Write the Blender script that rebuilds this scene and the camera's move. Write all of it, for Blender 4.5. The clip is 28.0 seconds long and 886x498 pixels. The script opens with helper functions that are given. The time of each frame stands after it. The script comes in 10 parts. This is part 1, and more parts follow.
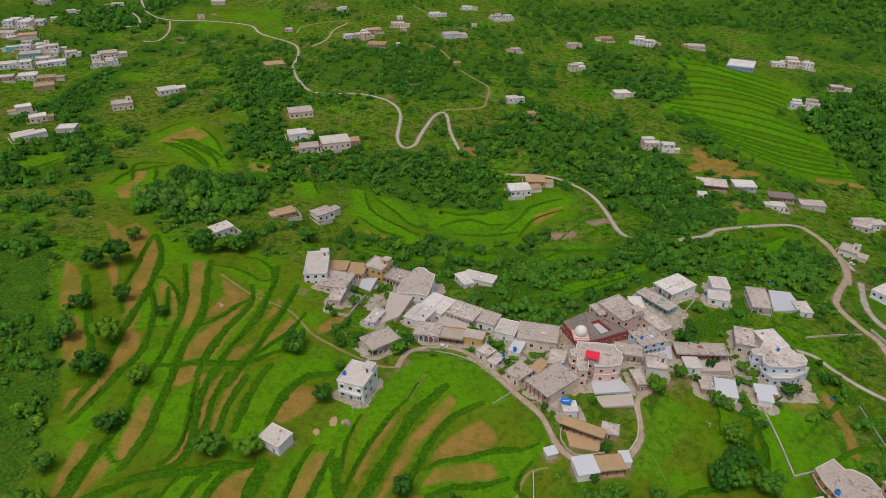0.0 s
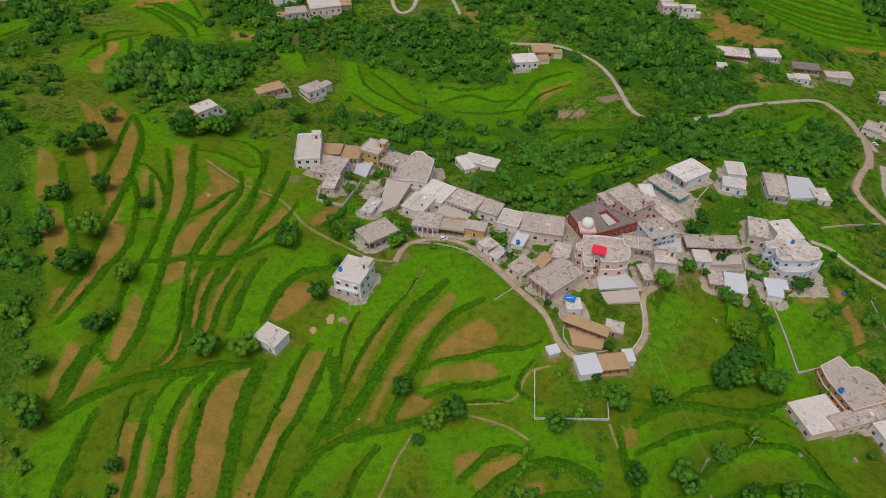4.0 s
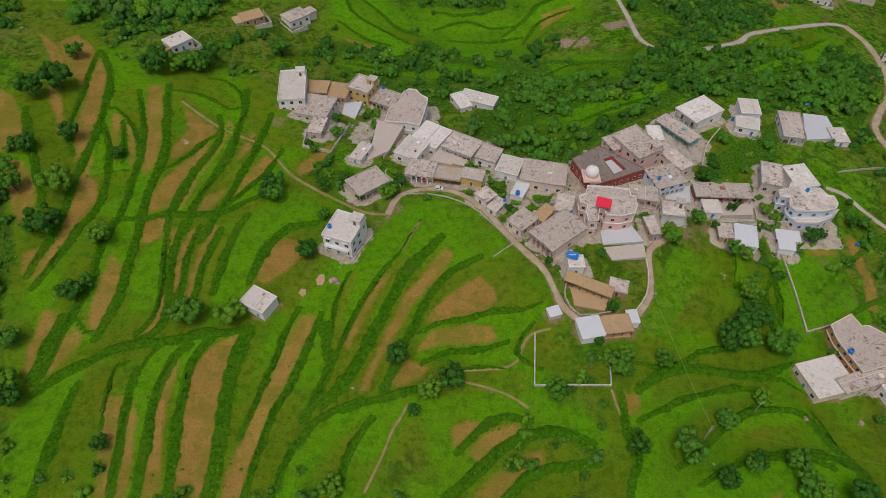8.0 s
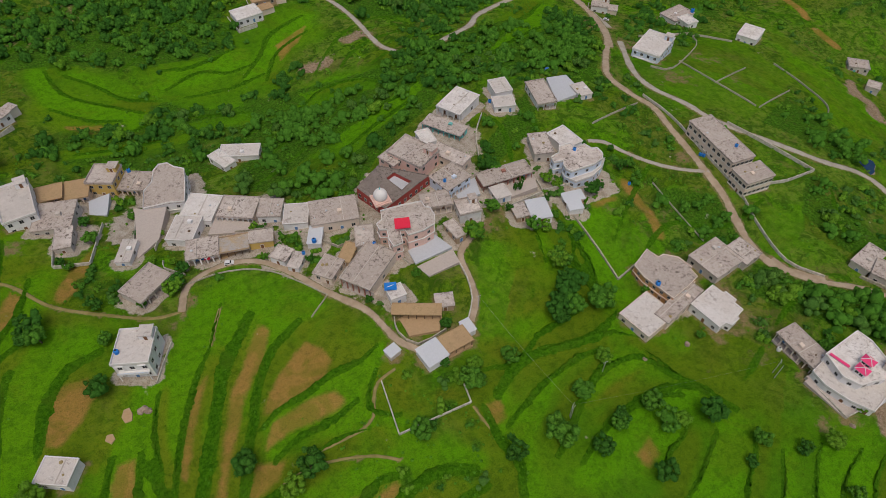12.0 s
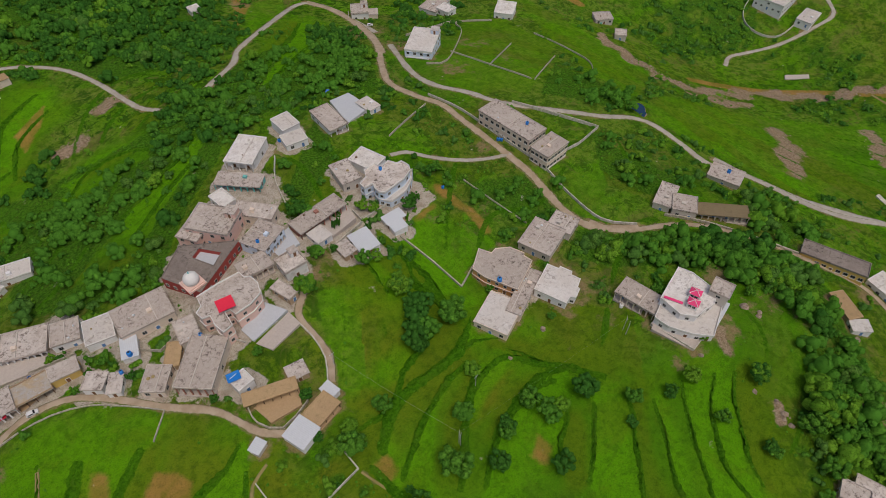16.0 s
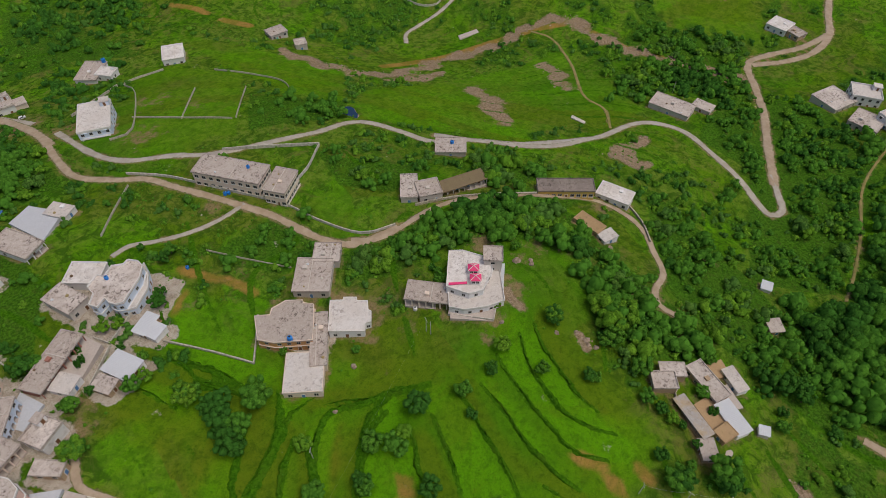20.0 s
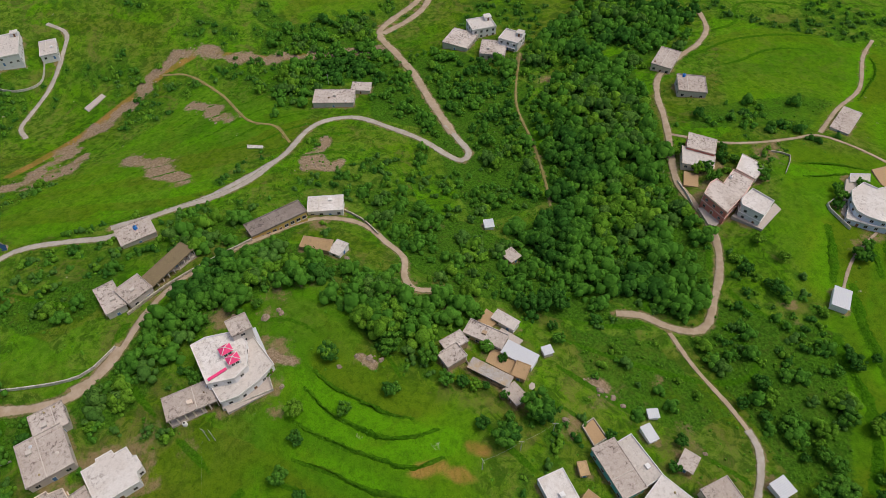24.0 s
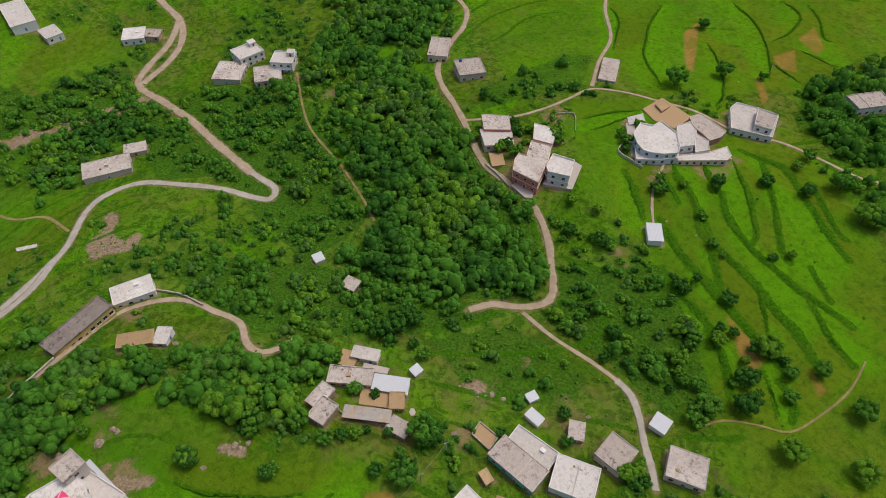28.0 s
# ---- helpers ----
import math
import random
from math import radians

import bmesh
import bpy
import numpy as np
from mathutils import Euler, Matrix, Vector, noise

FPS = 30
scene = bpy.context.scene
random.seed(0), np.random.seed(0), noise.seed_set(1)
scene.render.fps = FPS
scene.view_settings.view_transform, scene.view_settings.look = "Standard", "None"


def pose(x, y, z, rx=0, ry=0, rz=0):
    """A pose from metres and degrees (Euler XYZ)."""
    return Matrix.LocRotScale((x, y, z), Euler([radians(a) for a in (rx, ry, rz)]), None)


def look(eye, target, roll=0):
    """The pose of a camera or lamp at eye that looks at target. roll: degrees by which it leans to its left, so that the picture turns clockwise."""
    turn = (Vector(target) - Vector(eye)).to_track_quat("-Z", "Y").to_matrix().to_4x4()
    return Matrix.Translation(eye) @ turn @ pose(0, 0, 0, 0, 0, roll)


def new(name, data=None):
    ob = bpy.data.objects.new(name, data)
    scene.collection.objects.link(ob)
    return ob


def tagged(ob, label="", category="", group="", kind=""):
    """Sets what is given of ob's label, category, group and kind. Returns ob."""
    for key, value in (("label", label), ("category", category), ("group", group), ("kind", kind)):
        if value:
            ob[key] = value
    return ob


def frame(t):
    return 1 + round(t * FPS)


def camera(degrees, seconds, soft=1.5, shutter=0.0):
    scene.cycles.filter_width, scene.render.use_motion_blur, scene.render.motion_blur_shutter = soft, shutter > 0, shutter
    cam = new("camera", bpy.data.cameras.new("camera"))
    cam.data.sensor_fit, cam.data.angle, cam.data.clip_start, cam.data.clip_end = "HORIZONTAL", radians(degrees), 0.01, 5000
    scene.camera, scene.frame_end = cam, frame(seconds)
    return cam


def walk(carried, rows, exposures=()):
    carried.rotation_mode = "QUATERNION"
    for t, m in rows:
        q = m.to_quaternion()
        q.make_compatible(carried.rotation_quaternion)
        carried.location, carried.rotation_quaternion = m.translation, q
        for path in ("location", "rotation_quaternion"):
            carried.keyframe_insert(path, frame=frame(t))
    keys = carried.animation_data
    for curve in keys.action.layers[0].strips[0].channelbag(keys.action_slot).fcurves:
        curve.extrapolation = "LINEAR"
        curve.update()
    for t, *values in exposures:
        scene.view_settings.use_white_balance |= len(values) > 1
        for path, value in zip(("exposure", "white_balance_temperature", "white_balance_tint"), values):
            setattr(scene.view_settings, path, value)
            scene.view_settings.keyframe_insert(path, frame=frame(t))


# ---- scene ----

cam = camera(69.4, 28.0, soft=0.6)
# seconds, x, y, z, yaw, pitch, roll
PATH = [
    (0.0, 0.00, -0.00, 180.00, -0.00, -30.56, 0.19),
    (0.5, 0.11, 2.57, 179.77, -0.00, -32.08, 0.20),
    (1.0, 0.09, 4.99, 179.66, -0.02, -33.59, 0.25),
    (1.5, -0.04, 7.42, 179.56, -0.06, -35.12, 0.21),
    (2.0, -0.21, 9.93, 179.44, -0.11, -36.65, 0.21),
    (2.5, -0.26, 12.44, 179.30, -0.13, -38.17, 0.23),
    (3.0, -0.23, 14.82, 179.24, -0.12, -39.70, 0.21),
    (3.5, -0.14, 17.16, 179.29, -0.09, -41.15, 0.21),
    (5.5, -0.31, 26.99, 179.37, -0.17, -47.34, 0.17),
    (6.0, -0.36, 29.65, 179.42, -0.20, -48.88, 0.19),
    (6.5, -0.47, 32.40, 179.54, -0.22, -49.92, 0.24),
    (7.0, -0.58, 35.15, 179.63, -0.26, -50.21, 0.26),
    (7.5, -0.57, 37.68, 179.71, -0.30, -50.22, 0.32),
    (8.0, -0.42, 40.08, 179.79, -0.84, -50.20, 0.29),
    (8.5, -0.17, 42.60, 179.80, -2.64, -50.17, 0.29),
    (9.0, 0.34, 45.06, 179.79, -6.01, -50.13, 0.26),
    (9.5, 1.15, 47.23, 179.81, -9.58, -50.05, 0.15),
    (10.0, 2.15, 49.24, 179.78, -13.20, -50.00, 0.08),
    (10.5, 3.34, 51.32, 179.33, -16.59, -49.86, -0.07),
    (11.0, 4.47, 53.44, 178.98, -19.69, -49.80, -0.17),
    (11.5, 5.48, 55.30, 178.82, -22.78, -49.73, -0.13),
    (12.0, 6.53, 57.03, 178.85, -25.85, -49.68, -0.15),
    (12.5, 7.73, 58.94, 179.02, -28.96, -49.71, -0.19),
    (14.5, 13.33, 67.27, 179.19, -40.21, -49.83, -0.11),
    (15.0, 14.82, 68.93, 179.34, -43.09, -49.87, -0.06),
    (15.5, 16.45, 70.07, 179.58, -45.80, -49.92, -0.12),
    (16.0, 18.17, 70.83, 179.76, -48.47, -49.92, -0.29),
    (16.5, 20.01, 71.86, 179.83, -51.27, -49.94, -0.38),
    (17.0, 21.80, 72.99, 179.94, -54.97, -49.97, -0.32),
    (17.5, 23.57, 74.05, 179.94, -59.37, -49.98, -0.30),
    (18.0, 25.42, 74.89, 179.63, -63.67, -49.93, -0.29),
    (18.5, 27.24, 75.73, 179.30, -67.45, -49.89, -0.23),
    (19.0, 28.96, 76.59, 179.17, -71.24, -49.86, -0.14),
    (19.5, 30.66, 77.36, 179.17, -75.29, -49.86, 0.02),
    (20.0, 32.22, 77.85, 179.31, -79.88, -49.84, 0.10),
    (20.5, 33.91, 78.00, 179.42, -84.40, -49.82, 0.13),
    (21.0, 35.68, 77.89, 179.53, -88.85, -49.81, 0.12),
    (21.5, 37.74, 77.57, 179.46, -93.12, -49.85, -0.01),
    (23.5, 45.14, 74.79, 179.37, -110.58, -49.96, -0.20),
    (24.0, 46.79, 74.14, 179.39, -115.08, -50.00, -0.14),
    (24.5, 48.34, 73.52, 179.38, -119.55, -49.99, -0.04),
    (25.0, 49.97, 72.88, 179.27, -123.07, -50.00, 0.13),
    (25.5, 51.49, 72.08, 179.15, -126.37, -50.00, 0.23),
    (26.0, 52.85, 71.24, 179.06, -129.58, -49.96, 0.34),
    (26.5, 54.30, 70.26, 178.96, -132.13, -49.97, 0.44),
    (27.0, 55.65, 69.21, 178.93, -133.99, -49.97, 0.53),
    (27.5, 56.92, 68.05, 178.75, -135.89, -49.95, 0.56),
    (28.0, 58.00, 66.74, 178.31, -138.09, -49.87, 0.59),
]
EXPOSURES = [(0.0, -0.05), (6.0, -0.1), (10.0, -0.22), (15.0, -0.28), (18.0, -0.28), (21.0, -0.14), (23.5, 0.05), (28.0, 0.05)]
walk(cam, [(t, pose(x, y, z, 90 + p, 0, w) @ pose(0, 0, 0, 0, 0, r)) for t, x, y, z, w, p, r in PATH], EXPOSURES)


# ---- sky, sun ----
world = bpy.data.worlds.new("world")
scene.world = world
world.use_nodes = True
wn = world.node_tree.nodes
sky = wn.new("ShaderNodeTexSky")
sky.sky_type = "NISHITA"
sky.sun_disc = False
sky.sun_elevation = radians(68)
sky.sun_rotation = radians(200)
sky.air_density = 0.8
sky.dust_density = 5.0
sky.ozone_density = 0.4
wn["Background"].inputs["Strength"].default_value = 0.128
world.node_tree.links.new(sky.outputs[0], wn["Background"].inputs["Color"])
sun = new("sun", bpy.data.lights.new("sun", "SUN"))
sun.data.energy = 1.1
sun.data.angle = radians(22)
sun.data.color = (1.0, 0.93, 0.8)
sun.matrix_world = look((-60, -125, 340), (0, 0, 0))

# ---- materials ----
MATS = {}


class Nodes:
    """Short hand for building a node material."""

    def __init__(self, name, rough=0.9, metal=0.0):
        self.mat = bpy.data.materials.new(name)
        self.mat.use_nodes = True
        self.tree = self.mat.node_tree
        self.bsdf = self.tree.nodes["Principled BSDF"]
        self.bsdf.inputs["Roughness"].default_value = rough
        self.bsdf.inputs["Metallic"].default_value = metal
        self.bsdf.inputs["Specular IOR Level"].default_value = 0.25
        MATS[name] = self.mat
        self.coords = self.add("ShaderNodeTexCoord").outputs["Object"]

    def add(self, kind):
        return self.tree.nodes.new(kind)

    def link(self, a, b):
        self.tree.links.new(a, b)

    def world_place(self):
        return self.add("ShaderNodeNewGeometry").outputs["Position"]

    def noise(self, scale, detail=4.0, rough=0.6, vector=None, warp=0.0):
        n = self.add("ShaderNodeTexNoise")
        n.inputs["Scale"].default_value = scale
        n.inputs["Detail"].default_value = detail
        n.inputs["Roughness"].default_value = rough
        n.inputs["Distortion"].default_value = warp
        self.link(vector or self.coords, n.inputs["Vector"])
        return n.outputs["Fac"]

    def ramp(self, fac, low, high):
        n = self.add("ShaderNodeMapRange")
        n.interpolation_type = "SMOOTHSTEP"
        n.inputs["From Min"].default_value = low
        n.inputs["From Max"].default_value = high
        self.link(fac, n.inputs["Value"])
        return n.outputs["Result"]

    def math(self, op, a, b):
        n = self.add("ShaderNodeMath")
        n.operation = op
        for i, v in enumerate((a, b)):
            if isinstance(v, (int, float)):
                n.inputs[i].default_value = v
            else:
                self.link(v, n.inputs[i])
        return n.outputs[0]

    def mix(self, fac, a, b, kind="MIX"):
        n = self.add("ShaderNodeMix")
        n.data_type = "RGBA"
        n.blend_type = kind
        if isinstance(fac, (int, float)):
            n.inputs["Factor"].default_value = fac
        else:
            self.link(fac, n.inputs["Factor"])
        for key, v in (("A", a), ("B", b)):
            s = [i for i in n.inputs if i.name == key and i.type == "RGBA"][0]
            if isinstance(v, tuple):
                s.default_value = (*v, 1.0)
            else:
                self.link(v, s)
        return [o for o in n.outputs if o.type == "RGBA"][0]

    def attribute(self, name):
        n = self.add("ShaderNodeAttribute")
        n.attribute_name = name
        return n.outputs["Fac"]

    def color(self, socket):
        self.link(socket, self.bsdf.inputs["Base Color"])

    def bump(self, height, strength=0.4, distance=0.1):
        n = self.add("ShaderNodeBump")
        n.inputs["Strength"].default_value = strength
        n.inputs["Distance"].default_value = distance
        self.link(height, n.inputs["Height"])
        self.link(n.outputs[0], self.bsdf.inputs["Normal"])


def random_value(k):
    return k.add("ShaderNodeObjectInfo").outputs["Random"]


def wall_material(name, base, stain=(0.2, 0.165, 0.13), amount=0.4):
    k = Nodes(name, 0.9)
    p = k.world_place()
    big = k.ramp(k.noise(0.35, 5, 0.65, p), 0.5, 0.78)
    fine = k.noise(2.6, 6, 0.7, p)
    c = k.mix(k.math("MULTIPLY", big, amount), base, stain)
    c = k.mix(k.math("MULTIPLY", fine, 0.35), c, tuple(v * 0.62 for v in base))
    k.color(c)
    k.bump(fine, 0.3, 0.05)


def roof_material(name, base, stain, dark, amount):
    """Weathered flat roof: broad stains, dark blotches of lichen, fine grain."""
    k = Nodes(name, 0.92)
    p = k.world_place()
    tint = random_value(k)
    b = k.mix(tint, base, tuple(v * f for v, f in zip(base, (0.64, 0.61, 0.58))))
    broad = k.ramp(k.noise(0.14, 7, 0.7, p, 0.5), 0.38, 0.64)
    c = k.mix(k.math("MULTIPLY", broad, 0.85), b, stain)
    patch = k.ramp(k.noise(0.09, 4, 0.6, p, 0.4), 0.42, 0.6)
    spots = k.ramp(k.noise(0.75, 8, 0.78, p, 0.6), 0.48, 0.66)
    c = k.mix(k.math("MULTIPLY", k.math("MULTIPLY", spots, k.math("ADD", 0.5, patch)), amount), c, dark)
    streak = k.ramp(k.noise(0.5, 6, 0.7, p, 2.5), 0.56, 0.66)
    c = k.mix(k.math("MULTIPLY", streak, 0.35), c, tuple(min(0.75, v * 1.12) for v in base))
    fine = k.noise(4.5, 5, 0.75, p)
    c = k.mix(k.math("MULTIPLY", k.ramp(fine, 0.4, 0.75), 0.4), c, tuple(v * 0.6 for v in stain))
    k.color(c)
    k.bump(fine, 0.35, 0.05)


wall_material("wall_white", (0.78, 0.77, 0.77))
wall_material("wall_paleblue", (0.64, 0.72, 0.84))
wall_material("wall_blue", (0.22, 0.38, 0.68))
wall_material("wall_cream", (0.74, 0.62, 0.52))
wall_material("wall_grey", (0.58, 0.53, 0.48))
wall_material("wall_mud", (0.43, 0.31, 0.2), (0.2, 0.13, 0.08))
wall_material("wall_yellow", (0.62, 0.43, 0.13))
wall_material("wall_orange", (0.62, 0.33, 0.14))
wall_material("wall_pink", (0.78, 0.54, 0.47))
wall_material("wall_coral", (0.62, 0.22, 0.17))
wall_material("wall_red", (0.38, 0.07, 0.06))
wall_material("wall_redbrown", (0.36, 0.16, 0.12))
wall_material("wall_teal", (0.16, 0.5, 0.48))
roof_material("roof_old", (0.66, 0.6, 0.555), (0.43, 0.365, 0.32), (0.13, 0.1, 0.085), 0.95)
roof_material("roof_light", (0.74, 0.71, 0.685), (0.58, 0.53, 0.49), (0.25, 0.215, 0.19), 0.6)
roof_material("roof_dark", (0.31, 0.265, 0.235), (0.2, 0.165, 0.145), (0.06, 0.05, 0.045), 0.7)
roof_material("roof_mud", (0.5, 0.35, 0.19), (0.4, 0.27, 0.15), (0.22, 0.17, 0.09), 0.45)
roof_material("roof_tan", (0.26, 0.21, 0.12), (0.2, 0.15, 0.09), (0.1, 0.085, 0.05), 0.5)
roof_material("roof_mixed", (0.55, 0.54, 0.54), (0.44, 0.32, 0.18), (0.2, 0.15, 0.1), 0.4)


def plain(name, base, rough=0.6, metal=0.0, vary=0.25):
    k = Nodes(name, rough, metal)
    f = k.noise(1.7, 4, 0.6, k.world_place())
    k.color(k.mix(k.math("MULTIPLY", f, vary * 2), base, tuple(v * 0.55 for v in base)))


plain("tin_sheet", (0.58, 0.6, 0.635), 0.55, 0.0, 0.2)
plain("window_frame", (0.5, 0.48, 0.45), 0.7)
plain("window_glass", (0.025, 0.03, 0.035), 0.12)
plain("door_wood", (0.2, 0.1, 0.05), 0.7)
plain("door_blue", (0.1, 0.22, 0.45), 0.6)
plain("white_trim", (0.78, 0.76, 0.74), 0.8)
plain("blue_plastic", (0.02, 0.2, 0.62), 0.4)
plain("black_plastic", (0.015, 0.015, 0.018), 0.4)
plain("red_cloth", (0.75, 0.03, 0.07), 0.75, 0, 0.12)
plain("pink_paint", (0.78, 0.06, 0.2), 0.6, 0, 0.12)
plain("blue_floor", (0.54, 0.56, 0.6), 0.8, 0, 0.3)
plain("court_floor", (0.55, 0.48, 0.43), 0.9, 0, 0.4)
plain("court_earth", (0.5, 0.34, 0.19), 0.95, 0, 0.4)
plain("post_wood", (0.16, 0.1, 0.06), 0.9)
plain("pole_grey", (0.4, 0.4, 0.38), 0.7)
plain("car_paint", (0.75, 0.75, 0.76), 0.25)
plain("car_blue", (0.08, 0.2, 0.5), 0.25)
plain("tyre", (0.02, 0.02, 0.02), 0.9)
plain("lamp_glass", (0.6, 0.55, 0.5), 0.2)
plain("pond_water", (0.02, 0.05, 0.11), 0.12)
plain("thatch", (0.4, 0.31, 0.14), 0.95, 0, 0.4)
plain("bark", (0.12, 0.085, 0.06), 0.95, 0, 0.4)


def stone_material(name, a, b, scale):
    k = Nodes(name, 0.95)
    p = k.world_place()
    n = k.noise(scale, 6, 0.7, p)
    c = k.mix(k.ramp(n, 0.35, 0.65), a, b)
    k.color(c)
    k.bump(n, 0.6, 0.15)


stone_material("rock", (0.36, 0.28, 0.215), (0.18, 0.135, 0.1), 0.9)
stone_material("stone_wall", (0.5, 0.46, 0.38), (0.28, 0.25, 0.2), 1.4)
stone_material("white_wall", (0.62, 0.59, 0.53), (0.38, 0.35, 0.29), 0.9)


def road_material(name, a, b, edge):
    k = Nodes(name, 0.93)
    p = k.world_place()
    c = k.mix(k.ramp(k.noise(0.25, 5, 0.65, p), 0.35, 0.65), a, b)
    fine = k.noise(3.0, 6, 0.7, p)
    c = k.mix(k.math("MULTIPLY", fine, 0.4), c, tuple(v * 0.6 for v in b))
    side = k.attribute("side")
    s = k.math("ADD", side, k.math("MULTIPLY", k.math("SUBTRACT", k.noise(0.6, 5, 0.7, p), 0.5), 1.1))
    c = k.mix(k.ramp(s, 0.72, 0.98), c, edge)
    k.color(c)
    k.bump(fine, 0.4, 0.06)


road_material("road_concrete", (0.47, 0.43, 0.375), (0.37, 0.33, 0.28), (0.16, 0.17, 0.06))
road_material("road_trail", (0.33, 0.26, 0.11), (0.22, 0.19, 0.06), (0.08, 0.15, 0.015))
road_material("road_dirt", (0.47, 0.375, 0.28), (0.36, 0.275, 0.19), (0.13, 0.15, 0.04))


def leaf_material(name, a, b, c):
    """Foliage: tone by clump, by tree, by broad patches, with shaded gaps painted dark."""
    k = Nodes(name, 0.75)
    island = k.add("ShaderNodeNewGeometry").outputs["Random Per Island"]
    p = k.world_place()
    m = k.mix(k.math("MULTIPLY", island, 0.55), a, b)
    # noise blotches paint the shade of gaps between leaves into the colour
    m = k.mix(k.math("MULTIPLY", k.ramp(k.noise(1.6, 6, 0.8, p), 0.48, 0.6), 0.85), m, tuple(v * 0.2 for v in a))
    k.bump(k.noise(1.1, 6, 0.8, p), 0.6, 0.5)
    m = k.mix(k.math("MULTIPLY", random_value(k), 0.6), m, c)
    m = k.mix(k.math("MULTIPLY", k.ramp(k.noise(0.06, 3, 0.6, p), 0.4, 0.65), 0.65), m, c)
    k.color(m)
    k.bsdf.inputs["Specular IOR Level"].default_value = 0.0
    k.bsdf.inputs["Transmission Weight"].default_value = 0.0


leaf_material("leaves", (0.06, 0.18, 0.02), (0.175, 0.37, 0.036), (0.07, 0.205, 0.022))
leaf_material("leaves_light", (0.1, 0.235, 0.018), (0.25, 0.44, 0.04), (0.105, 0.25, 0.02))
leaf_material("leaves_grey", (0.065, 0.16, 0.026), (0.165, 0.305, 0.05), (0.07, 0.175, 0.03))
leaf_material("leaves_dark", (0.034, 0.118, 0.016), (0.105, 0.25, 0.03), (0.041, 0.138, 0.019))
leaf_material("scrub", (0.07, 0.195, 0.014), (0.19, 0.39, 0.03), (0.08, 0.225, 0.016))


def ground_material():
    """Grass, crops, bare soil, verges, scrub and rock, placed by the ground's own masks."""
    k = Nodes("ground_cover", 0.95)
    k.bsdf.inputs["Specular IOR Level"].default_value = 0.0
    p = k.world_place()
    broad = k.ramp(k.noise(0.012, 5, 0.6, p, 0.8), 0.36, 0.64)
    mid = k.noise(0.06, 5, 0.65, p, 0.6)
    clump = k.noise(0.34, 6, 0.72, p)
    fine = k.noise(0.95, 6, 0.75, p)
    tiny = k.noise(3.2, 4, 0.7, p)

    def off(n, s):
        return k.math("MULTIPLY", k.math("SUBTRACT", n, 0.5), s)

    c = k.mix(broad, (0.066, 0.198, 0.006), (0.108, 0.25, 0.006))
    ripe = k.math("MULTIPLY", k.attribute("ripe"), k.ramp(k.noise(0.035, 5, 0.6, p, 1.0), 0.3, 0.6))
    c = k.mix(k.math("MULTIPLY", ripe, 0.8), c, (0.15, 0.185, 0.012))
    tone = k.attribute("tone")
    c = k.mix(k.math("MULTIPLY", k.ramp(tone, 0.1, 0.7), 0.75), c, (0.105, 0.165, 0.008))
    c = k.mix(k.math("MULTIPLY", k.ramp(k.math("MULTIPLY", tone, -1.0), 0.05, 0.55), 0.8), c, (0.1, 0.29, 0.005))
    c = k.mix(k.math("MULTIPLY", k.ramp(mid, 0.5, 0.68), 0.4), c, (0.105, 0.14, 0.01))
    rough = k.attribute("rough")
    c = k.mix(k.math("MULTIPLY", k.ramp(clump, 0.45, 0.66), 0.45), c, (0.024, 0.08, 0.005))
    c = k.mix(k.math("MULTIPLY", k.ramp(fine, 0.48, 0.7), k.math("ADD", 0.34, k.math("MULTIPLY", rough, 0.35))), c, (0.018, 0.068, 0.005))
    c = k.mix(k.math("MULTIPLY", k.ramp(k.noise(2.1, 5, 0.8, p), 0.52, 0.68), 0.4), c, (0.17, 0.28, 0.02))
    # rough pasture: yellowing grass, darker tufts, dry and stony patches
    pale = k.math("MULTIPLY", rough, k.ramp(k.noise(0.03, 6, 0.7, p, 0.8), 0.4, 0.6))
    c = k.mix(k.math("MULTIPLY", pale, 0.46), c, k.mix(k.ramp(clump, 0.4, 0.62), (0.2, 0.2, 0.05), (0.095, 0.14, 0.016)))
    tuft = k.math("MULTIPLY", rough, k.ramp(k.noise(0.2, 6, 0.75, p, 0.8), 0.46, 0.58))
    c = k.mix(k.math("MULTIPLY", tuft, 0.7), c, k.mix(k.ramp(tiny, 0.4, 0.65), (0.016, 0.06, 0.006), (0.045, 0.12, 0.009)))
    dry = k.math("MULTIPLY", rough, k.ramp(k.noise(0.045, 6, 0.7, p, 1.2), 0.54, 0.64))
    c = k.mix(k.math("MULTIPLY", dry, 0.4), c, k.mix(k.ramp(fine, 0.42, 0.62), (0.15, 0.15, 0.035), (0.22, 0.155, 0.07)))
    # bare soil strips
    soil = k.ramp(k.math("ADD", k.attribute("soil"), off(k.noise(0.22, 6, 0.75, p), 3.4)), -0.6, 1.5)
    brown = k.mix(k.ramp(mid, 0.35, 0.65), (0.41, 0.212, 0.066), (0.34, 0.19, 0.05))
    brown = k.mix(k.math("MULTIPLY", k.ramp(fine, 0.45, 0.7), 0.6), brown, (0.17, 0.115, 0.035))
    brown = k.mix(k.math("MULTIPLY", k.ramp(k.noise(2.4, 5, 0.8, p), 0.52, 0.68), 0.5), brown, (0.52, 0.3, 0.11))
    brown = k.mix(k.math("MULTIPLY", k.ramp(k.noise(0.1, 5, 0.65, p, 1.0), 0.42, 0.6), 0.65), brown, (0.19, 0.165, 0.022))
    c = k.mix(k.math("MULTIPLY", soil, 0.8), c, brown)
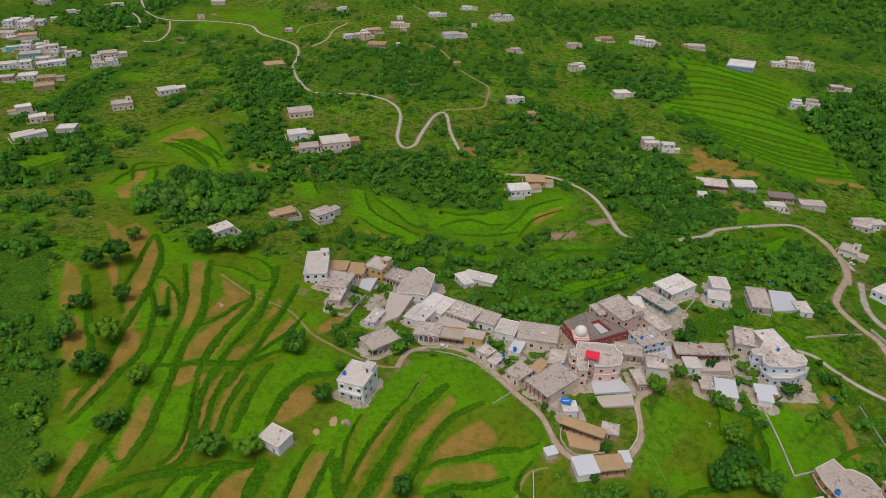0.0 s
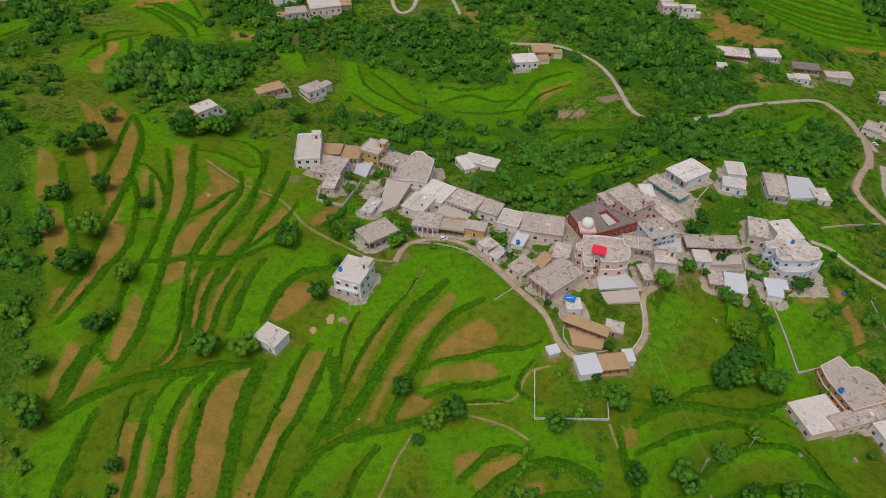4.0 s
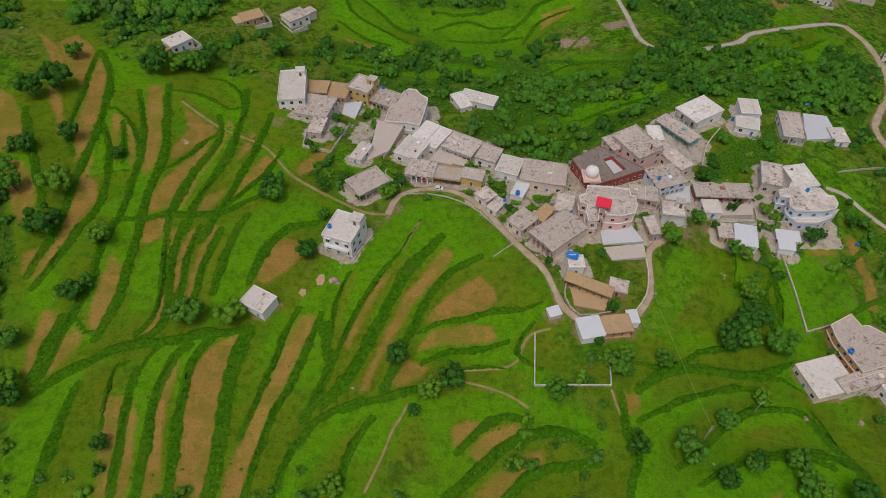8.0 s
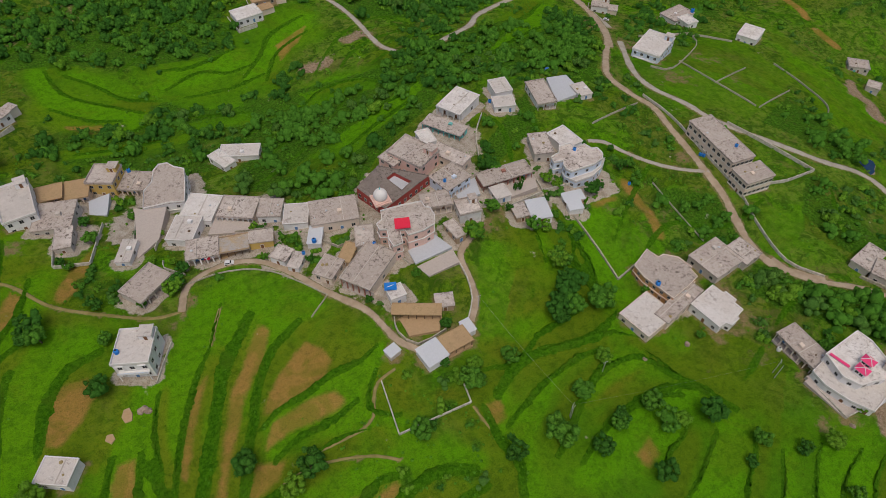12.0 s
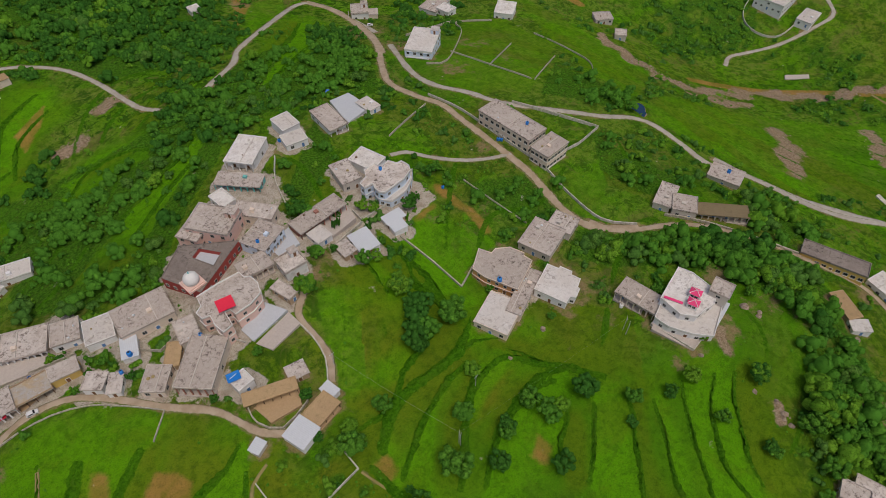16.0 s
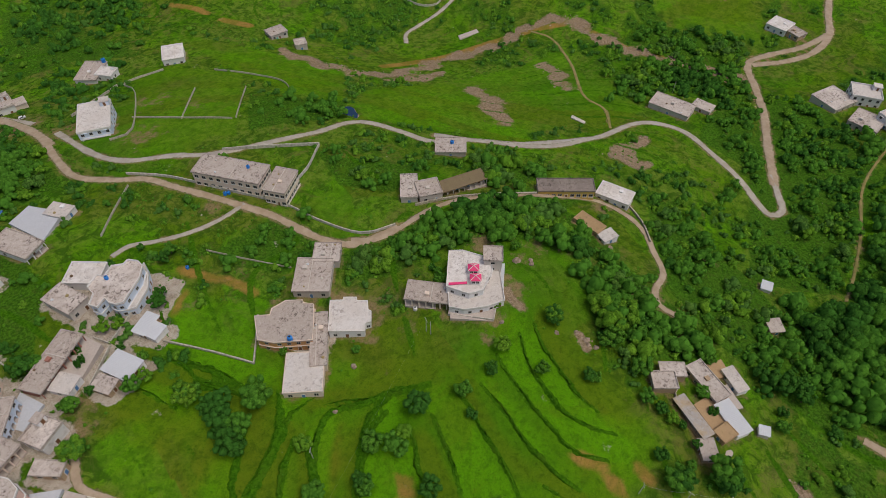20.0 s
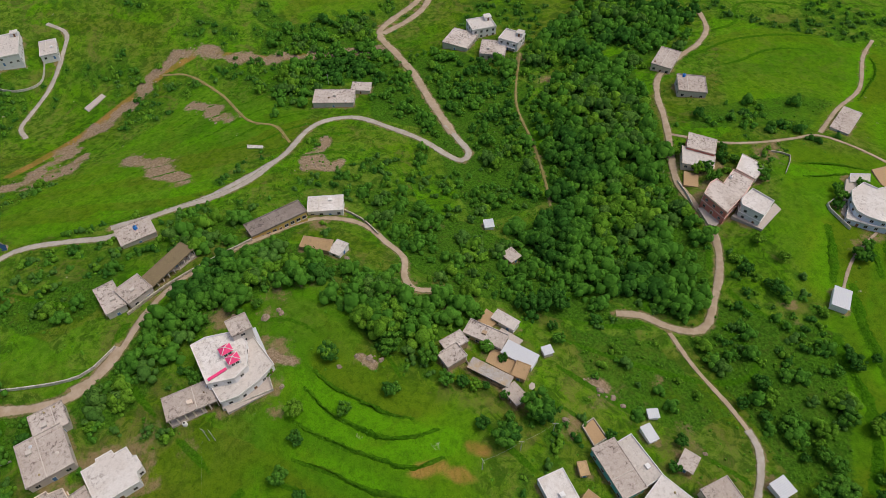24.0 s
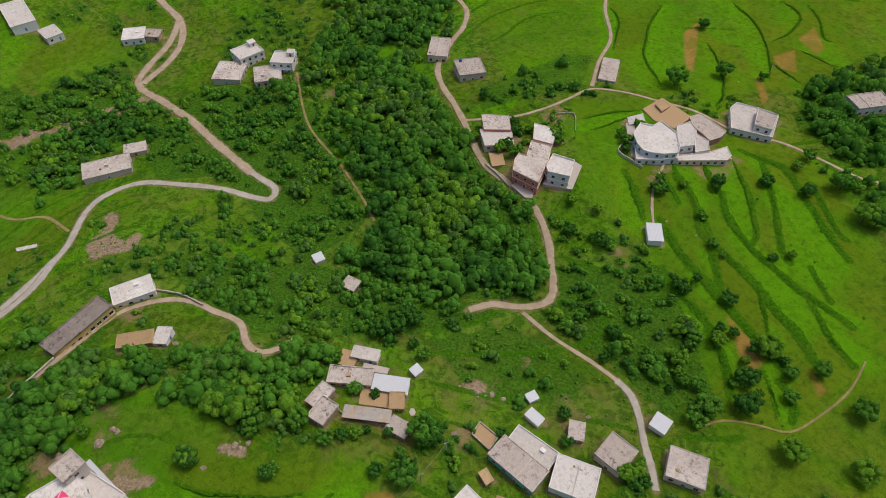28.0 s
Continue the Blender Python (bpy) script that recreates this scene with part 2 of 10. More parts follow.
    # scrub floor under the woods
    wood = k.ramp(k.math("ADD", k.attribute("wood"), off(k.noise(0.09, 5, 0.7, p), 1.8)), 0.2, 0.85)
    floor = k.mix(k.ramp(fine, 0.38, 0.64), (0.022, 0.078, 0.007), (0.075, 0.19, 0.013))
    floor = k.mix(k.math("MULTIPLY", k.ramp(clump, 0.5, 0.72), 0.5), floor, (0.09, 0.085, 0.025))
    c = k.mix(k.math("MULTIPLY", wood, 0.9), c, floor)
    # trodden earth and yards
    worn = k.ramp(k.math("ADD", k.attribute("worn"), off(k.noise(0.17, 6, 0.7, p), 2.4)), 0.45, 0.95)
    earth = k.mix(k.ramp(fine, 0.4, 0.7), (0.3, 0.21, 0.12), (0.2, 0.135, 0.07))
    c = k.mix(k.math("MULTIPLY", worn, 0.85), c, earth)
    yard = k.ramp(k.math("ADD", k.attribute("paved"), off(k.noise(0.13, 6, 0.65, p), 2.2)), 0.4, 0.6)
    stone = k.mix(k.ramp(clump, 0.4, 0.65), (0.52, 0.455, 0.4), (0.37, 0.305, 0.25))
    c = k.mix(k.math("MULTIPLY", yard, 0.92), c, k.mix(k.math("MULTIPLY", k.ramp(tiny, 0.45, 0.75), 0.5), stone, (0.22, 0.17, 0.125)))
    rock = k.ramp(k.math("ADD", k.attribute("rocky"), off(k.noise(0.16, 6, 0.7, p), 2.2)), 0.45, 0.75)
    c = k.mix(k.math("MULTIPLY", rock, 0.9), c, k.mix(k.ramp(fine, 0.4, 0.62), (0.38, 0.28, 0.205), (0.2, 0.14, 0.09)))
    # grassy banks between the terraces
    bank = k.ramp(k.math("ADD", k.attribute("bank"), off(clump, 0.9)), 0.36, 0.54)
    c = k.mix(k.math("MULTIPLY", bank, 0.92), c, k.mix(k.ramp(fine, 0.36, 0.62), (0.027, 0.1, 0.004), (0.058, 0.165, 0.006)))
    c = k.mix(k.math("MULTIPLY", k.ramp(tiny, 0.48, 0.7), 0.52), c, (0.018, 0.048, 0.004))
    k.color(c)
    k.bump(k.math("ADD", fine, k.math("MULTIPLY", tiny, 0.4)), 0.8, 0.6)



def bank_material():
    k = Nodes("bank_grass", 0.95)
    k.bsdf.inputs["Specular IOR Level"].default_value = 0.0
    p = k.world_place()
    fine, tiny, mid = k.noise(0.8, 6, 0.75, p), k.noise(2.6, 5, 0.75, p), k.noise(0.09, 4, 0.6, p)
    c = k.mix(k.ramp(fine, 0.36, 0.64), (0.026, 0.1, 0.004), (0.062, 0.178, 0.006))
    c = k.mix(k.math("MULTIPLY", k.ramp(mid, 0.5, 0.66), 0.5), c, (0.075, 0.15, 0.01))
    c = k.mix(k.math("MULTIPLY", k.ramp(tiny, 0.5, 0.72), 0.4), c, (0.014, 0.05, 0.004))
    c = k.mix(k.math("MULTIPLY", k.ramp(k.noise(1.5, 5, 0.8, p), 0.54, 0.66), 0.45), c, (0.11, 0.25, 0.016))
    k.color(c)
    k.bump(k.math("ADD", fine, tiny), 0.9, 0.5)


ground_material()
bank_material()


# ---- the lie of the land ----
# broad swells and hollows: x, y, radius, height
SWELLS = [
    (-330, 250, 170, 9.2), (-160, 210, 110, 11.9), (-30, 180, 90, 1.5), (70, 210, 80, 11.0), (150, 150, 80, -3.3),
    (190, 70, 70, 11.8), (120, 20, 70, 4.1), (110, -60, 70, -5.5), (180, -120, 80, 10.1), (230, -50, 70, -14.1),
    (300, 60, 90, -2.4), (240, 200, 90, 9.7), (130, 300, 90, 8.5), (20, 340, 90, -15.8), (-120, 330, 100, -1.3),
    (430, 160, 110, -33.2), (420, -60, 120, -17.5), (-60, 600, 140, 10.8), (150, 560, 140, -13.3), (350, 420, 140, -26.7),
    (-350, 620, 200, -11.0), (40, 80, 80, 4.3), (80, -230, 120, 2.3),
]
FAR_HILLS = [(1500, 1700, 620, 150), (200, 2400, 700, 120), (-1500, 1900, 700, 130), (1900, 200, 600, 120), (700, -1500, 600, 110), (-1600, -300, 700, 120)]


def land(x, y):
    """Height of the ground, for numbers or arrays."""
    z = -15.1 - 0.0499 * x + 0.0254 * y
    far = np.maximum(np.hypot(x - 60, y - 150) - 900, 0)
    z = z * np.exp(-(far / 900) ** 2)
    for cx, cy, r, a in SWELLS:
        z = z + a * np.exp(-((x - cx) ** 2 + (y - cy) ** 2) / (r * r))
    for cx, cy, r, a in FAR_HILLS:
        z = z + a * np.exp(-((x - cx) ** 2 + (y - cy) ** 2) / (r * r))
    return z


def line_distance(px, py, pts):
    best = np.full(px.shape, 1e9)
    for (x0, y0), (x1, y1) in zip(pts, pts[1:]):
        dx, dy = x1 - x0, y1 - y0
        s = np.clip(((px - x0) * dx + (py - y0) * dy) / max(dx * dx + dy * dy, 1e-6), 0, 1)
        best = np.minimum(best, np.hypot(px - x0 - s * dx, py - y0 - s * dy))
    return best


def side_distance(px, py, pts):
    """How far to the one side (+1) or the other (-1) of a line, and the distance from it."""
    best, side = np.full(px.shape, 1e9), np.zeros(px.shape)
    for (x0, y0), (x1, y1) in zip(pts, pts[1:]):
        dx, dy = x1 - x0, y1 - y0
        s = np.clip(((px - x0) * dx + (py - y0) * dy) / max(dx * dx + dy * dy, 1e-6), 0, 1)
        d = np.hypot(px - x0 - s * dx, py - y0 - s * dy)
        k = (dx * (py - y0) - dy * (px - x0)) / np.maximum(d * math.hypot(dx, dy), 1e-6)
        side = np.where(d < best, np.clip(k, -1, 1), side)
        best = np.minimum(best, d)
    return side, best


def rounded(pts, step=3.0):
    """A smooth curve through the points, resampled."""
    p = [Vector((*q, 0)) for q in pts]
    p = [p[0] * 2 - p[1]] + p + [p[-1] * 2 - p[-2]]
    out = []
    for a, b, c, d in zip(p, p[1:], p[2:], p[3:]):
        n = max(2, int((c - b).length / step))
        for i in range(n):
            t = i / n
            q = 0.5 * (2 * b + (c - a) * t + (2 * a - 5 * b + 4 * c - d) * t * t + (3 * b - a - 3 * c + d) * t ** 3)
            out.append((q.x, q.y))
    out.append((p[-2].x, p[-2].y))
    return out


def inside(px, py, poly):
    r = np.zeros(px.shape, bool)
    for (x0, y0), (x1, y1) in zip(poly, poly[1:] + poly[:1]):
        if y0 != y1:
            r ^= ((y0 > py) != (y1 > py)) & (px < (x1 - x0) * (py - y0) / (y1 - y0) + x0)
    return r


ROADS = []
# roads and paths: surface, width, line
ROADS.append(("upper_road", "concrete", 3.0, [(-413, 923), (-377, 853), (-340, 825), (-292, 829), (-240, 818), (-216, 782), (-169, 738), (-154, 687), (-150, 641), (-134, 591), (-113, 558), (-72, 556), (-46, 542), (-36, 517), (-36, 475), (-30, 460), (-22, 466), (-18, 484), (-7, 525), (2, 531), (6, 495), (13, 463)]))
ROADS.append(("valley_road", "concrete", 3.0, [(46.2, 434.8), (73.7, 436.5), (89.3, 429.0), (102.5, 411.1), (108.1, 385.3), (109.7, 349.6), (114.4, 337.0)]))
ROADS.append(("ridge_road", "concrete", 3.8, [(139.6, 333.9), (163.1, 345.7), (175.5, 358.5), (206.4, 376.3), (244, 395), (256, 386), (253.3, 353.5), (247.8, 326.3)]))
ROADS.append(("junction_road", "dirt", 5.2, [(252, 396), (256, 373), (247.6, 338.4), (237.0, 315.2), (227.2, 300.5)]))
ROADS.append(("school_road", "dirt", 3.9, [(229.0, 304.6), (212.1, 283.7), (203.7, 269.5), (204.2, 251.4), (207.0, 239.0), (204.0, 222.2), (201.8, 206.8), (199.4, 190.3), (197.1, 177.6), (192.5, 165.2), (189.2, 154.3), (188.7, 142.8), (193.4, 135.0), (201.4, 126.7)]))
ROADS.append(("asphalt_road", "concrete", 3.8, [(239.6, 306.3), (221.8, 273.8), (218.2, 254.6), (224.6, 235.8), (230.4, 215.6), (255.0, 182.0), (271.0, 168.3), (274.8, 157.3), (271.1, 139.9), (267.3, 126.3), (273.3, 114.2), (276.7, 101.4), (277.8, 82.7), (283.8, 66.0), (295.1, 50.9)]))
ROADS.append(("asphalt_road", "concrete", 3.8, [(274.3, 125.6), (275.9, 104.2), (280.3, 82.2), (291.5, 59.1), (300.7, 43.6), (318.9, 26.2), (323.9, 12.9), (319.4, -2.2), (303.4, -14.7), (287.0, -26.3), (271.8, -33.0), (264.4, -38.3), (268.4, -44.6), (280.4, -44.1), (294.0, -43.2)]))
ROADS.append(("far_road", "dirt", 5.2, [(285.7, -43.4), (319.5, -45.4), (350.9, -49.1), (380.4, -50.0), (411.2, -50.2), (425.6, -65.1), (438.3, -87.9), (457, -109)]))
ROADS.append(("far_road2", "dirt", 5.2, [(411.0, -52.7), (420.7, -77.0), (433.8, -94.7), (454, -107), (480, -111), (500, -115)]))
ROADS.append(("ridge_track", "dirt", 3.0, [(190.8, 143.6), (193.4, 133.2), (201.4, 125.2), (211.8, 117.1), (221.5, 106.2), (230.5, 87.4), (235.0, 70.3), (240.5, 47.2), (235.4, 32.4), (226.3, 24.9), (214.8, 22.0), (202.4, 18.9), (191.3, 23.1), (183.5, 22.4), (180.2, 14.0), (181.0, 8.7)]))
ROADS.append(("ravine_road", "dirt", 3.5, [(144.3, -44.7), (139.5, -52.6), (130.5, -58.7), (124.8, -65.5), (125.0, -72.4), (133.6, -82.9), (143.4, -93.2), (156.8, -101.9), (172.8, -106.5), (190.6, -110.2), (208.2, -120.7), (220.3, -129.2), (239.3, -141.2), (253.2, -149.0), (269.7, -163.3), (283.0, -190.2), (289.2, -207.5), (302.4, -225.4), (325.3, -237.5)]))
ROADS.append(("hill_track", "dirt", 1.9, [(128.1, -57.3), (112.4, -55.9), (95.5, -56.5), (85.8, -55.9)]))
ROADS.append(("hill_road", "concrete", 2.7, [(85.8, -55.9), (79.1, -54.2), (72.5, -48.5), (65.9, -40.6), (60.4, -35.1), (55.8, -29.4)]))
ROADS.append(("field_path", "dirt", 1.9, [(221.9, -131.0), (204.4, -144.2), (195.6, -160.3), (191.3, -179.1), (188.8, -193.8), (175.4, -202.9), (158.4, -208.0), (138.7, -212.9), (116.7, -210.8), (96.8, -217.3), (78.0, -217.3), (59.8, -216.1), (46.8, -220.7)]))
ROADS.append(("top_path", "dirt", 2.4, [(190.0, -196.8), (202.7, -224.2), (212.4, -251.9), (234.7, -281.0), (246.3, -302.5)]))
ROADS.append(("yellow_path", "trail", 1.5, [(-111.6, 270.3), (-92.2, 255.0), (-72.5, 245.6), (-58.5, 229.0), (-41.4, 217.7), (-28.9, 210.7), (-19.4, 209.4)]))
ROADS.append(("village_lane", "dirt", 2.8, [(-19.4, 209.4), (-15.3, 220.3), (-3.2, 224.9), (8.9, 221.4), (18.1, 211.5), (28.4, 194.6), (38.1, 181.5), (42.7, 167.3), (48.0, 160.8)]))
ROADS.append(("east_lane", "dirt", 2.6, [(87.5, 197.5), (78.5, 190.8), (76.8, 180.6), (74.7, 171.2), (69.1, 163.7)]))
ROADS.append(("curve_road", "concrete", 2.3, [(162.0, 228.8), (168.8, 225.2), (172.8, 217.7), (180.4, 207.1), (189.5, 198.7), (201.2, 191.9)]))
ROADS.append(("bend_road", "concrete", 3.0, [(410.8, 171.1), (424, 174), (438, 168), (461, 155), (488, 144), (506, 139), (519, 149)]))
ROADS.append(("river_track", "trail", 1.8, [(434.1, 88.5), (421.8, 73.3), (386.7, 59.9), (346.8, 52.2), (332.0, 40.5), (311.5, 37.6)]))
ROADS.append(("forest_path", "trail", 1.4, [(338.3, -114.6), (293.8, -86.6), (257.3, -76.4), (230.2, -66.8), (213.2, -59.0)]))
ROADS.append(("yard_path", "dirt", 1.3, [(129.6, -164.1), (123.8, -144.0), (114.5, -128.4), (107.2, -120.8)]))
ROADS.append(("hem_path", "trail", 0.9, [(55.6, -58.8), (51.2, -65.7), (42.4, -71.3), (33.2, -75.9), (27.9, -89.2), (24.5, -103.9), (24.5, -118.9)]))
ROADS.append(("farpath", "dirt", 2.6, [(-122, 847), (-134, 809), (-136, 760), (-148, 722)]))
ROADS.append(("farpath", "trail", 2.5, [(-176, 790), (-175, 818), (-157, 841), (-124, 862)]))
ROADS.append(("farpath", "trail", 2.5, [(16, 659), (32, 635), (44, 618), (40, 582), (33, 559), (0, 538)]))
ROADS.append(("farpath", "trail", 2.5, [(-43, 965), (-23, 926), (-9, 888)]))
ROADS.append(("farpath", "trail", 2.5, [(8, 692), (-3, 731), (-23, 764)]))
ROADS.append(("farloop", "concrete", 2.7, [(-407, 860), (-389, 841), (-376, 823), (-365, 795), (-377, 788), (-391, 783)]))
ROADS.append(("farspur", "dirt", 2.6, [(-337, 821), (-324, 779), (-323, 744), (-338, 738)]))
ROADS.append(("fieldpath", "trail", 1.2, [(-7.3, 205.1), (-11.0, 197.3), (-13.5, 191.1)]))

ROADS.append(("field_trail", "trail", 1.1, [(3.3, 142.5), (13.4, 142.7), (20.8, 143.3), (25.6, 145.7), (27.8, 150.8), (31.1, 155.6), (38, 157.7)]))
ROADS.append(("field_trail", "trail", 1.0, [(-5.8, 137.4), (0.5, 138.6), (6.9, 138.5), (14.9, 136.6), (22, 133.9), (27.9, 129.8)]))
ROADS.append(("field_trail", "trail", 1.0, [(-9.8, 131.1), (-12.5, 125.6), (-15, 120.8), (-16.5, 116), (-19.2, 109.7), (-21.7, 104.2)]))
ROADS.append(("stream_trail", "trail", 0.9, [(55.3, 136.2), (56.2, 130.6), (57.2, 126), (58, 120.7)]))

SOIL = []
BANKS = []
# bare strips among the crops: width, line
SOIL.append((9, [(-194, 469), (-205, 452)]))
SOIL.append((10, [(225, 527), (219, 509)]))
SOIL.append((6, [(243, 508), (216, 486)]))
SOIL.append((7, [(103, 465), (100, 442)]))
SOIL.append((6, [(-200.5, 360.9), (-197.9, 379.9)]))
SOIL.append((4, [(116.4, 32.1), (113.6, 28.7)]))
SOIL.append((7, [(218, 517), (231, 531)]))
SOIL.append((7, [(204, 485), (229, 506)]))
SOIL.append((6, [(223, 485), (249, 504)]))
SOIL.append((8, [(232, 477), (257, 488)]))
SOIL.append((6, [(313, 488), (344, 482)]))
SOIL.append((6, [(364.1, 174.9), (381.9, 157.3), (395.3, 142.7), (417, 118.7), (428.5, 99.7), (435.4, 87.6), (442, 67.8)]))
SOIL.append((4, [(443.8, 59.9), (424.3, 38.2), (408.9, 16.4), (405.5, -4.8)]))
SOIL.append((4, [(162.2, 201.4), (161.2, 190.2), (161.5, 180.5), (158.5, 171.7)]))
SOIL.append((3, [(152.4, 195.2), (147.6, 195.3), (142.3, 194.7)]))
SOIL.append((5, [(398, 331), (396, 313), (391, 301)]))
SOIL.append((6, [(385, 288), (383, 269)]))
# grassy banks between the terraces: half width, line
BANKS.append((1.24, [(118.6, 175.4), (119.1, 166), (117.4, 156.8)]))
BANKS.append((1.1, [(129.1, -394.4), (119.2, -393.4)]))
BANKS.append((1.9, [(278, 772), (306, 760), (326, 731), (347, 706), (367, 684)]))
BANKS.append((1.9, [(268, 746), (298, 740), (321, 714), (341, 688), (360, 666)]))
BANKS.append((1.9, [(258, 721), (290, 718), (315, 696), (337, 672), (355, 650)]))
BANKS.append((1.9, [(249, 698), (283, 699), (310, 682), (333, 657), (350, 634)]))
BANKS.append((1.9, [(242, 679), (276, 681), (305, 666), (329, 643), (346, 620)]))
BANKS.append((1.9, [(234, 660), (270, 665), (301, 654), (326, 631), (342, 606)]))
BANKS.append((1.9, [(227, 644), (265, 649), (296, 640), (323, 619), (338, 594)]))
BANKS.append((1.9, [(226, 635), (260, 633), (292, 622), (318, 601), (339, 578)]))
BANKS.append((1.9, [(224, 627), (256, 618), (287, 604), (315, 586), (339, 563)]))
BANKS.append((1.9, [(223, 619), (253, 604), (283, 588), (311, 570), (340, 548)]))
BANKS.append((1.9, [(222, 611), (249, 590), (279, 572), (308, 556), (340, 535)]))
BANKS.append((1.9, [(225, 602), (250, 582), (278, 562), (307, 545), (342, 528)]))
BANKS.append((1.9, [(228, 594), (251, 572), (278, 552), (306, 535), (343, 521)]))
BANKS.append((1.9, [(230, 586), (252, 563), (278, 543), (305, 526), (344, 513)]))
BANKS.append((1.9, [(233, 577), (253, 554), (278, 534), (305, 517), (346, 506)]))
BANKS.append((1.9, [(236, 569), (255, 547), (278, 525), (304, 508), (347, 499)]))
BANKS.append((1.9, [(238, 562), (256, 538), (278, 516), (304, 499), (348, 493)]))
BANKS.append((0.99, [(120.7, 170.3), (120.5, 163.1), (119.4, 156.9)]))
BANKS.append((0.87, [(114.6, 182), (117, 171.2), (118.8, 158.1)]))
BANKS.append((1.5, [(-207, 447), (-184, 430), (-161.6, 405.6)]))
BANKS.append((1.5, [(-204, 455), (-185, 444), (-158.2, 418.9)]))
BANKS.append((1.5, [(-191, 451), (-172, 440), (-156, 423)]))
BANKS.append((1.5, [(-201, 378.8), (-209, 404), (-192, 410)]))
BANKS.append((0.87, [(129.4, 191.4), (119.5, 175.5), (118.4, 164.8), (115.2, 155.3)]))
BANKS.append((1.2, [(142.9, 200.4), (132.6, 191.8)]))
BANKS.append((1.8, [(-169.9, 255.9), (-164.6, 244.8), (-159, 234.5), (-153.3, 223.5), (-148.2, 213.2), (-144.4, 206.4), (-143.1, 201)]))
BANKS.append((1.3, [(-158.1, 302.5), (-154.8, 285.1), (-151.8, 269.2), (-149.8, 252.5), (-146.8, 239.6), (-141.1, 228.2)]))
BANKS.append((1.8, [(-157.6, 305.2), (-151.3, 295.8), (-144.9, 282.1), (-141.5, 268.7), (-139.1, 256.3), (-137.6, 246.6), (-136.8, 234), (-136, 222.4), (-135.8, 211.7), (-134.5, 201.9), (-134.4, 194), (-135.1, 186.4), (-136.3, 180.3), (-137.2, 171.1)]))
BANKS.append((1.7, [(-136.8, 248.7), (-131.4, 238.3), (-127.2, 226.9), (-124.9, 216.1), (-124.2, 208.8), (-124.5, 199), (-127.2, 192.1), (-128.6, 184.5), (-130.3, 178.4), (-132.5, 171.4), (-134.1, 167)]))
BANKS.append((1.6, [(-130.9, 275.4), (-124.7, 259), (-119.6, 244.1), (-117.2, 231.9), (-116, 220.5), (-115.5, 211.4), (-115.4, 202.8), (-116.5, 194.6), (-117.4, 184.4), (-117.5, 177.2), (-117.1, 169.3), (-118, 161.7), (-119.3, 154.4), (-120.4, 149.4), (-121.1, 140.8), (-123.1, 134.3)]))
BANKS.append((1.2, [(-130.3, 251.8), (-126.8, 242.8), (-123.3, 232.6), (-122.7, 225.9)]))
BANKS.append((1, [(-139.2, 260.5), (-134.3, 259.3), (-127.6, 252.3), (-122.1, 243.6), (-118.7, 233.4)]))
BANKS.append((1.9, [(-120.3, 282.5), (-117.3, 269.2), (-114, 257.1), (-111.1, 245.7), (-109.5, 235), (-108.9, 224.8), (-108.9, 218.4), (-108.9, 210.8), (-108.4, 203.7), (-107.6, 196.9), (-107.2, 190.4), (-107.1, 183), (-107.1, 175.8), (-106.6, 169.1), (-107.4, 161.4), (-108.6, 154.1), (-109.7, 149.6)]))
BANKS.append((1.2, [(-97.5, 194.1), (-96.9, 186.5), (-95.9, 179.2), (-94.3, 170.1), (-93.8, 161.8), (-95, 156.4), (-98.2, 151.7)]))
BANKS.append((1.7, [(-93.3, 198.7), (-93.7, 189.4), (-93.3, 181.9), (-91.9, 172.6), (-90.3, 163.7), (-90.1, 157.4), (-92.6, 153.1), (-96.7, 150.4)]))
BANKS.append((1.5, [(-87.2, 198), (-88.1, 188.7), (-88.4, 181.2), (-87.7, 172.9), (-87.6, 163.9)]))
BANKS.append((1.7, [(-79.7, 197.5), (-81, 188.1), (-82.5, 180.5), (-82.6, 168.8), (-83.4, 162.1)]))
BANKS.append((1.2, [(-91.7, 250.5), (-95.7, 245), (-99.2, 236.8), (-102.9, 229.9), (-106.9, 225.2)]))
BANKS.append((1.7, [(-94.6, 263.5), (-91.1, 251.8), (-91, 244), (-92.1, 236.4), (-94.8, 227.2), (-96.3, 220.4), (-97.9, 213.9), (-98.5, 206.4), (-98.7, 200.7), (-97.9, 194.1)]))
BANKS.append((1.9, [(-87.4, 286.1), (-85.4, 272.5), (-84.8, 261.5), (-85.3, 249), (-85.9, 235.7), (-87.2, 226.8), (-88.9, 219.9), (-90.6, 213.4), (-91.3, 207.4), (-91.7, 200.2), (-92.4, 194.7)]))
BANKS.append((1.1, [(-116.8, 278.6), (-108.3, 278.2), (-98.8, 273.6), (-90.6, 268.9), (-87.7, 271.9)]))
BANKS.append((1, [(-105.4, 291.1), (-97.8, 290.7), (-89.9, 283), (-87, 274.4)]))
BANKS.append((1.7, [(-73.7, 270.9), (-74.2, 257.6), (-75.1, 243.3), (-76.7, 233.8), (-78.2, 224.9), (-79.9, 215), (-81.4, 208.7), (-83.2, 202.7), (-84, 197), (-85.7, 190.7)]))
BANKS.append((1.3, [(-65.1, 245.2), (-67, 235.5), (-69, 228), (-72.4, 222.5), (-77.2, 213.8), (-81.3, 208.4)]))
BANKS.append((1.5, [(-67.1, 216.7), (-72.8, 212.9), (-78.1, 207.7), (-83.6, 204.6), (-90.4, 203.2), (-97.3, 202.9), (-102.8, 201.1), (-107.1, 198.9), (-115.6, 197.9)]))
BANKS.append((0.7, [(-124.8, 221.1), (-119.1, 222.6)]))
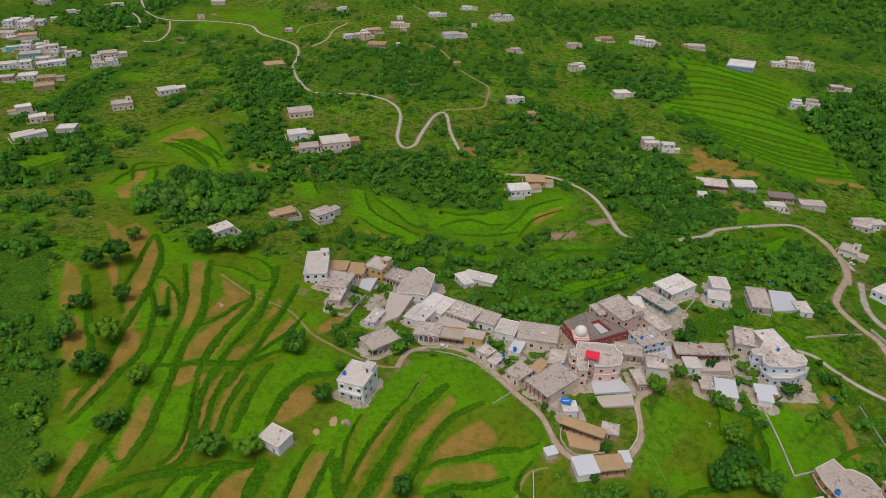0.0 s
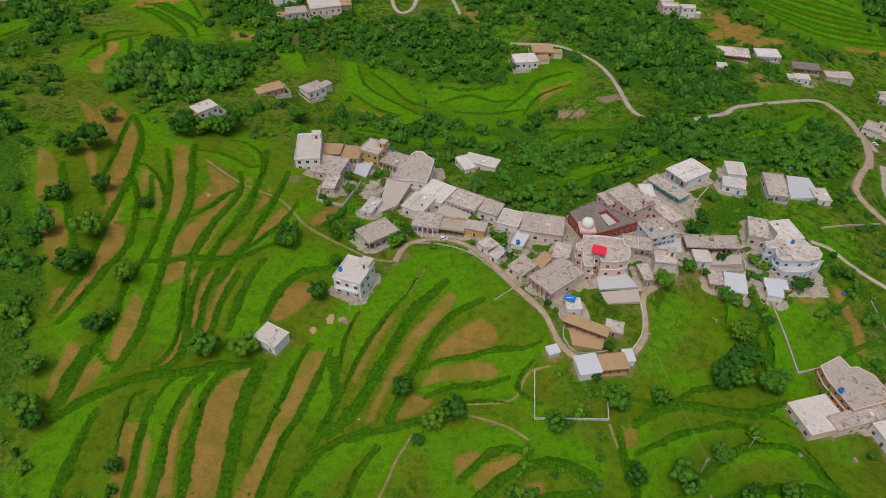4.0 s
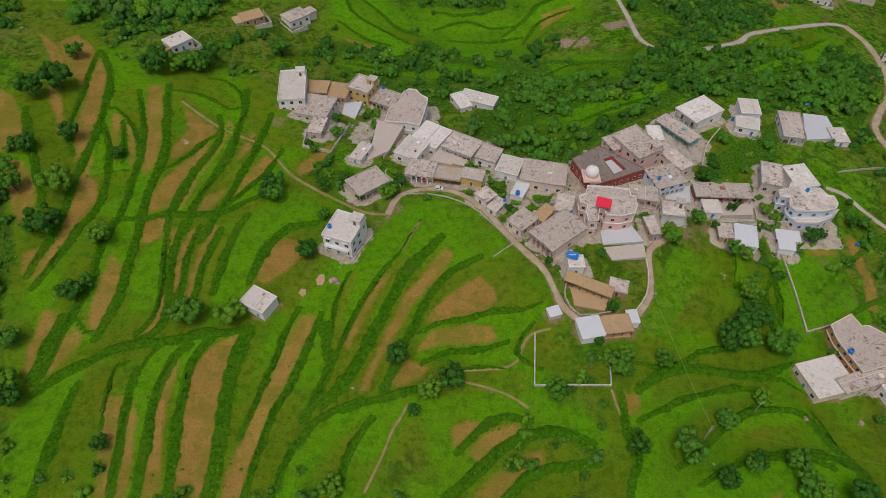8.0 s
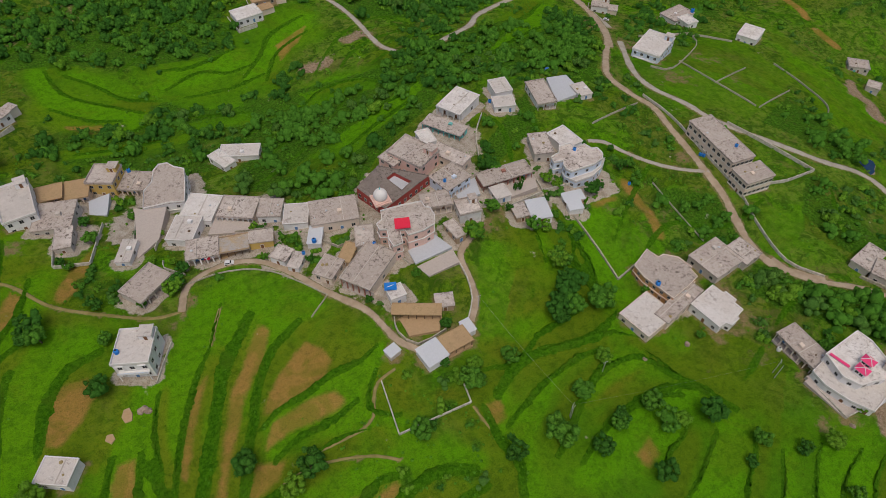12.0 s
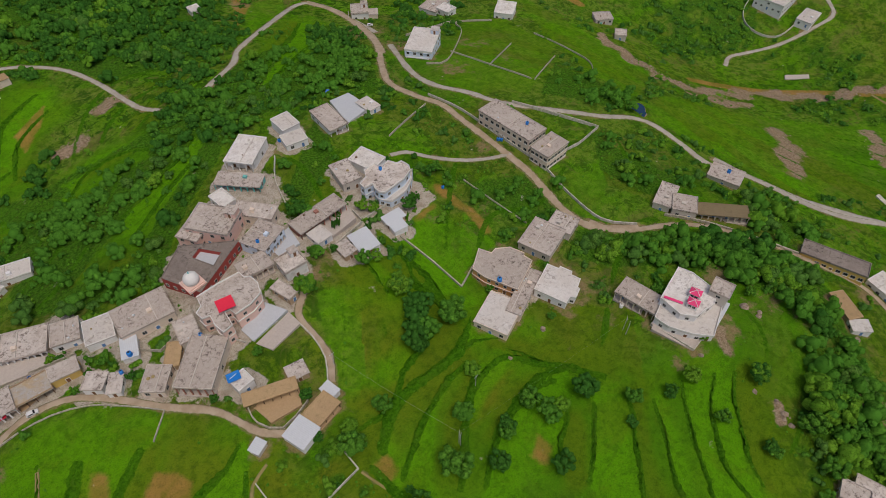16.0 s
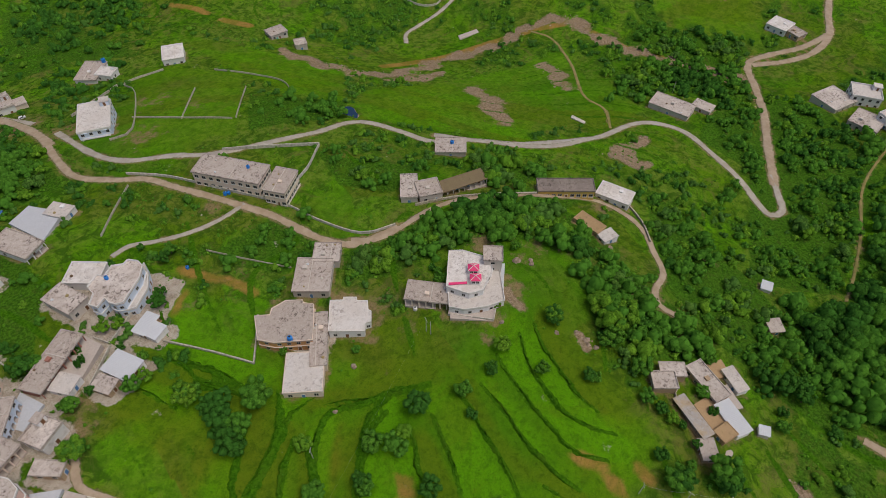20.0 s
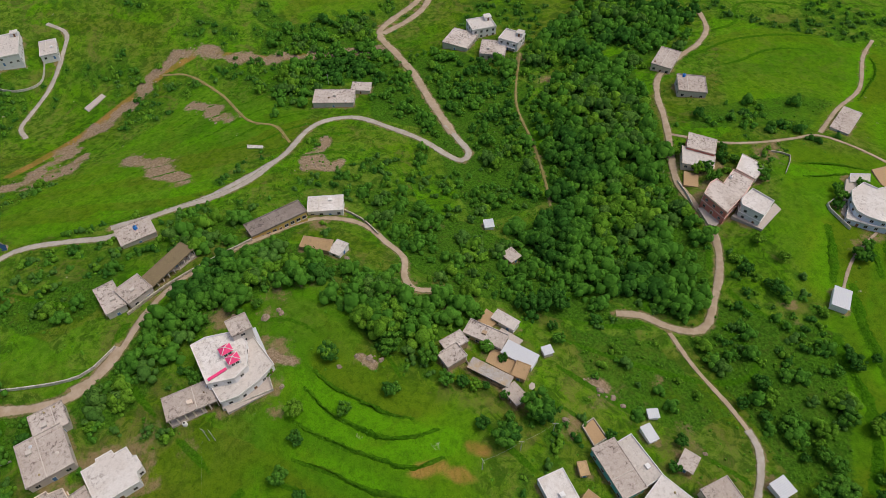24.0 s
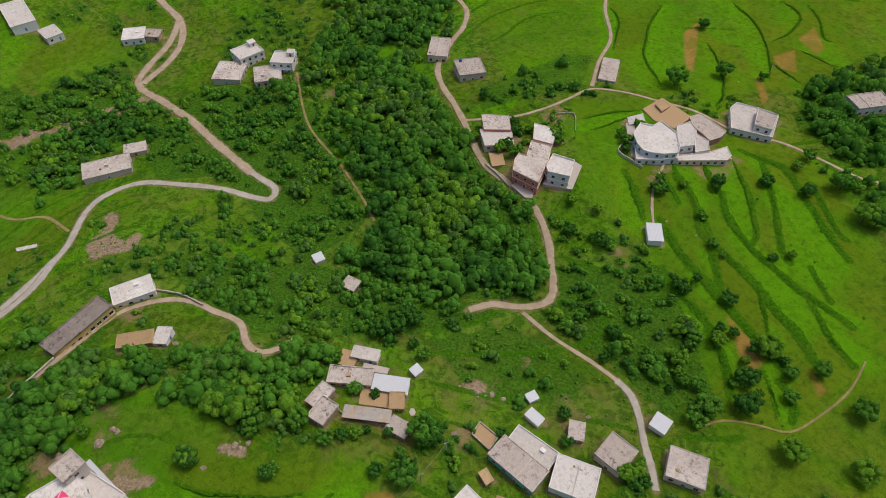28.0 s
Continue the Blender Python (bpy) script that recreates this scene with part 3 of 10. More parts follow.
BANKS.append((1.8, [(-71.5, 205.6), (-73.5, 199.6), (-75, 191.3), (-76.4, 183.5), (-76.9, 176.2), (-76.9, 169.2)]))
BANKS.append((2.1, [(-46.1, 203.7), (-56.1, 200), (-61.2, 192.6), (-63.3, 187.2), (-65, 179.5), (-66, 173.5)]))
BANKS.append((2, [(-63.1, 156.4), (-70.1, 154.4), (-78.8, 153.1), (-85.4, 150.7), (-92.1, 149.5), (-98.7, 148.3), (-103.4, 146.5), (-107.6, 143.3), (-111.8, 140.3), (-115.9, 137.3), (-119.1, 134.5), (-122.1, 131.2)]))
BANKS.append((1.6, [(-121.9, 157.3), (-122.7, 151.2), (-123.4, 145.4), (-124.1, 139.7), (-124.9, 135.7)]))
BANKS.append((0.9, [(-117.1, 156.6), (-113.7, 152.8), (-111.6, 151.5)]))
BANKS.append((1.8, [(-110.2, 134.9), (-111.4, 130.4), (-111.7, 126), (-112.2, 122.6), (-112.3, 117.6), (-112.3, 112.8), (-113.1, 108.1), (-113.2, 102.7)]))
BANKS.append((0.8, [(-97, 142.9), (-100.9, 140.9), (-101.3, 135.3), (-101.4, 129.9), (-100.8, 124.7), (-100, 120.5)]))
BANKS.append((1.8, [(-94.5, 140.2), (-95, 133.7), (-94.8, 128.4), (-94.2, 121.5), (-93.4, 114.9), (-93.1, 108.5), (-92.3, 102.1)]))
BANKS.append((0.9, [(-88.5, 149.3), (-91.9, 145.1), (-93.2, 141.2), (-93.7, 137.1)]))
BANKS.append((2, [(-80.7, 149.7), (-84.2, 145.5), (-85.5, 139.7), (-86.8, 134.1), (-87.1, 128.7), (-86.8, 121.7), (-86.3, 115.1), (-86, 108.7), (-85.4, 102.2)]))
BANKS.append((2, [(-73.4, 153.2), (-77.5, 146.9), (-78.9, 141), (-79.2, 134.4), (-78.8, 127.2), (-78.1, 118.6), (-77.4, 110.4), (-76.8, 102.3)]))
BANKS.append((3, [(-61.6, 158), (-63.8, 152.6), (-65.1, 146.5), (-65.8, 138.6), (-65.8, 131.2), (-65.4, 122.3), (-65.1, 113.9), (-65.3, 107.4), (-65.8, 102)]))
BANKS.append((1.3, [(-47.6, 165.3), (-49.7, 159.6), (-51.6, 153.2), (-52.6, 146.9), (-54.4, 140.9), (-55.8, 135.2), (-57, 129.6), (-58.7, 124.2), (-59.8, 119.7)]))
BANKS.append((1.5, [(-39.8, 163.3), (-41.8, 155.6), (-43.7, 148.2), (-45.7, 142.2), (-47.4, 136.3), (-48.9, 132.5), (-50.6, 127.9), (-51.9, 123.5), (-53.1, 117.4), (-54.3, 112.4), (-55.1, 107.6), (-55.6, 102.5)]))
BANKS.append((2, [(-38.9, 158.9), (-37.8, 153.6), (-36.4, 148.4), (-35.1, 144.4), (-36.4, 139.5), (-37.8, 135.6), (-39.9, 129.9), (-41.6, 125.4)]))
BANKS.append((1.3, [(-17.6, 185.6), (-21.4, 179.2), (-24.9, 171.8), (-27.5, 165.9), (-29.9, 159.2), (-32.2, 152.7), (-34.3, 145.4), (-35.7, 141.4)]))
BANKS.append((2.6, [(1, 197.7), (-3.2, 192.2), (-7.3, 186.9), (-12.3, 179.3), (-15.1, 173.1), (-17.8, 166.1), (-20.4, 159.3), (-22.9, 152.8), (-25.3, 147.6), (-28.5, 140.6), (-31.7, 135.7), (-36.5, 130.9)]))
BANKS.append((2, [(15.4, 187.8), (5, 181.6), (-0.2, 175.5), (-3.2, 170.8), (-6.1, 165), (-7.9, 159.4), (-10.7, 154), (-13.3, 145.7), (-15.8, 140.7), (-17.8, 135.4)]))
BANKS.append((1.1, [(36.2, 168.1), (28, 164.7), (20.2, 164.1), (12.3, 162.6), (4.6, 160.9), (-1.2, 159.4), (-6, 156.2)]))
BANKS.append((1.2, [(23.3, 152.9), (17.5, 150.8), (9.9, 149.4), (2.5, 148.8), (-2.2, 146.7), (-5.9, 144.7)]))
BANKS.append((0.8, [(-6.5, 206.6), (-10.7, 197.8), (-13.7, 190.9), (-17.6, 185.6)]))
BANKS.append((1.6, [(-20.5, 126.5), (-23.7, 122), (-26.6, 116), (-28.6, 109.3), (-28.9, 103.3)]))
BANKS.append((1.3, [(-24.4, 132.9), (-31.1, 129.1), (-36, 126.4), (-39.2, 123.7), (-42, 119.3), (-44.1, 115.8), (-45.9, 110.9), (-46.9, 106), (-47.9, 102.3)]))
BANKS.append((1.6, [(4.2, 140.1), (-3.1, 137.8), (-10.2, 134.9), (-17.3, 133), (-24.3, 131.2), (-30.2, 128.6)]))
BANKS.append((1.6, [(27.5, 125.6), (21.4, 126.9), (16.1, 125.6), (11.6, 122), (8, 118.5), (5.1, 115.6)]))
BANKS.append((2.4, [(46.6, 117.9), (40.1, 121.3), (34.1, 122.1), (26.2, 120.3), (21.7, 118.5), (17.3, 115.9), (12.8, 111.7), (8.5, 107.6), (4.3, 104.4), (1.8, 102.3)]))
BANKS.append((2, [(47.6, 112.7), (38.9, 111.8), (32, 110.9), (25, 107.6), (20.6, 103.6), (18.9, 102.2)]))
BANKS.append((2.2, [(64.2, 136.5), (70.6, 140.6), (79, 143.9), (86.9, 144.3), (96.4, 143.3), (106.2, 143.2), (114.9, 145.6), (122.1, 149.1)]))
BANKS.append((1.1, [(64.1, 146.3), (71.5, 144.6), (79.5, 145.9), (88.4, 150.4), (98.8, 152.1), (109.8, 154.8)]))
BANKS.append((1.2, [(62.2, 126.2), (72.3, 130.7), (84.6, 135.3), (94.7, 137.3), (106.6, 138.2)]))
BANKS.append((1.4, [(71.4, 111.5), (79.8, 116.8), (89.1, 124.2), (98, 129.2), (106.3, 131.4), (115.5, 130.7), (119.4, 126), (122.3, 119.5), (127.1, 114), (129.9, 108.7)]))
BANKS.append((1.24, [(77.1, 106.6), (87.3, 111.8), (97.1, 114.6), (108.3, 116), (115, 114.9), (121, 112.2)]))
BANKS.append((0.87, [(124.4, 190.4), (123.6, 182.9), (123.6, 175.8), (122.4, 169.9), (119.9, 161.9)]))
BANKS.append((0.5, [(112.4, 194.4), (109.2, 184.1), (107.6, 176.9)]))
BANKS.append((1.8, [(58.3, 134.4), (57.9, 127), (59.2, 119.8), (60, 114.6), (56.9, 107.9), (55.1, 103)]))
BANKS.append((1, [(-31.6, 181.4), (-34.7, 171.6), (-35.8, 162.3), (-36, 153.7)]))
BANKS.append((1.2, [(23.5, 142.7), (15.3, 143.3), (7.9, 142.7), (2.4, 141.7)]))
BANKS.append((1.2, [(33.6, 142.7), (28.4, 145.7), (25.9, 149.7), (29.2, 156), (32.5, 160.3)]))
BANKS.append((1.61, [(132.8, 100.3), (129.6, 107.3), (126.7, 112.4), (121, 115.8), (115.7, 117.2), (107.9, 116.9), (100.7, 115.9), (91.5, 114.2)]))
BANKS.append((0.99, [(115.9, 104.3), (110.9, 100.5), (103.9, 98.2), (97.7, 93.5)]))
BANKS.append((0.99, [(122, 97.3), (113.2, 92), (106.6, 87.9), (98.5, 84.3)]))
BANKS.append((0.93, [(132, 91.6), (126.8, 86.1), (121.4, 82.6), (116.5, 78.3), (111.7, 74.2), (105.4, 70), (100.1, 66.9)]))
BANKS.append((0.81, [(135.3, 83.6), (130, 78.2), (124.9, 73.1), (119.2, 68), (114.5, 63.2), (110.9, 58.6), (108.3, 54.2), (105.5, 49)]))
BANKS.append((0.74, [(146.6, 79.4), (139.8, 74.8), (134.3, 70.4), (129.2, 65.4), (124.4, 59.6), (119.7, 54.8), (117.1, 49.5), (116.9, 41.7)]))
BANKS.append((0.74, [(156.6, 72.8), (148.1, 69.9), (141.2, 66.4), (135.9, 61.3), (130, 55.5), (126.7, 48.1), (125.7, 39.1)]))
BANKS.append((0.62, [(162.1, 68.3), (153.5, 64.6), (147.7, 60.3), (142.1, 56.2), (136.7, 52.2), (132.2, 44.7)]))
BANKS.append((0.62, [(108.3, 134.4), (101.1, 132.3), (94.5, 128.8), (90.1, 124.8)]))
BANKS.append((0.74, [(125.6, 188), (124.3, 179.6), (123.5, 169.5), (119.6, 158.2)]))
BANKS.append((0.74, [(85.2, 145.9), (94.7, 144.6), (104.5, 143), (114.9, 141.3), (122, 136.1)]))
BANKS.append((0.56, [(118.8, 133.1), (121.7, 126.4), (124.8, 117.7), (129, 111)]))
BANKS.append((0.62, [(105.3, 60.7), (102.6, 53.9)]))
BANKS.append((2.5, [(127, -167.2), (119.8, -158.5), (110.3, -153.5), (102.6, -145.1), (96.1, -136.4), (88.3, -133.9), (80.8, -131.4), (74.9, -129.5), (67.1, -125.8), (59.1, -121), (52, -117.4), (44.7, -112.9), (38.4, -107.8), (33.3, -105)]))
BANKS.append((2.8, [(113.2, -131.5), (105.7, -126.3), (98.6, -121.3), (90.2, -118), (80.6, -114.3), (74.2, -111.4), (68.1, -108.6), (60.8, -105.3), (55.1, -102.5), (46, -98.6), (41.3, -97)]))
BANKS.append((2.2, [(98.7, -109.5), (92.7, -106), (86, -103.4), (79.6, -100.7), (73.4, -98.1), (67.8, -96.1)]))
BANKS.append((2, [(98, -143.2), (90.6, -133.6), (84, -124.2), (76.2, -114.9)]))
BANKS.append((2.2, [(117.5, -178.3), (109.9, -169.8), (101.2, -163.7), (95.3, -155.4), (88.1, -149.2), (80.4, -144.2), (73.7, -140.7), (65.7, -138.7), (57.4, -135.5), (48.1, -133.8), (39.1, -132.1), (32.9, -130.7)]))
BANKS.append((1.7, [(107.8, -189.4), (100.5, -180.4), (92.8, -173), (85.5, -161.2), (78.7, -150.3), (78.4, -142.8)]))
BANKS.append((2, [(99, -199.2), (90.2, -186.3), (82, -174.5), (73.7, -159.8), (67.4, -149.2), (62.2, -145.5)]))
BANKS.append((2.2, [(108.1, -198.1), (99.9, -198.2), (88.4, -199.3), (80.8, -193.8), (74.1, -187), (65.9, -179.5), (58, -171.8), (51.1, -166), (45.7, -162.4)]))
BANKS.append((2, [(74.9, -197.4), (63.4, -184.6), (54.8, -175.1), (50, -173.1)]))
BANKS.append((1.8, [(55.8, -148.8), (50, -143), (43.2, -136.9)]))
BANKS.append((1.8, [(49.5, -132.3), (42.3, -125.4), (35.4, -118.8), (26.4, -114.5)]))
BANKS.append((1, [(67.7, -129), (60.7, -117.6), (53.9, -106.4)]))
BANKS.append((2, [(140.2, -146), (131.6, -139.9), (124.3, -133.3), (117.7, -125.8)]))
BANKS.append((2.1, [(72.2, -95.9), (64.4, -90.1), (58.5, -83.2), (53.3, -75.4)]))
BANKS.append((2, [(43.6, -91.7), (39.7, -89.5), (35.6, -84.8), (34.3, -79.9)]))
BANKS.append((1.1, [(49.3, -92.2), (43.6, -85.6), (38.3, -78.6)]))
BANKS.append((1.7, [(129.2, -158.8), (120.7, -152.1), (112, -145.8)]))
BANKS.append((0.9, [(123.6, -309.9), (113.4, -307.6), (100.7, -304.2)]))
BANKS.append((0.9, [(132.8, -287.7), (120.1, -280.2), (108.8, -274.7)]))
BANKS.append((0.9, [(141.2, -367.8), (127.8, -351.5), (118.8, -332.7), (111.1, -331.5)]))
BANKS.append((0.9, [(156.5, -362.8), (138.9, -350), (136.1, -324.1), (139.5, -309.7)]))
BANKS.append((1, [(174.9, -166.5), (168.6, -181.7), (159.4, -193)]))
BANKS.append((0.9, [(167.1, -161), (163, -173.1), (159.4, -186.7)]))
BANKS.append((0.8, [(234.6, -285.2), (222.6, -276.3), (211.8, -257.2), (203.8, -240.4)]))
BANKS.append((0.8, [(178.6, -340.6), (155.8, -323.1), (136.8, -296.5), (123.9, -268.3)]))
BANKS.append((0.8, [(167.1, -283.5), (150.8, -265), (136.3, -239.8), (133, -224.4)]))
BANKS.append((0.9, [(210.9, -308.6), (201.7, -277.2), (186.2, -245.7), (165, -224.5)]))
BANKS.append((1.4, [(-219.3, 467.5), (-211.1, 485.5), (-203.8, 491.6)]))
BANKS.append((1.4, [(-208.5, 446.1), (-192.2, 442.3), (-169.6, 420.2), (-160.7, 405.9)]))
BANKS.append((1.4, [(-203.4, 451.9), (-187.8, 453), (-170.1, 434.4), (-153.7, 406.9)]))
BANKS.append((1.4, [(-190.2, 480.2), (-173.5, 459.1), (-159.7, 433.5)]))
BANKS.append((1.6, [(-274.7, 380.8), (-266.8, 391.8), (-260.9, 407.8)]))
BANKS.append((1.6, [(-296, 418.6), (-281.6, 426.3)]))
BANKS.append((1.4, [(-210.9, 368.6), (-208.4, 386.9), (-198.6, 397.6), (-184.5, 408.9)]))
BANKS.append((1.2, [(-195.1, 402.8), (-185, 375.7)]))
BANKS.append((1.4, [(-131.8, 420.4), (-116.2, 418.4), (-110.1, 407.1)]))
BANKS.append((1.4, [(-101.6, 400.8), (-90.4, 399.4), (-81.8, 381.7)]))
BANKS.append((1.3, [(-52.9, 391.3), (-47.6, 372.9), (-36.3, 363.5), (-25.5, 357.3), (-14.9, 350.7)]))
BANKS.append((1.3, [(-45.2, 386.8), (-33.7, 377.1), (-22.4, 364.5), (-8.2, 358.7)]))
BANKS.append((1.3, [(-53.4, 361.1), (-38.8, 349.7), (-25, 346.5)]))
BANKS.append((1.2, [(-1.2, 366.4), (17, 375), (31.2, 369.4), (45.8, 371.4)]))
BANKS.append((1.2, [(-1.2, 381.8), (17.2, 381.3), (36, 387.3)]))
BANKS.append((1.2, [(5.9, 357.5), (30.5, 356.4), (48.4, 360.5)]))
BANKS.append((1.4, [(38, 362.7), (49.7, 375.1), (58.3, 388), (66.5, 394.6), (82.5, 401.4)]))
BANKS.append((1.2, [(47.7, 353.7), (56.5, 371), (68.4, 380.1), (80, 384.7)]))
BANKS.append((1.2, [(53.7, 317.9), (71.3, 328.3), (89.5, 323.2), (95.4, 314.2)]))
BANKS.append((1.4, [(157.9, 316.9), (178, 333.2), (203.9, 350.7), (224.5, 367.9)]))
BANKS.append((1.4, [(158.5, 310.1), (180.2, 322.6), (205.4, 335.2)]))
BANKS.append((1.4, [(64, 285.2), (82.8, 291.6), (102.3, 298.5), (113.4, 304.1)]))
BANKS.append((1.4, [(64.4, 271.3), (83.4, 281.3), (99.6, 288.2)]))
BANKS.append((1.3, [(-27.6, 333.7), (-7.9, 342.7), (12.5, 339.3), (32.4, 332.5)]))
BANKS.append((1.3, [(-46.2, 323.7), (-27, 323.8), (-7.6, 325.9)]))
BANKS.append((1.2, [(119.6, 520.1), (137.3, 513.7), (151.4, 493.9)]))

WOODS = []
# woods and thickets: trees to 100 square metres, usual crown width, outline
WOODS.append((4.5, 6, [(299, -118), (304, -164), (275, -153), (238, -136), (209, -120), (180, -106), (154, -96), (140, -85), (129, -69), (144, -51), (169, -36), (204, -30), (211, -57), (249, -77)]))
WOODS.append((2.5, 5, [(375, -49), (361, -87), (297, -96), (257, -76), (217, -58), (215, -21), (291, -32), (350, -46)]))
WOODS.append((2.6, 5, [(257, 10), (212, -24), (142, -49), (131, -53), (148, -26), (179, 7), (201, 21), (252, 21)]))
WOODS.append((3, 6, [(203, 40), (176, 4), (161, 6), (156, 27), (163, 46), (187, 49)]))
WOODS.append((3, 5, [(230, 93), (234, 73), (216, 39), (197, 41), (203, 66), (203, 92), (212, 99)]))
WOODS.append((1.5, 5, [(131, -81), (99, -113), (74, -90), (58, -73), (66, -55), (90, -60), (122, -61)]))
WOODS.append((3, 6, [(377, -192), (320, -232), (299, -192), (284, -162), (312, -166), (311, -124), (316, -95), (342, -99), (342, -133)]))
WOODS.append((2.5, 5, [(445, 18), (442, -50), (415, -50), (402, -29), (410, 14), (420, 29)]))
WOODS.append((2.5, 5, [(400, 6), (383, -36), (340, -40), (288, -40), (315, -9), (355, -21), (368, 14)]))
WOODS.append((0.7, 5, [(234, -157), (221, -217), (209, -228), (195, -196), (220, -141)]))
WOODS.append((3, 6, [(107, -271), (83, -331), (53, -232), (66, -220), (97, -239)]))
WOODS.append((2, 5, [(62, -208), (48, -216), (39, -187)]))
WOODS.append((0.8, 4, [(146, -24), (128, -49), (92, -55), (93, -35), (119, -16)]))
WOODS.append((2.0, 6, [(17, 265), (57, 237), (65, 250), (85, 266), (107, 279), (127, 296), (111, 313), (85, 302), (63, 315), (38, 311), (16, 286)]))
WOODS.append((0.8, 5, [(-48, 318), (-5, 293), (12, 289), (40, 328), (72, 307), (83, 322), (-2, 357), (-33, 351), (-62, 339)]))
WOODS.append((2, 5, [(-69, 428), (-19, 437), (44, 434), (32, 379), (-22, 390), (-57, 401)]))
WOODS.append((2.2, 5, [(90, 323), (149, 340), (236, 356), (229, 312), (198, 276), (156, 289), (127, 296)]))
WOODS.append((1.5, 5, [(172, 195), (199, 177), (188, 154), (170, 163), (170, 182)]))
WOODS.append((3, 5, [(183, 145), (210, 114), (241, 77), (238, 52), (226, 61), (207, 88), (184, 124), (175, 145)]))
WOODS.append((3, 5, [(184, 142), (209, 106), (219, 74), (208, 59), (198, 86), (192, 107), (176, 122), (171, 138)]))
WOODS.append((3, 6, [(193, 45), (175, 31), (154, 35), (160, 45)]))
WOODS.append((1.5, 5, [(241, 174), (243, 122), (223, 133), (221, 157)]))
WOODS.append((3, 5, [(247, 107), (264, 71), (247, 73), (236, 93)]))
WOODS.append((2.5, 6, [(379, 36), (428, -44), (365, -45), (367, -3), (344, 31)]))
WOODS.append((1.2, 5, [(375, 444), (372, 393), (332, 312), (324, 357), (293, 384)]))
WOODS.append((2, 5, [(220, 323), (212, 292), (197, 270), (183, 292)]))
WOODS.append((1.5, 5, [(286, 226), (296, 175), (274, 174), (251, 211)]))
WOODS.append((1.8, 5, [(163, 277), (145, 245), (113, 228), (111, 238)]))
WOODS.append((1.2, 6, [(-233, 292), (-212, 302), (-169, 223), (-143, 179), (-138, 138), (-143, 137)]))
WOODS.append((4, 6, [(-189, 354), (-172, 393), (-124, 384), (-118, 345), (-149, 337), (-178, 335)]))
WOODS.append((1.5, 6, [(-309, 417), (-265, 473), (-218, 396), (-242, 364), (-268, 350)]))
WOODS.append((1.5, 7, [(-460, 791), (-357, 938), (-353, 770), (-412, 757)]))
WOODS.append((2, 6, [(-214, 693), (-166, 665), (-133, 513), (-130, 457), (-89, 416), (-70, 389), (-128, 383), (-181, 515)]))
WOODS.append((1.5, 5, [(-91, 424), (-35, 444), (23, 439), (46, 404), (25, 383), (-32, 392), (-71, 396)]))
WOODS.append((1.8, 6, [(59, 561), (166, 573), (190, 478), (193, 434), (150, 359), (113, 385), (91, 441), (53, 495)]))
WOODS.append((2, 7, [(341, 608), (490, 703), (367, 483), (344, 482), (350, 534)]))
WOODS.append((0.5, 7, [(77, 974), (789, 1205), (549, 802), (526, 940), (328, 928), (158, 858)]))
WOODS.append((0.6, 5, [(-134, 685), (47, 727), (39, 579), (-32, 548), (-116, 581)]))
WOODS.append((1.1, 5, [(-30, 359), (41, 341), (90, 329), (131, 323), (130, 301), (80, 285), (36, 295), (-1, 325)]))
WOODS.append((1.2, 6, [(232, 618), (240, 557), (268, 507), (297, 485), (282, 473), (247, 503), (217, 531)]))
WOODS.append((1, 6, [(158, 858), (225, 747), (237, 631), (204, 617), (167, 685)]))

TREES = []
# trees that stand by themselves: x, y, crown radius
TREES += [(-137.3, 208.0, 6.0), (-144.5, 237.3, 4.2), (-136.6, 190.7, 6.5), (-119.8, 164.4, 4.7), (-117.9, 187.5, 4.5), (-82.0, 158.6, 6.4), (-68.6, 159.4, 5.5), (-47.0, 187.7, 4.2), (-13.2, 146.3, 4.7), (4.1, 138.8, 5.1), (-3.1, 134.6, 4.0), (-7.7, 128.6, 2.5), (-30.6, 104.5, 3.8), (104.2, 160.3, 5.2), (112.3, 174.3, 4.5), (112.5, 164.2, 4.9), (98.5, 154.7, 4.7), (105.7, 155.1, 4.7), (116.4, 153.6, 5.5), (73.9, 145.8, 3.4), (75.0, 116.5, 5.7), (89.7, 126.4, 3.4), (104.2, 134.2, 3.1), (108.1, 113.7, 4.1), (59.8, 117.0, 3.7)]
TREES += [(58.2, 142.7, 4.8), (61.9, 147.8, 3.1), (53.2, 152.6, 2.3), (-19.0, 221.7, 3.9), (100.9, 205.6, 3.3), (87.5, 195.7, 4.0), (60.0, 165.5, 2.4), (-164.7, 297.6, 4.6), (-168.9, 263.6, 5.7), (-160.6, 271.4, 7.2), (-158.0, 228.9, 4.7), (-153.7, 207.8, 5.0), (-129.9, 133.0, 4.6), (-126.0, 128.8, 4.1), (-133.2, 147.5, 4.3), (-98.5, 116.3, 2.9), (37.0, 134.6, 3.7), (94.2, 111.8, 3.0), (85.0, 107.4, 3.8), (-77.0, 321.5, 5.5), (-119.4, 294.9, 5.3), (-114.2, 299.2, 5.3), (-109.5, 295.3, 4.6), (-127.2, 292.0, 7.3), (-107.3, 302.0, 5.9), (-124.2, 229.9, 3.0), (-117.6, 168.9, 3.0)]
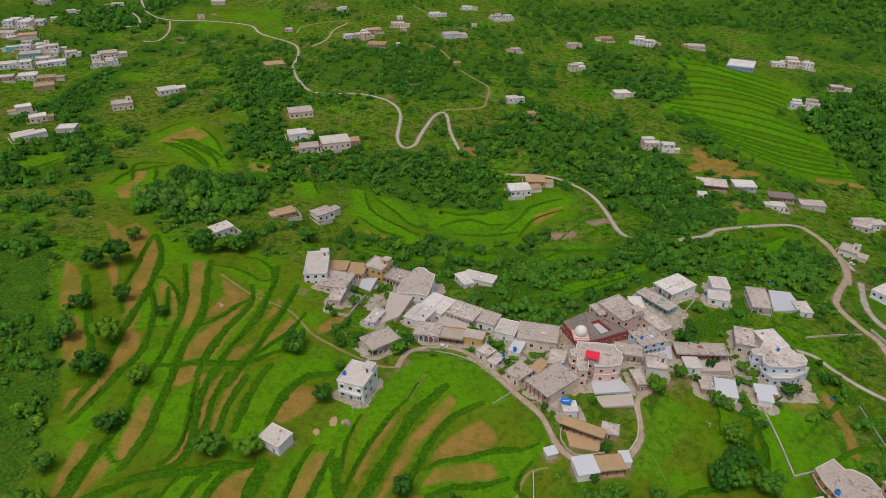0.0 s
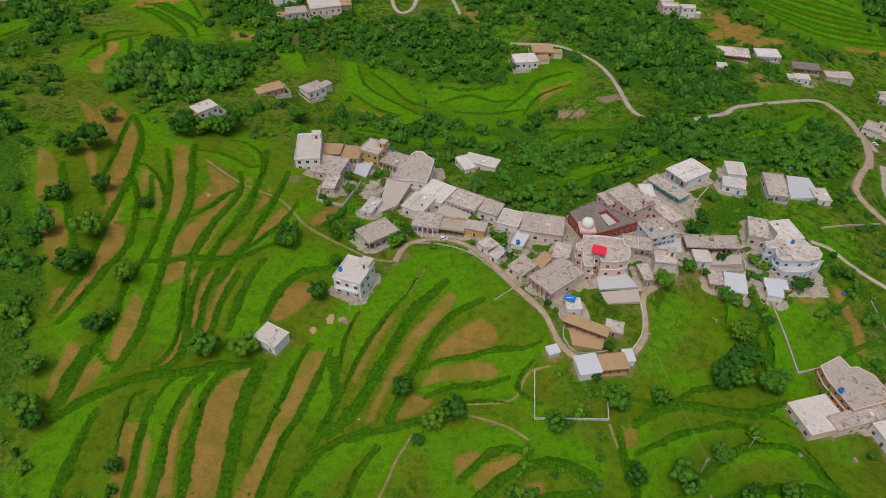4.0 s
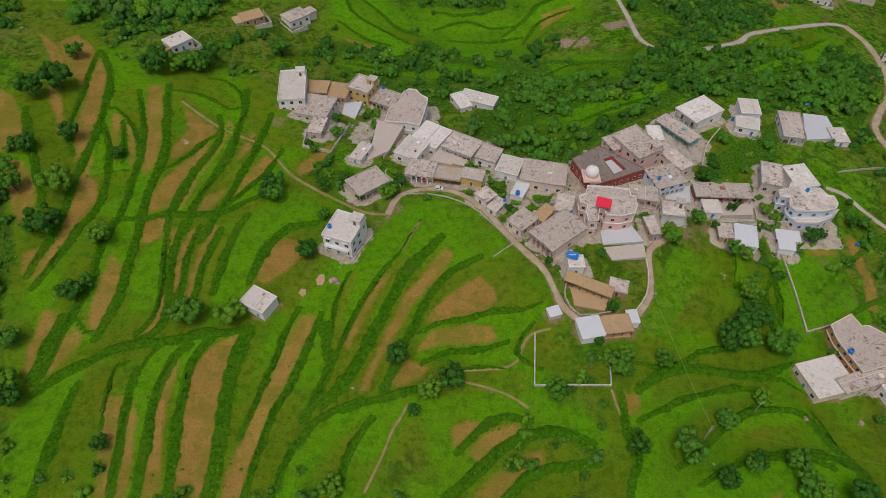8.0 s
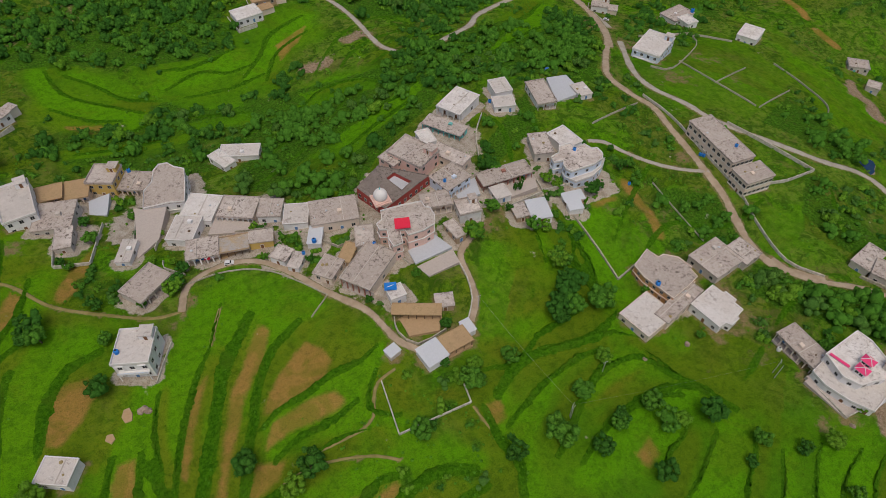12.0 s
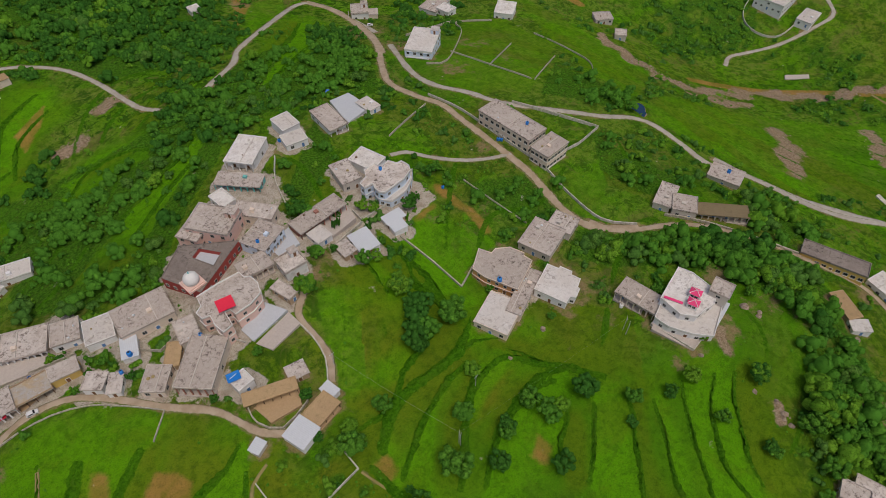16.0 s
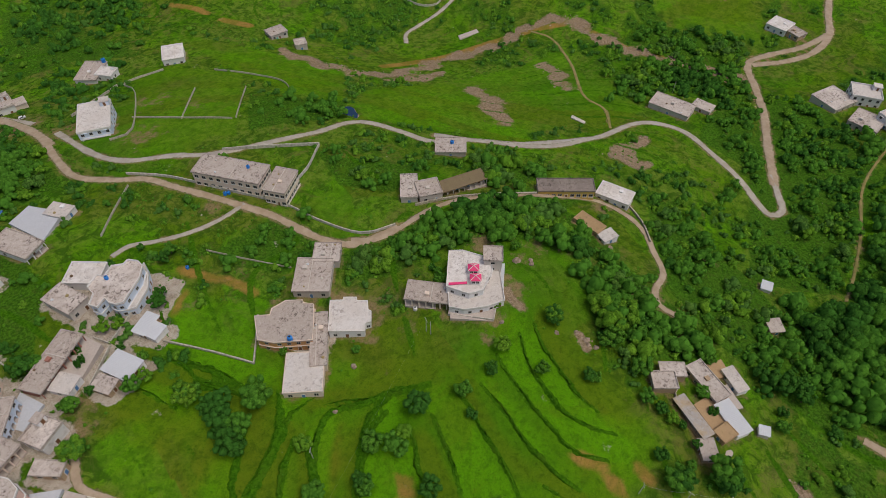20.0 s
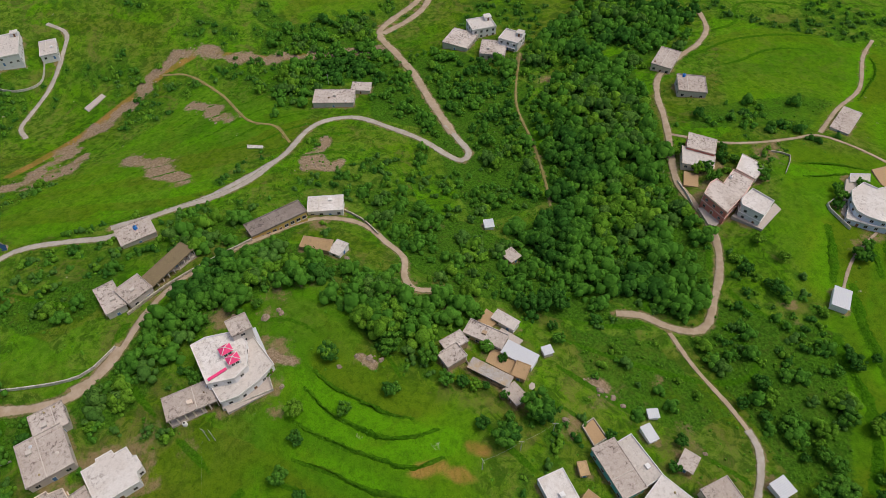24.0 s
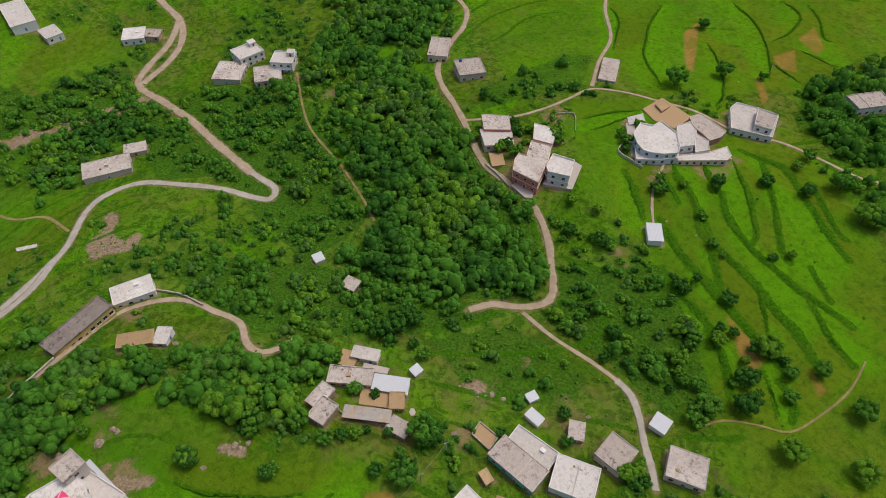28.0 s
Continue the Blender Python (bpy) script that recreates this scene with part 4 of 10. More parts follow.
TREES += [(110.7, 174.1, 4.3), (107.4, 162.6, 4.2), (102.8, 157.0, 4.5), (98.2, 152.4, 3.7), (109.4, 167.1, 3.5), (115.0, 152.9, 4.8), (122.9, 102.0, 5.2), (108.7, 106.2, 4.4), (113.7, 104.6, 3.3), (108.2, 114.1, 2.7), (131.0, 88.7, 3.4), (123.6, 84.8, 2.2), (140.5, 80.7, 2.7), (90.5, 126.2, 3.6), (96.5, 113.6, 3.2), (97.6, 93.4, 3.9), (105.0, 134.6, 2.2), (149.5, 78.0, 3.5), (143.2, 64.1, 2.7), (164.0, 61.8, 3.6), (144.3, 48.3, 2.7), (170.1, 38.8, 6.3), (159.3, 41.8, 4.5), (150.8, 31.2, 4.0), (114.2, 20.9, 4.8), (117.1, 5.1, 4.9)]
TREES += [(18.4, -96.8, 4.5), (30.6, -67.7, 4.6), (11.2, -75.1, 4.7), (57.7, -65.3, 5.2), (52.7, -84.0, 4.4), (48.0, -73.8, 4.7), (58.5, -59.0, 4.1), (51.8, -99.9, 5.0), (72.4, -111.6, 3.5), (144.0, -254.2, 5.5), (177.3, -298.1, 3.8), (158.9, -228.5, 6.6), (127.0, -265.6, 2.8), (73.3, -188.2, 4.0), (90.1, -182.6, 3.4), (122.0, -144.1, 3.6), (49.7, -188.7, 5.7), (44.7, -188.7, 5.1), (63.8, -202.0, 6.5), (160.8, -23.1, 4.3), (155.1, -26.3, 3.8), (160.6, -28.0, 3.5), (170.1, 34.6, 3.9), (165.4, 31.4, 3.5), (170.8, 30.4, 3.2), (178.4, 42.8, 3.6), (175.2, 40.3, 3.2), (121.3, 25.4, 2.7), (143.3, 46.8, 2.7), (164.1, 61.8, 4.2), (118.9, 7.0, 5.6), (64.9, -26.8, 3.8), (67.3, -92.9, 3.6), (87.7, -105.4, 3.3)]
TREES += [(-45.3, 270.9, 2.8), (-43.7, 259.1, 3.4), (-27.8, 268.1, 2.5), (-28.2, 257.3, 1.4), (-19.5, 252.8, 1.4), (-24.8, 238.0, 2.0), (-15.0, 228.6, 2.9), (-19.6, 220.2, 3.9), (13.3, 239.0, 2.0), (-17.6, 233.8, 1.6), (24.3, 223.6, 2.2), (27.5, 210.8, 1.9), (12.8, 220.6, 1.5), (-30.7, 217.7, 1.9), (-64.3, 220.7, 4.9), (-62.2, 214.2, 4.3), (-66.6, 216.0, 3.5), (-43.6, 206.4, 2.7), (-45.3, 223.1, 3.1), (117.3, 156.1, 3.0), (61.0, 122.3, 1.4), (-51.8, 245.8, 2.1), (-54.4, 249.4, 1.9)]
TREES += [(129.8, 212.7, 2.8), (132.7, 209.4, 2.4), (124.1, 203.7, 1.7), (144.7, 200.7, 3.5), (149.2, 202.4, 2.7), (118.9, 215.7, 1.9), (110.8, 191.7, 3.4), (122.8, 195.1, 2.1), (115.6, 190.4, 2.7), (106.9, 203.8, 1.9), (109.5, 227.2, 4.4), (112.1, 225.3, 3.3), (156.7, 225.7, 2.4), (168.0, 219.9, 1.9), (164.5, 208.9, 2.8), (169.1, 208.5, 2.8), (100.3, 207.2, 2.9), (86.6, 196.4, 4.3), (173.6, 138.8, 2.2), (178.4, 105.9, 2.1), (141.3, 127.7, 1.8), (180.3, 108.4, 1.7), (166.5, 82.1, 1.8), (135.4, 152.0, 1.8)]
TREES += [(120.7, -144.8, 3.1), (89.4, -182.3, 3.4), (104.2, -163.5, 2.4), (173.4, -141.5, 3.3), (183.9, -122.4, 3.4), (189.1, -139.9, 2.2), (197.9, -141.1, 2.5), (207.5, -122.2, 2.8), (154.8, -166.5, 2.5), (146.9, -158.0, 2.7), (143.9, -99.8, 2.4), (146.2, -114.2, 3.0), (137.5, -100.1, 3.6), (124.2, -104.7, 3.3), (147.3, 10.2, 3.1), (141.3, 7.1, 1.9), (147.6, -17.8, 2.3), (141.6, -16.3, 2.8), (114.3, 19.7, 4.3), (120.2, 16.0, 2.2), (135.1, 21.0, 2.6), (137.6, 24.6, 2.6), (140.0, 29.4, 3.0), (133.4, 17.9, 1.7), (165.8, 8.2, 2.0), (162.6, 5.7, 2.4), (102.3, -11.2, 2.1), (91.3, -31.8, 2.6), (127.8, 13.7, 2.0), (157.8, -18.7, 4.6), (161.3, -13.4, 4.2)]
TREES += [(193.8, -135.8, 2.9), (190, -125.1, 3.1), (191.6, -121, 3.2), (176.7, -144.9, 3.5), (152.2, -178.8, 3.1), (150.2, -163.2, 3.5), (124.8, -144.9, 1.9), (125.1, -151.3, 2.6), (105.5, -166.7, 3.5), (83.7, -203.2, 3), (82.5, -212.4, 3.4), (128.4, -103.3, 2)]
TREES += [(135, -116.7, 2.6), (115.6, -155.3, 2.2), (100.6, -144, 2.8), (89.9, -133.5, 2.8), (84.2, -131.1, 1.8), (86.2, -113.6, 2.2), (64.2, -99.6, 2.3), (55.2, -98.6, 3.4), (51.7, -102.7, 3.2), (45.6, -99.9, 2.1), (41.8, -96, 3.2), (56.1, -91.2, 2)]
TREES += [(51.5, -86.3, 2.9), (54.7, -80, 2), (46.7, -81.9, 1.8), (49.8, -74.4, 3.4), (63.7, -148.8, 2.2), (68.9, -142.7, 2.2), (34.7, -103.7, 3.6), (90.1, -106, 3.4), (88.8, -98.1, 2.3), (73.7, -87, 3.5), (67.9, -70, 2.8), (63.4, -71.4, 3)]
TREES += [(57.8, -63.4, 2.2), (74.1, -76.6, 3.5), (82.4, -71.6, 3), (90.8, -69.9, 3.5), (96.5, -71.1, 3.4), (93.7, -60.1, 2.3), (86.7, -63.9, 2.5), (81.2, -66.2, 2.1), (75.3, -65.7, 2.1), (70.1, -64.6, 1.9), (69, -98.3, 2.3), (38.6, -87.1, 2.9)]
TREES += [(59.3, 188.1, 1.9), (40.1, 184.5, 1.8)]
TREES += [(29.4, -71.2, 1.8), (62.9, -31, 3), (59.7, -29.1, 2.4), (85.1, -24, 2.4), (176, 101.6, 3.1), (174.2, 104.5, 2.7), (196.2, 78.4, 2.4), (204, 106, 2.7)]

CLEAR = []
# open fields and meadows, kept free of trees
CLEAR.append([(-182, 252), (-180, 316), (-125, 290), (-81, 291), (-55, 232), (-34, 218), (-19, 208), (-1, 220), (20, 208), (44, 163), (29, 134), (-14, 114), (-120, 111), (-132, 132), (-141, 174)])
CLEAR.append([(88, 193), (114, 190), (128, 160), (119, 140), (133, 129), (149, 118), (155, 90), (161, 70), (151, 60), (52, 107), (63, 150)])
CLEAR.append([(126, 192), (148, 191), (157, 166), (134, 160)])
CLEAR.append([(146, 177), (131, 161), (145, 135), (158, 114), (155, 84), (165, 70), (149, 55), (124, 23), (107, 37), (85, 148), (112, 181)])
CLEAR.append([(201, 86), (216, 59), (187, 46), (159, 49), (163, 77)])
CLEAR.append([(317, 307), (315, 243), (245, 214), (234, 271)])
CLEAR.append([(362, 313), (341, 189), (287, 178), (315, 243)])
CLEAR.append([(315, 174), (407, 64), (329, 37), (282, 89), (279, 164)])
CLEAR.append([(190, -177), (97, -232), (33, -168), (3, -74), (37, -44), (54, -65), (94, -114), (150, -124)])
CLEAR.append([(311, -238), (108, -412), (87, -345), (113, -273), (135, -238), (180, -211), (225, -171)])
CLEAR.append([(379, 45), (336, 19), (310, 41), (323, 64)])
CLEAR.append([(545, -29), (475, -69), (437, -63), (449, -17), (466, 9)])
CLEAR.append([(-231, 475), (-174, 477), (-153, 406), (-186, 401)])
CLEAR.append([(-66, 390), (-24, 374), (-9, 352), (-49, 338)])
CLEAR.append([(42, 411), (88, 421), (65, 366), (35, 356)])
CLEAR.append([(280, 754), (381, 727), (353, 491), (265, 478), (245, 605)])
CLEAR.append([(-327, 633), (-273, 636), (-314, 580)])
CLEAR.append([(-312, 423), (-254, 424), (-234, 384), (-284, 377)])
CLEAR.append([(-222, 367), (-189, 400), (-182, 347), (-203, 334)])
CLEAR.append([(-65, 393), (-23, 385), (-8, 350), (-44, 362)])
CLEAR.append([(61, 411), (89, 404), (50, 355), (34, 363)])
CLEAR.append([(128, 268), (151, 259), (127, 225), (107, 229)])
CLEAR.append([(229, 296), (312, 287), (244, 226), (216, 231)])
CLEAR.append([(208, 167), (225, 154), (194, 141), (191, 150)])
CLEAR.append([(-353, 904), (-217, 902), (-187, 763), (-303, 778)])
GLADES = []
# small fields and clearings in the woods
GLADES.append([(-62, 393), (-48, 392), (-27, 361), (-15, 356), (-16, 352), (-60, 363)])
GLADES.append([(-9, 373), (37, 372), (31, 339), (5, 348), (-8, 364)])
GLADES.append([(37, 362), (62, 393), (83, 407), (82, 394), (61, 370), (49, 339), (38, 343)])
GLADES.append([(59, 332), (90, 324), (89, 316), (61, 324)])
GLADES.append([(-45, 351), (-16, 352), (-13, 339), (-30, 339), (-43, 344)])
GLADES.append([(64, 283), (81, 292), (109, 302), (114, 297), (72, 270), (55, 257), (32, 267), (44, 274)])
GLADES.append([(-54, 329), (-7, 325), (2, 329), (2, 321), (-20, 320), (-52, 321)])
GLADES.append([(-211, 452), (-200, 479), (-180, 469), (-152, 411), (-164, 401), (-186, 425), (-203, 437)])
GLADES.append([(-214, 412), (-190, 415), (-175, 371), (-199, 351), (-214, 377)])
GLADES.append([(-203, 331), (-170, 333), (-154, 305), (-153, 280), (-172, 282)])
GLADES.append([(-140, 429), (-113, 416), (-114, 401), (-134, 409)])
GLADES.append([(-63, 391), (-38, 391), (-8, 368), (-14, 342), (-48, 344), (-60, 366)])
GLADES.append([(-214.1, 368.1), (-196.9, 393.3), (-179.5, 405), (-172.8, 375.3), (-188.9, 355.6), (-208.3, 348)])
GLADES.append([(-59.9, 389.3), (-37.9, 385.6), (-22.3, 361.4), (-42.6, 355), (-54.1, 367.5)])
GLADES.append([(-1.2, 388), (43.2, 385.3), (41.7, 365.7), (2.4, 367)])
GLADES.append([(59.4, 398.5), (83.7, 409.4), (86.3, 401.3), (52.6, 368.1), (41.5, 362.5)])
GLADES.append([(156.5, 313.2), (220.7, 361.9), (205.2, 331.2), (170.8, 316.3)])
GLADES.append([(-104.4, 396.4), (-86.8, 400.2), (-80.2, 380), (-96.2, 372)])
GLADES.append([(54.6, 325.2), (94.7, 318.1), (93, 310.3), (56.8, 317.1)])
GLADES.append([(78.6, 285.5), (112.4, 302.8), (104, 288.3), (76.6, 275.8)])
GLADES.append([(-219, 450.6), (-194.2, 485.8), (-161.3, 444.9), (-148.4, 405), (-167.6, 402.2)])
GLADES.append([(-186.5, 503.5), (-172.3, 533.7), (-149, 475.8), (-168.6, 486.1)])
GLADES.append([(-287.6, 403.7), (-271.9, 422.2), (-257.5, 408.3), (-269.8, 372.3)])
GLADES.append([(-136.5, 424.2), (-113.3, 423.1), (-107.6, 403.6), (-131.4, 403.4)])
GLADES.append([(-1.1, 337.5), (32.4, 332.5), (38, 321), (5.6, 326.9)])
GLADES.append([(217.1, 414.7), (245.6, 412.4), (229.5, 387.7), (193, 376.8)])
CLEAR += GLADES

PLOTS = []
# bare brown plots between the banks
PLOTS.append([(-210, 450), (-197, 482), (-190, 474), (-197, 458)])
PLOTS.append([(-193, 458), (-186, 474), (-180, 464)])
PLOTS.append([(-206, 395), (-199, 396), (-194, 380), (-199, 379)])
PLOTS.append([(-204, 366), (-198, 367), (-192, 352), (-197, 351)])
PLOTS.append([(-136, 417), (-124, 416), (-122, 407), (-131, 407)])
PLOTS.append([(100, 473), (109, 475), (102, 439), (95, 438)])
PLOTS.append([(-189.4, 316.5), (-180.2, 309.6), (-171.7, 297.5), (-163.9, 278.8), (-168.3, 282.9), (-179.5, 301.6)])
PLOTS.append([(-173.2, 317.9), (-163.7, 309.6), (-157.7, 299.9), (-156.8, 287.2), (-154.9, 275.5), (-161.6, 284), (-170.5, 297.7), (-177.8, 309.9)])
PLOTS.append([(-154.9, 297.8), (-148.7, 286.2), (-143.8, 270.6), (-141, 256), (-138.1, 240.9), (-138.1, 228.6), (-139, 225.2), (-143.3, 236.5), (-146.3, 249.1), (-149.6, 267.3), (-153.7, 285.3)])
PLOTS.append([(-128.3, 214.1), (-125.7, 207.1), (-126.6, 199.3), (-129, 191.9), (-130, 183.2), (-131.5, 173.8), (-133.6, 169.2), (-135.1, 171.3), (-133.7, 180.5), (-132.3, 190.3), (-132.8, 200.7), (-133.5, 212), (-134.5, 221), (-134.7, 230.8), (-132.6, 218.1)])
PLOTS.append([(-184.9, 267), (-178.7, 263.3), (-170.4, 251.8), (-161.7, 236), (-167.3, 226.9)])
PLOTS.append([(-165.4, 222.3), (-158.6, 222.9), (-151.8, 215.9), (-146.8, 206.2), (-144.9, 196.9), (-147.6, 191.5), (-154.2, 204.1)])
PLOTS.append([(-167, 273.6), (-160.3, 265.6), (-154.7, 253.8), (-149.5, 241.1), (-150.2, 239.2), (-156.8, 253.5), (-164, 265.1)])
PLOTS.append([(-135.8, 256.9), (-132, 255.5), (-129.6, 248), (-129.4, 240.5), (-125.7, 225.5), (-126.7, 225.3), (-131.3, 242)])
PLOTS.append([(-130.5, 255.8), (-124.2, 247), (-121.2, 238.3), (-118.8, 226.5), (-119.8, 226.4), (-124.8, 243.1)])
PLOTS.append([(-128.9, 280.6), (-123.4, 280.8), (-119.3, 268.8), (-114.4, 248.9), (-111.6, 234.6), (-111.3, 224.4), (-113.1, 220.9), (-115.4, 227.1), (-117.2, 240.8), (-122.6, 259.4)])
PLOTS.append([(-111.2, 270.7), (-105.7, 267.5), (-94.2, 255.2), (-93.3, 249.3), (-98.4, 242.5), (-102.9, 234.4), (-106.6, 232), (-106.3, 239.1), (-103.8, 251.1)])
PLOTS.append([(-94.6, 245.2), (-94.7, 235.9), (-97.5, 225.1), (-99.2, 215.2), (-100.1, 206.2), (-106.1, 202.6), (-107, 208.2), (-105.9, 217.3), (-102.9, 225.8), (-98.4, 233.4)])
PLOTS.append([(-90, 260.3), (-88, 258.7), (-88.8, 244.4), (-91.4, 231.2), (-94, 219.2), (-94.6, 212.9), (-96.2, 205.3), (-96.9, 209.6), (-94.3, 220.7), (-91.1, 234.8), (-89.6, 248.1)])
PLOTS.append([(-79.5, 254.3), (-77.5, 252.7), (-78.4, 242.7), (-80.6, 236.7), (-81.7, 234.7)])
PLOTS.append([(-82.2, 217.8), (-84, 211.4), (-85.9, 206.1), (-89.9, 205.6), (-88.3, 212.3)])
PLOTS.append([(-68.5, 244.6), (-66.8, 241.1), (-69.3, 229.7), (-74.2, 220.6), (-77.5, 215.3), (-76.9, 223.4), (-73.5, 234.3)])
PLOTS.append([(-98.4, 199.4), (-98.9, 193.4), (-102.5, 188.4), (-105.8, 188.6), (-106.8, 195.7), (-103.3, 199.3)])
PLOTS.append([(-94, 195.9), (-95, 189.2), (-94.2, 179.4), (-92.7, 170.2), (-91.4, 161.5), (-91.9, 156.2), (-95.3, 151.9), (-94, 156.1), (-93, 162.5), (-94.3, 172.4), (-96.5, 184), (-96.6, 194.2)])
PLOTS.append([(-88.3, 196.5), (-89.4, 189.8), (-89.6, 182.3), (-89, 175.1), (-88.8, 166.1), (-89.7, 163.8), (-91.1, 174.9), (-91.4, 184.5), (-90.2, 193.7)])
PLOTS.append([(-81.4, 198.7), (-82.4, 189.3), (-83.7, 181.6), (-84.1, 174.4), (-84.3, 166.4), (-85.3, 168.6), (-85.4, 177.8), (-84.8, 186.5), (-83.8, 195.7)])
PLOTS.append([(-113.1, 182.4), (-108.5, 175.7), (-107.9, 166.8), (-109.1, 158.1), (-110.9, 151.9), (-113.7, 155.8), (-114.3, 164.1), (-114.1, 172.9)])
PLOTS.append([(-137.1, 182.6), (-134, 175.8), (-135.7, 170.1), (-139.7, 173.1), (-140.8, 179.9)])
PLOTS.append([(-127.7, 159), (-123.1, 158.2), (-123.3, 153.2), (-124.2, 145.3), (-125.1, 137.8), (-127.2, 137.7), (-128.1, 147), (-128.1, 154.9)])
PLOTS.append([(-114, 150.7), (-114.5, 146.8), (-117.3, 141.9), (-120.2, 138.1), (-120.3, 143.6), (-118.7, 149.5), (-117.4, 153.5)])
PLOTS.append([(-64.3, 187.1), (-57.4, 194.3), (-51.3, 194.8), (-49.5, 188.3), (-54.4, 180.3), (-60.4, 175), (-63.5, 176)])
PLOTS.append([(-101.7, 130.8), (-95.7, 131), (-95.7, 124.9), (-94.9, 116.5), (-94, 108.5), (-93, 102.1), (-96, 102), (-97.5, 110), (-99.3, 118)])
PLOTS.append([(-93.3, 132), (-93.4, 128.4), (-91.2, 125), (-89.9, 116.6), (-89, 110.2), (-88.5, 102.1), (-90.7, 102.1), (-91.8, 110.1), (-92.4, 118.2), (-93.6, 124.9)])
PLOTS.append([(-85.1, 141.6), (-82.9, 143.7), (-83, 136.1), (-83.9, 128.8), (-82.7, 120.1), (-80.7, 110.3), (-79.6, 102.3), (-83.9, 102.2), (-85.1, 110.3), (-85.9, 120.1), (-86.3, 128.7), (-86.3, 135.9)])
PLOTS.append([(-70.4, 151.3), (-62.9, 154.8), (-65.6, 144.5), (-66.5, 134.8), (-66.5, 125.8), (-66.3, 115.5), (-66.3, 107.4), (-66.9, 102.4), (-76.2, 102.3), (-76.8, 110.4), (-77.8, 120.3), (-78.5, 130.8), (-77.9, 140.1), (-74.9, 147)])
PLOTS.append([(-42.5, 162.1), (-43.1, 155.6), (-45.5, 148.2), (-47.5, 142.1), (-49.2, 135.3), (-51.9, 129.7), (-53.7, 124.3), (-54.3, 117.4), (-55.7, 110.8), (-56.2, 102.5), (-61.4, 102.5), (-61.3, 110.7), (-59.2, 117.3), (-57.2, 125.1), (-55, 133.3), (-52.1, 143), (-49.8, 153.2), (-46.3, 162)])
PLOTS.append([(-17.4, 180.5), (-22, 171.9), (-25.4, 163.7), (-27.7, 156), (-30.2, 150.6), (-31.2, 152.7), (-28.9, 159.2), (-25.6, 167.1), (-21.2, 176.7)])
PLOTS.append([(-0.2, 176.7), (-4.2, 174.4), (-8.1, 169.6), (-10.9, 163.9), (-14.5, 156.1), (-18, 149.8), (-21.3, 141.6), (-22.8, 135.8), (-24.5, 135.8), (-23.1, 141.6), (-19.9, 149.7), (-16.5, 158.3), (-13.9, 165), (-11.1, 172), (-6.2, 178), (-1.1, 186.9), (3.1, 192.1), (5.1, 189.4)])
PLOTS.append([(15, 179), (10.9, 176.6), (4.8, 171.9), (-1.2, 166.1), (-4.1, 160.5), (4.6, 161.6), (16.3, 164.8), (20.5, 169.4), (18.8, 174.1)])
PLOTS.append([(10.3, 159.4), (17.9, 158.2), (19.6, 153.9), (10, 151.9), (0.6, 151.9), (-6.9, 149.8), (-3.1, 156.2)])
PLOTS.append([(-10.5, 145.7), (-3.1, 143.7), (-6.7, 139.7), (-13.9, 136.8), (-15.7, 137.7)])
PLOTS.append([(23.9, 124.4), (17.7, 122.9), (12.3, 119.4), (8.8, 116), (11.2, 113.4), (17.3, 116.8), (21.8, 120.3), (24.6, 122.9)])
PLOTS.append([(30.9, 116), (25.7, 115.1), (20.4, 111.7), (15.1, 107.6), (9.9, 102.5), (18.1, 102.5), (23.4, 107.6), (29.5, 110.9), (30.6, 113.4)])
PLOTS.append([(3.8, 122.9), (9.1, 125.6), (12.6, 124.7), (7.2, 119.4), (4.6, 116.8)])
PLOTS.append([(58.3, 134.4), (63.8, 134.6), (62.8, 128.9), (58.2, 128.8)])
PLOTS.append([(-42.9, 255.4), (-49.8, 234.4), (-56, 230), (-57.6, 233.3), (-51.3, 245.7)])
PLOTS.append([(101, 104.5), (100.2, 99.1), (95, 97.2), (94.1, 102.1)])
PLOTS.append([(118, 49.5), (116, 41.7), (113.4, 41.6), (114.1, 51.1), (116.3, 53.8)])
PLOTS.append([(113.7, 44.2), (111.6, 37.3), (106.5, 35.7), (107.5, 40.7)])
PLOTS.append([(182.9, -286.3), (182.2, -301.6), (168.5, -273.1), (158.5, -248.5), (163.6, -251.7), (173.4, -268.1)])
PLOTS.append([(131.6, -268.3), (127, -265.1), (116.7, -249.3), (116.5, -242.3)])
PLOTS.append([(131.9, -292.8), (125.8, -307.7), (115.9, -284.5), (124.7, -283.6)])
PLOTS.append([(68.9, -106), (59.1, -102), (51.1, -96.7), (51.7, -89.8), (59.6, -94.9)])
PLOTS.append([(38.3, -103.2), (30.6, -98.6), (30.8, -94.9)])
PLOTS.append([(128.8, -322.4), (127.4, -342.3), (113.8, -320), (114.6, -310.6)])
PLOTS.append([(-212, 447.9), (-205.1, 468.3), (-196.5, 480), (-189.9, 472.3), (-191.7, 452.7), (-201.6, 446.7)])
PLOTS.append([(-189.4, 458.2), (-182.7, 469.3), (-179, 464.1), (-183.8, 453.3)])
PLOTS.append([(-134.4, 415.7), (-115.3, 414.4), (-117.3, 405.8), (-130.6, 407.8)])
PLOTS.append([(-99.4, 409.1), (-79.1, 424.9), (-73.9, 414.4), (-91.6, 406.8)])
PLOTS.append([(-202.3, 364.1), (-196.1, 365.2), (-191.8, 351), (-197, 351.7)])
PLOTS.append([(61.2, 380.9), (80.8, 389.9), (73.8, 379.4), (59.7, 367.2)])
PLOTS.append([(-48.5, 346.3), (-35, 344.5), (-31.3, 339.1), (-41.2, 339)])
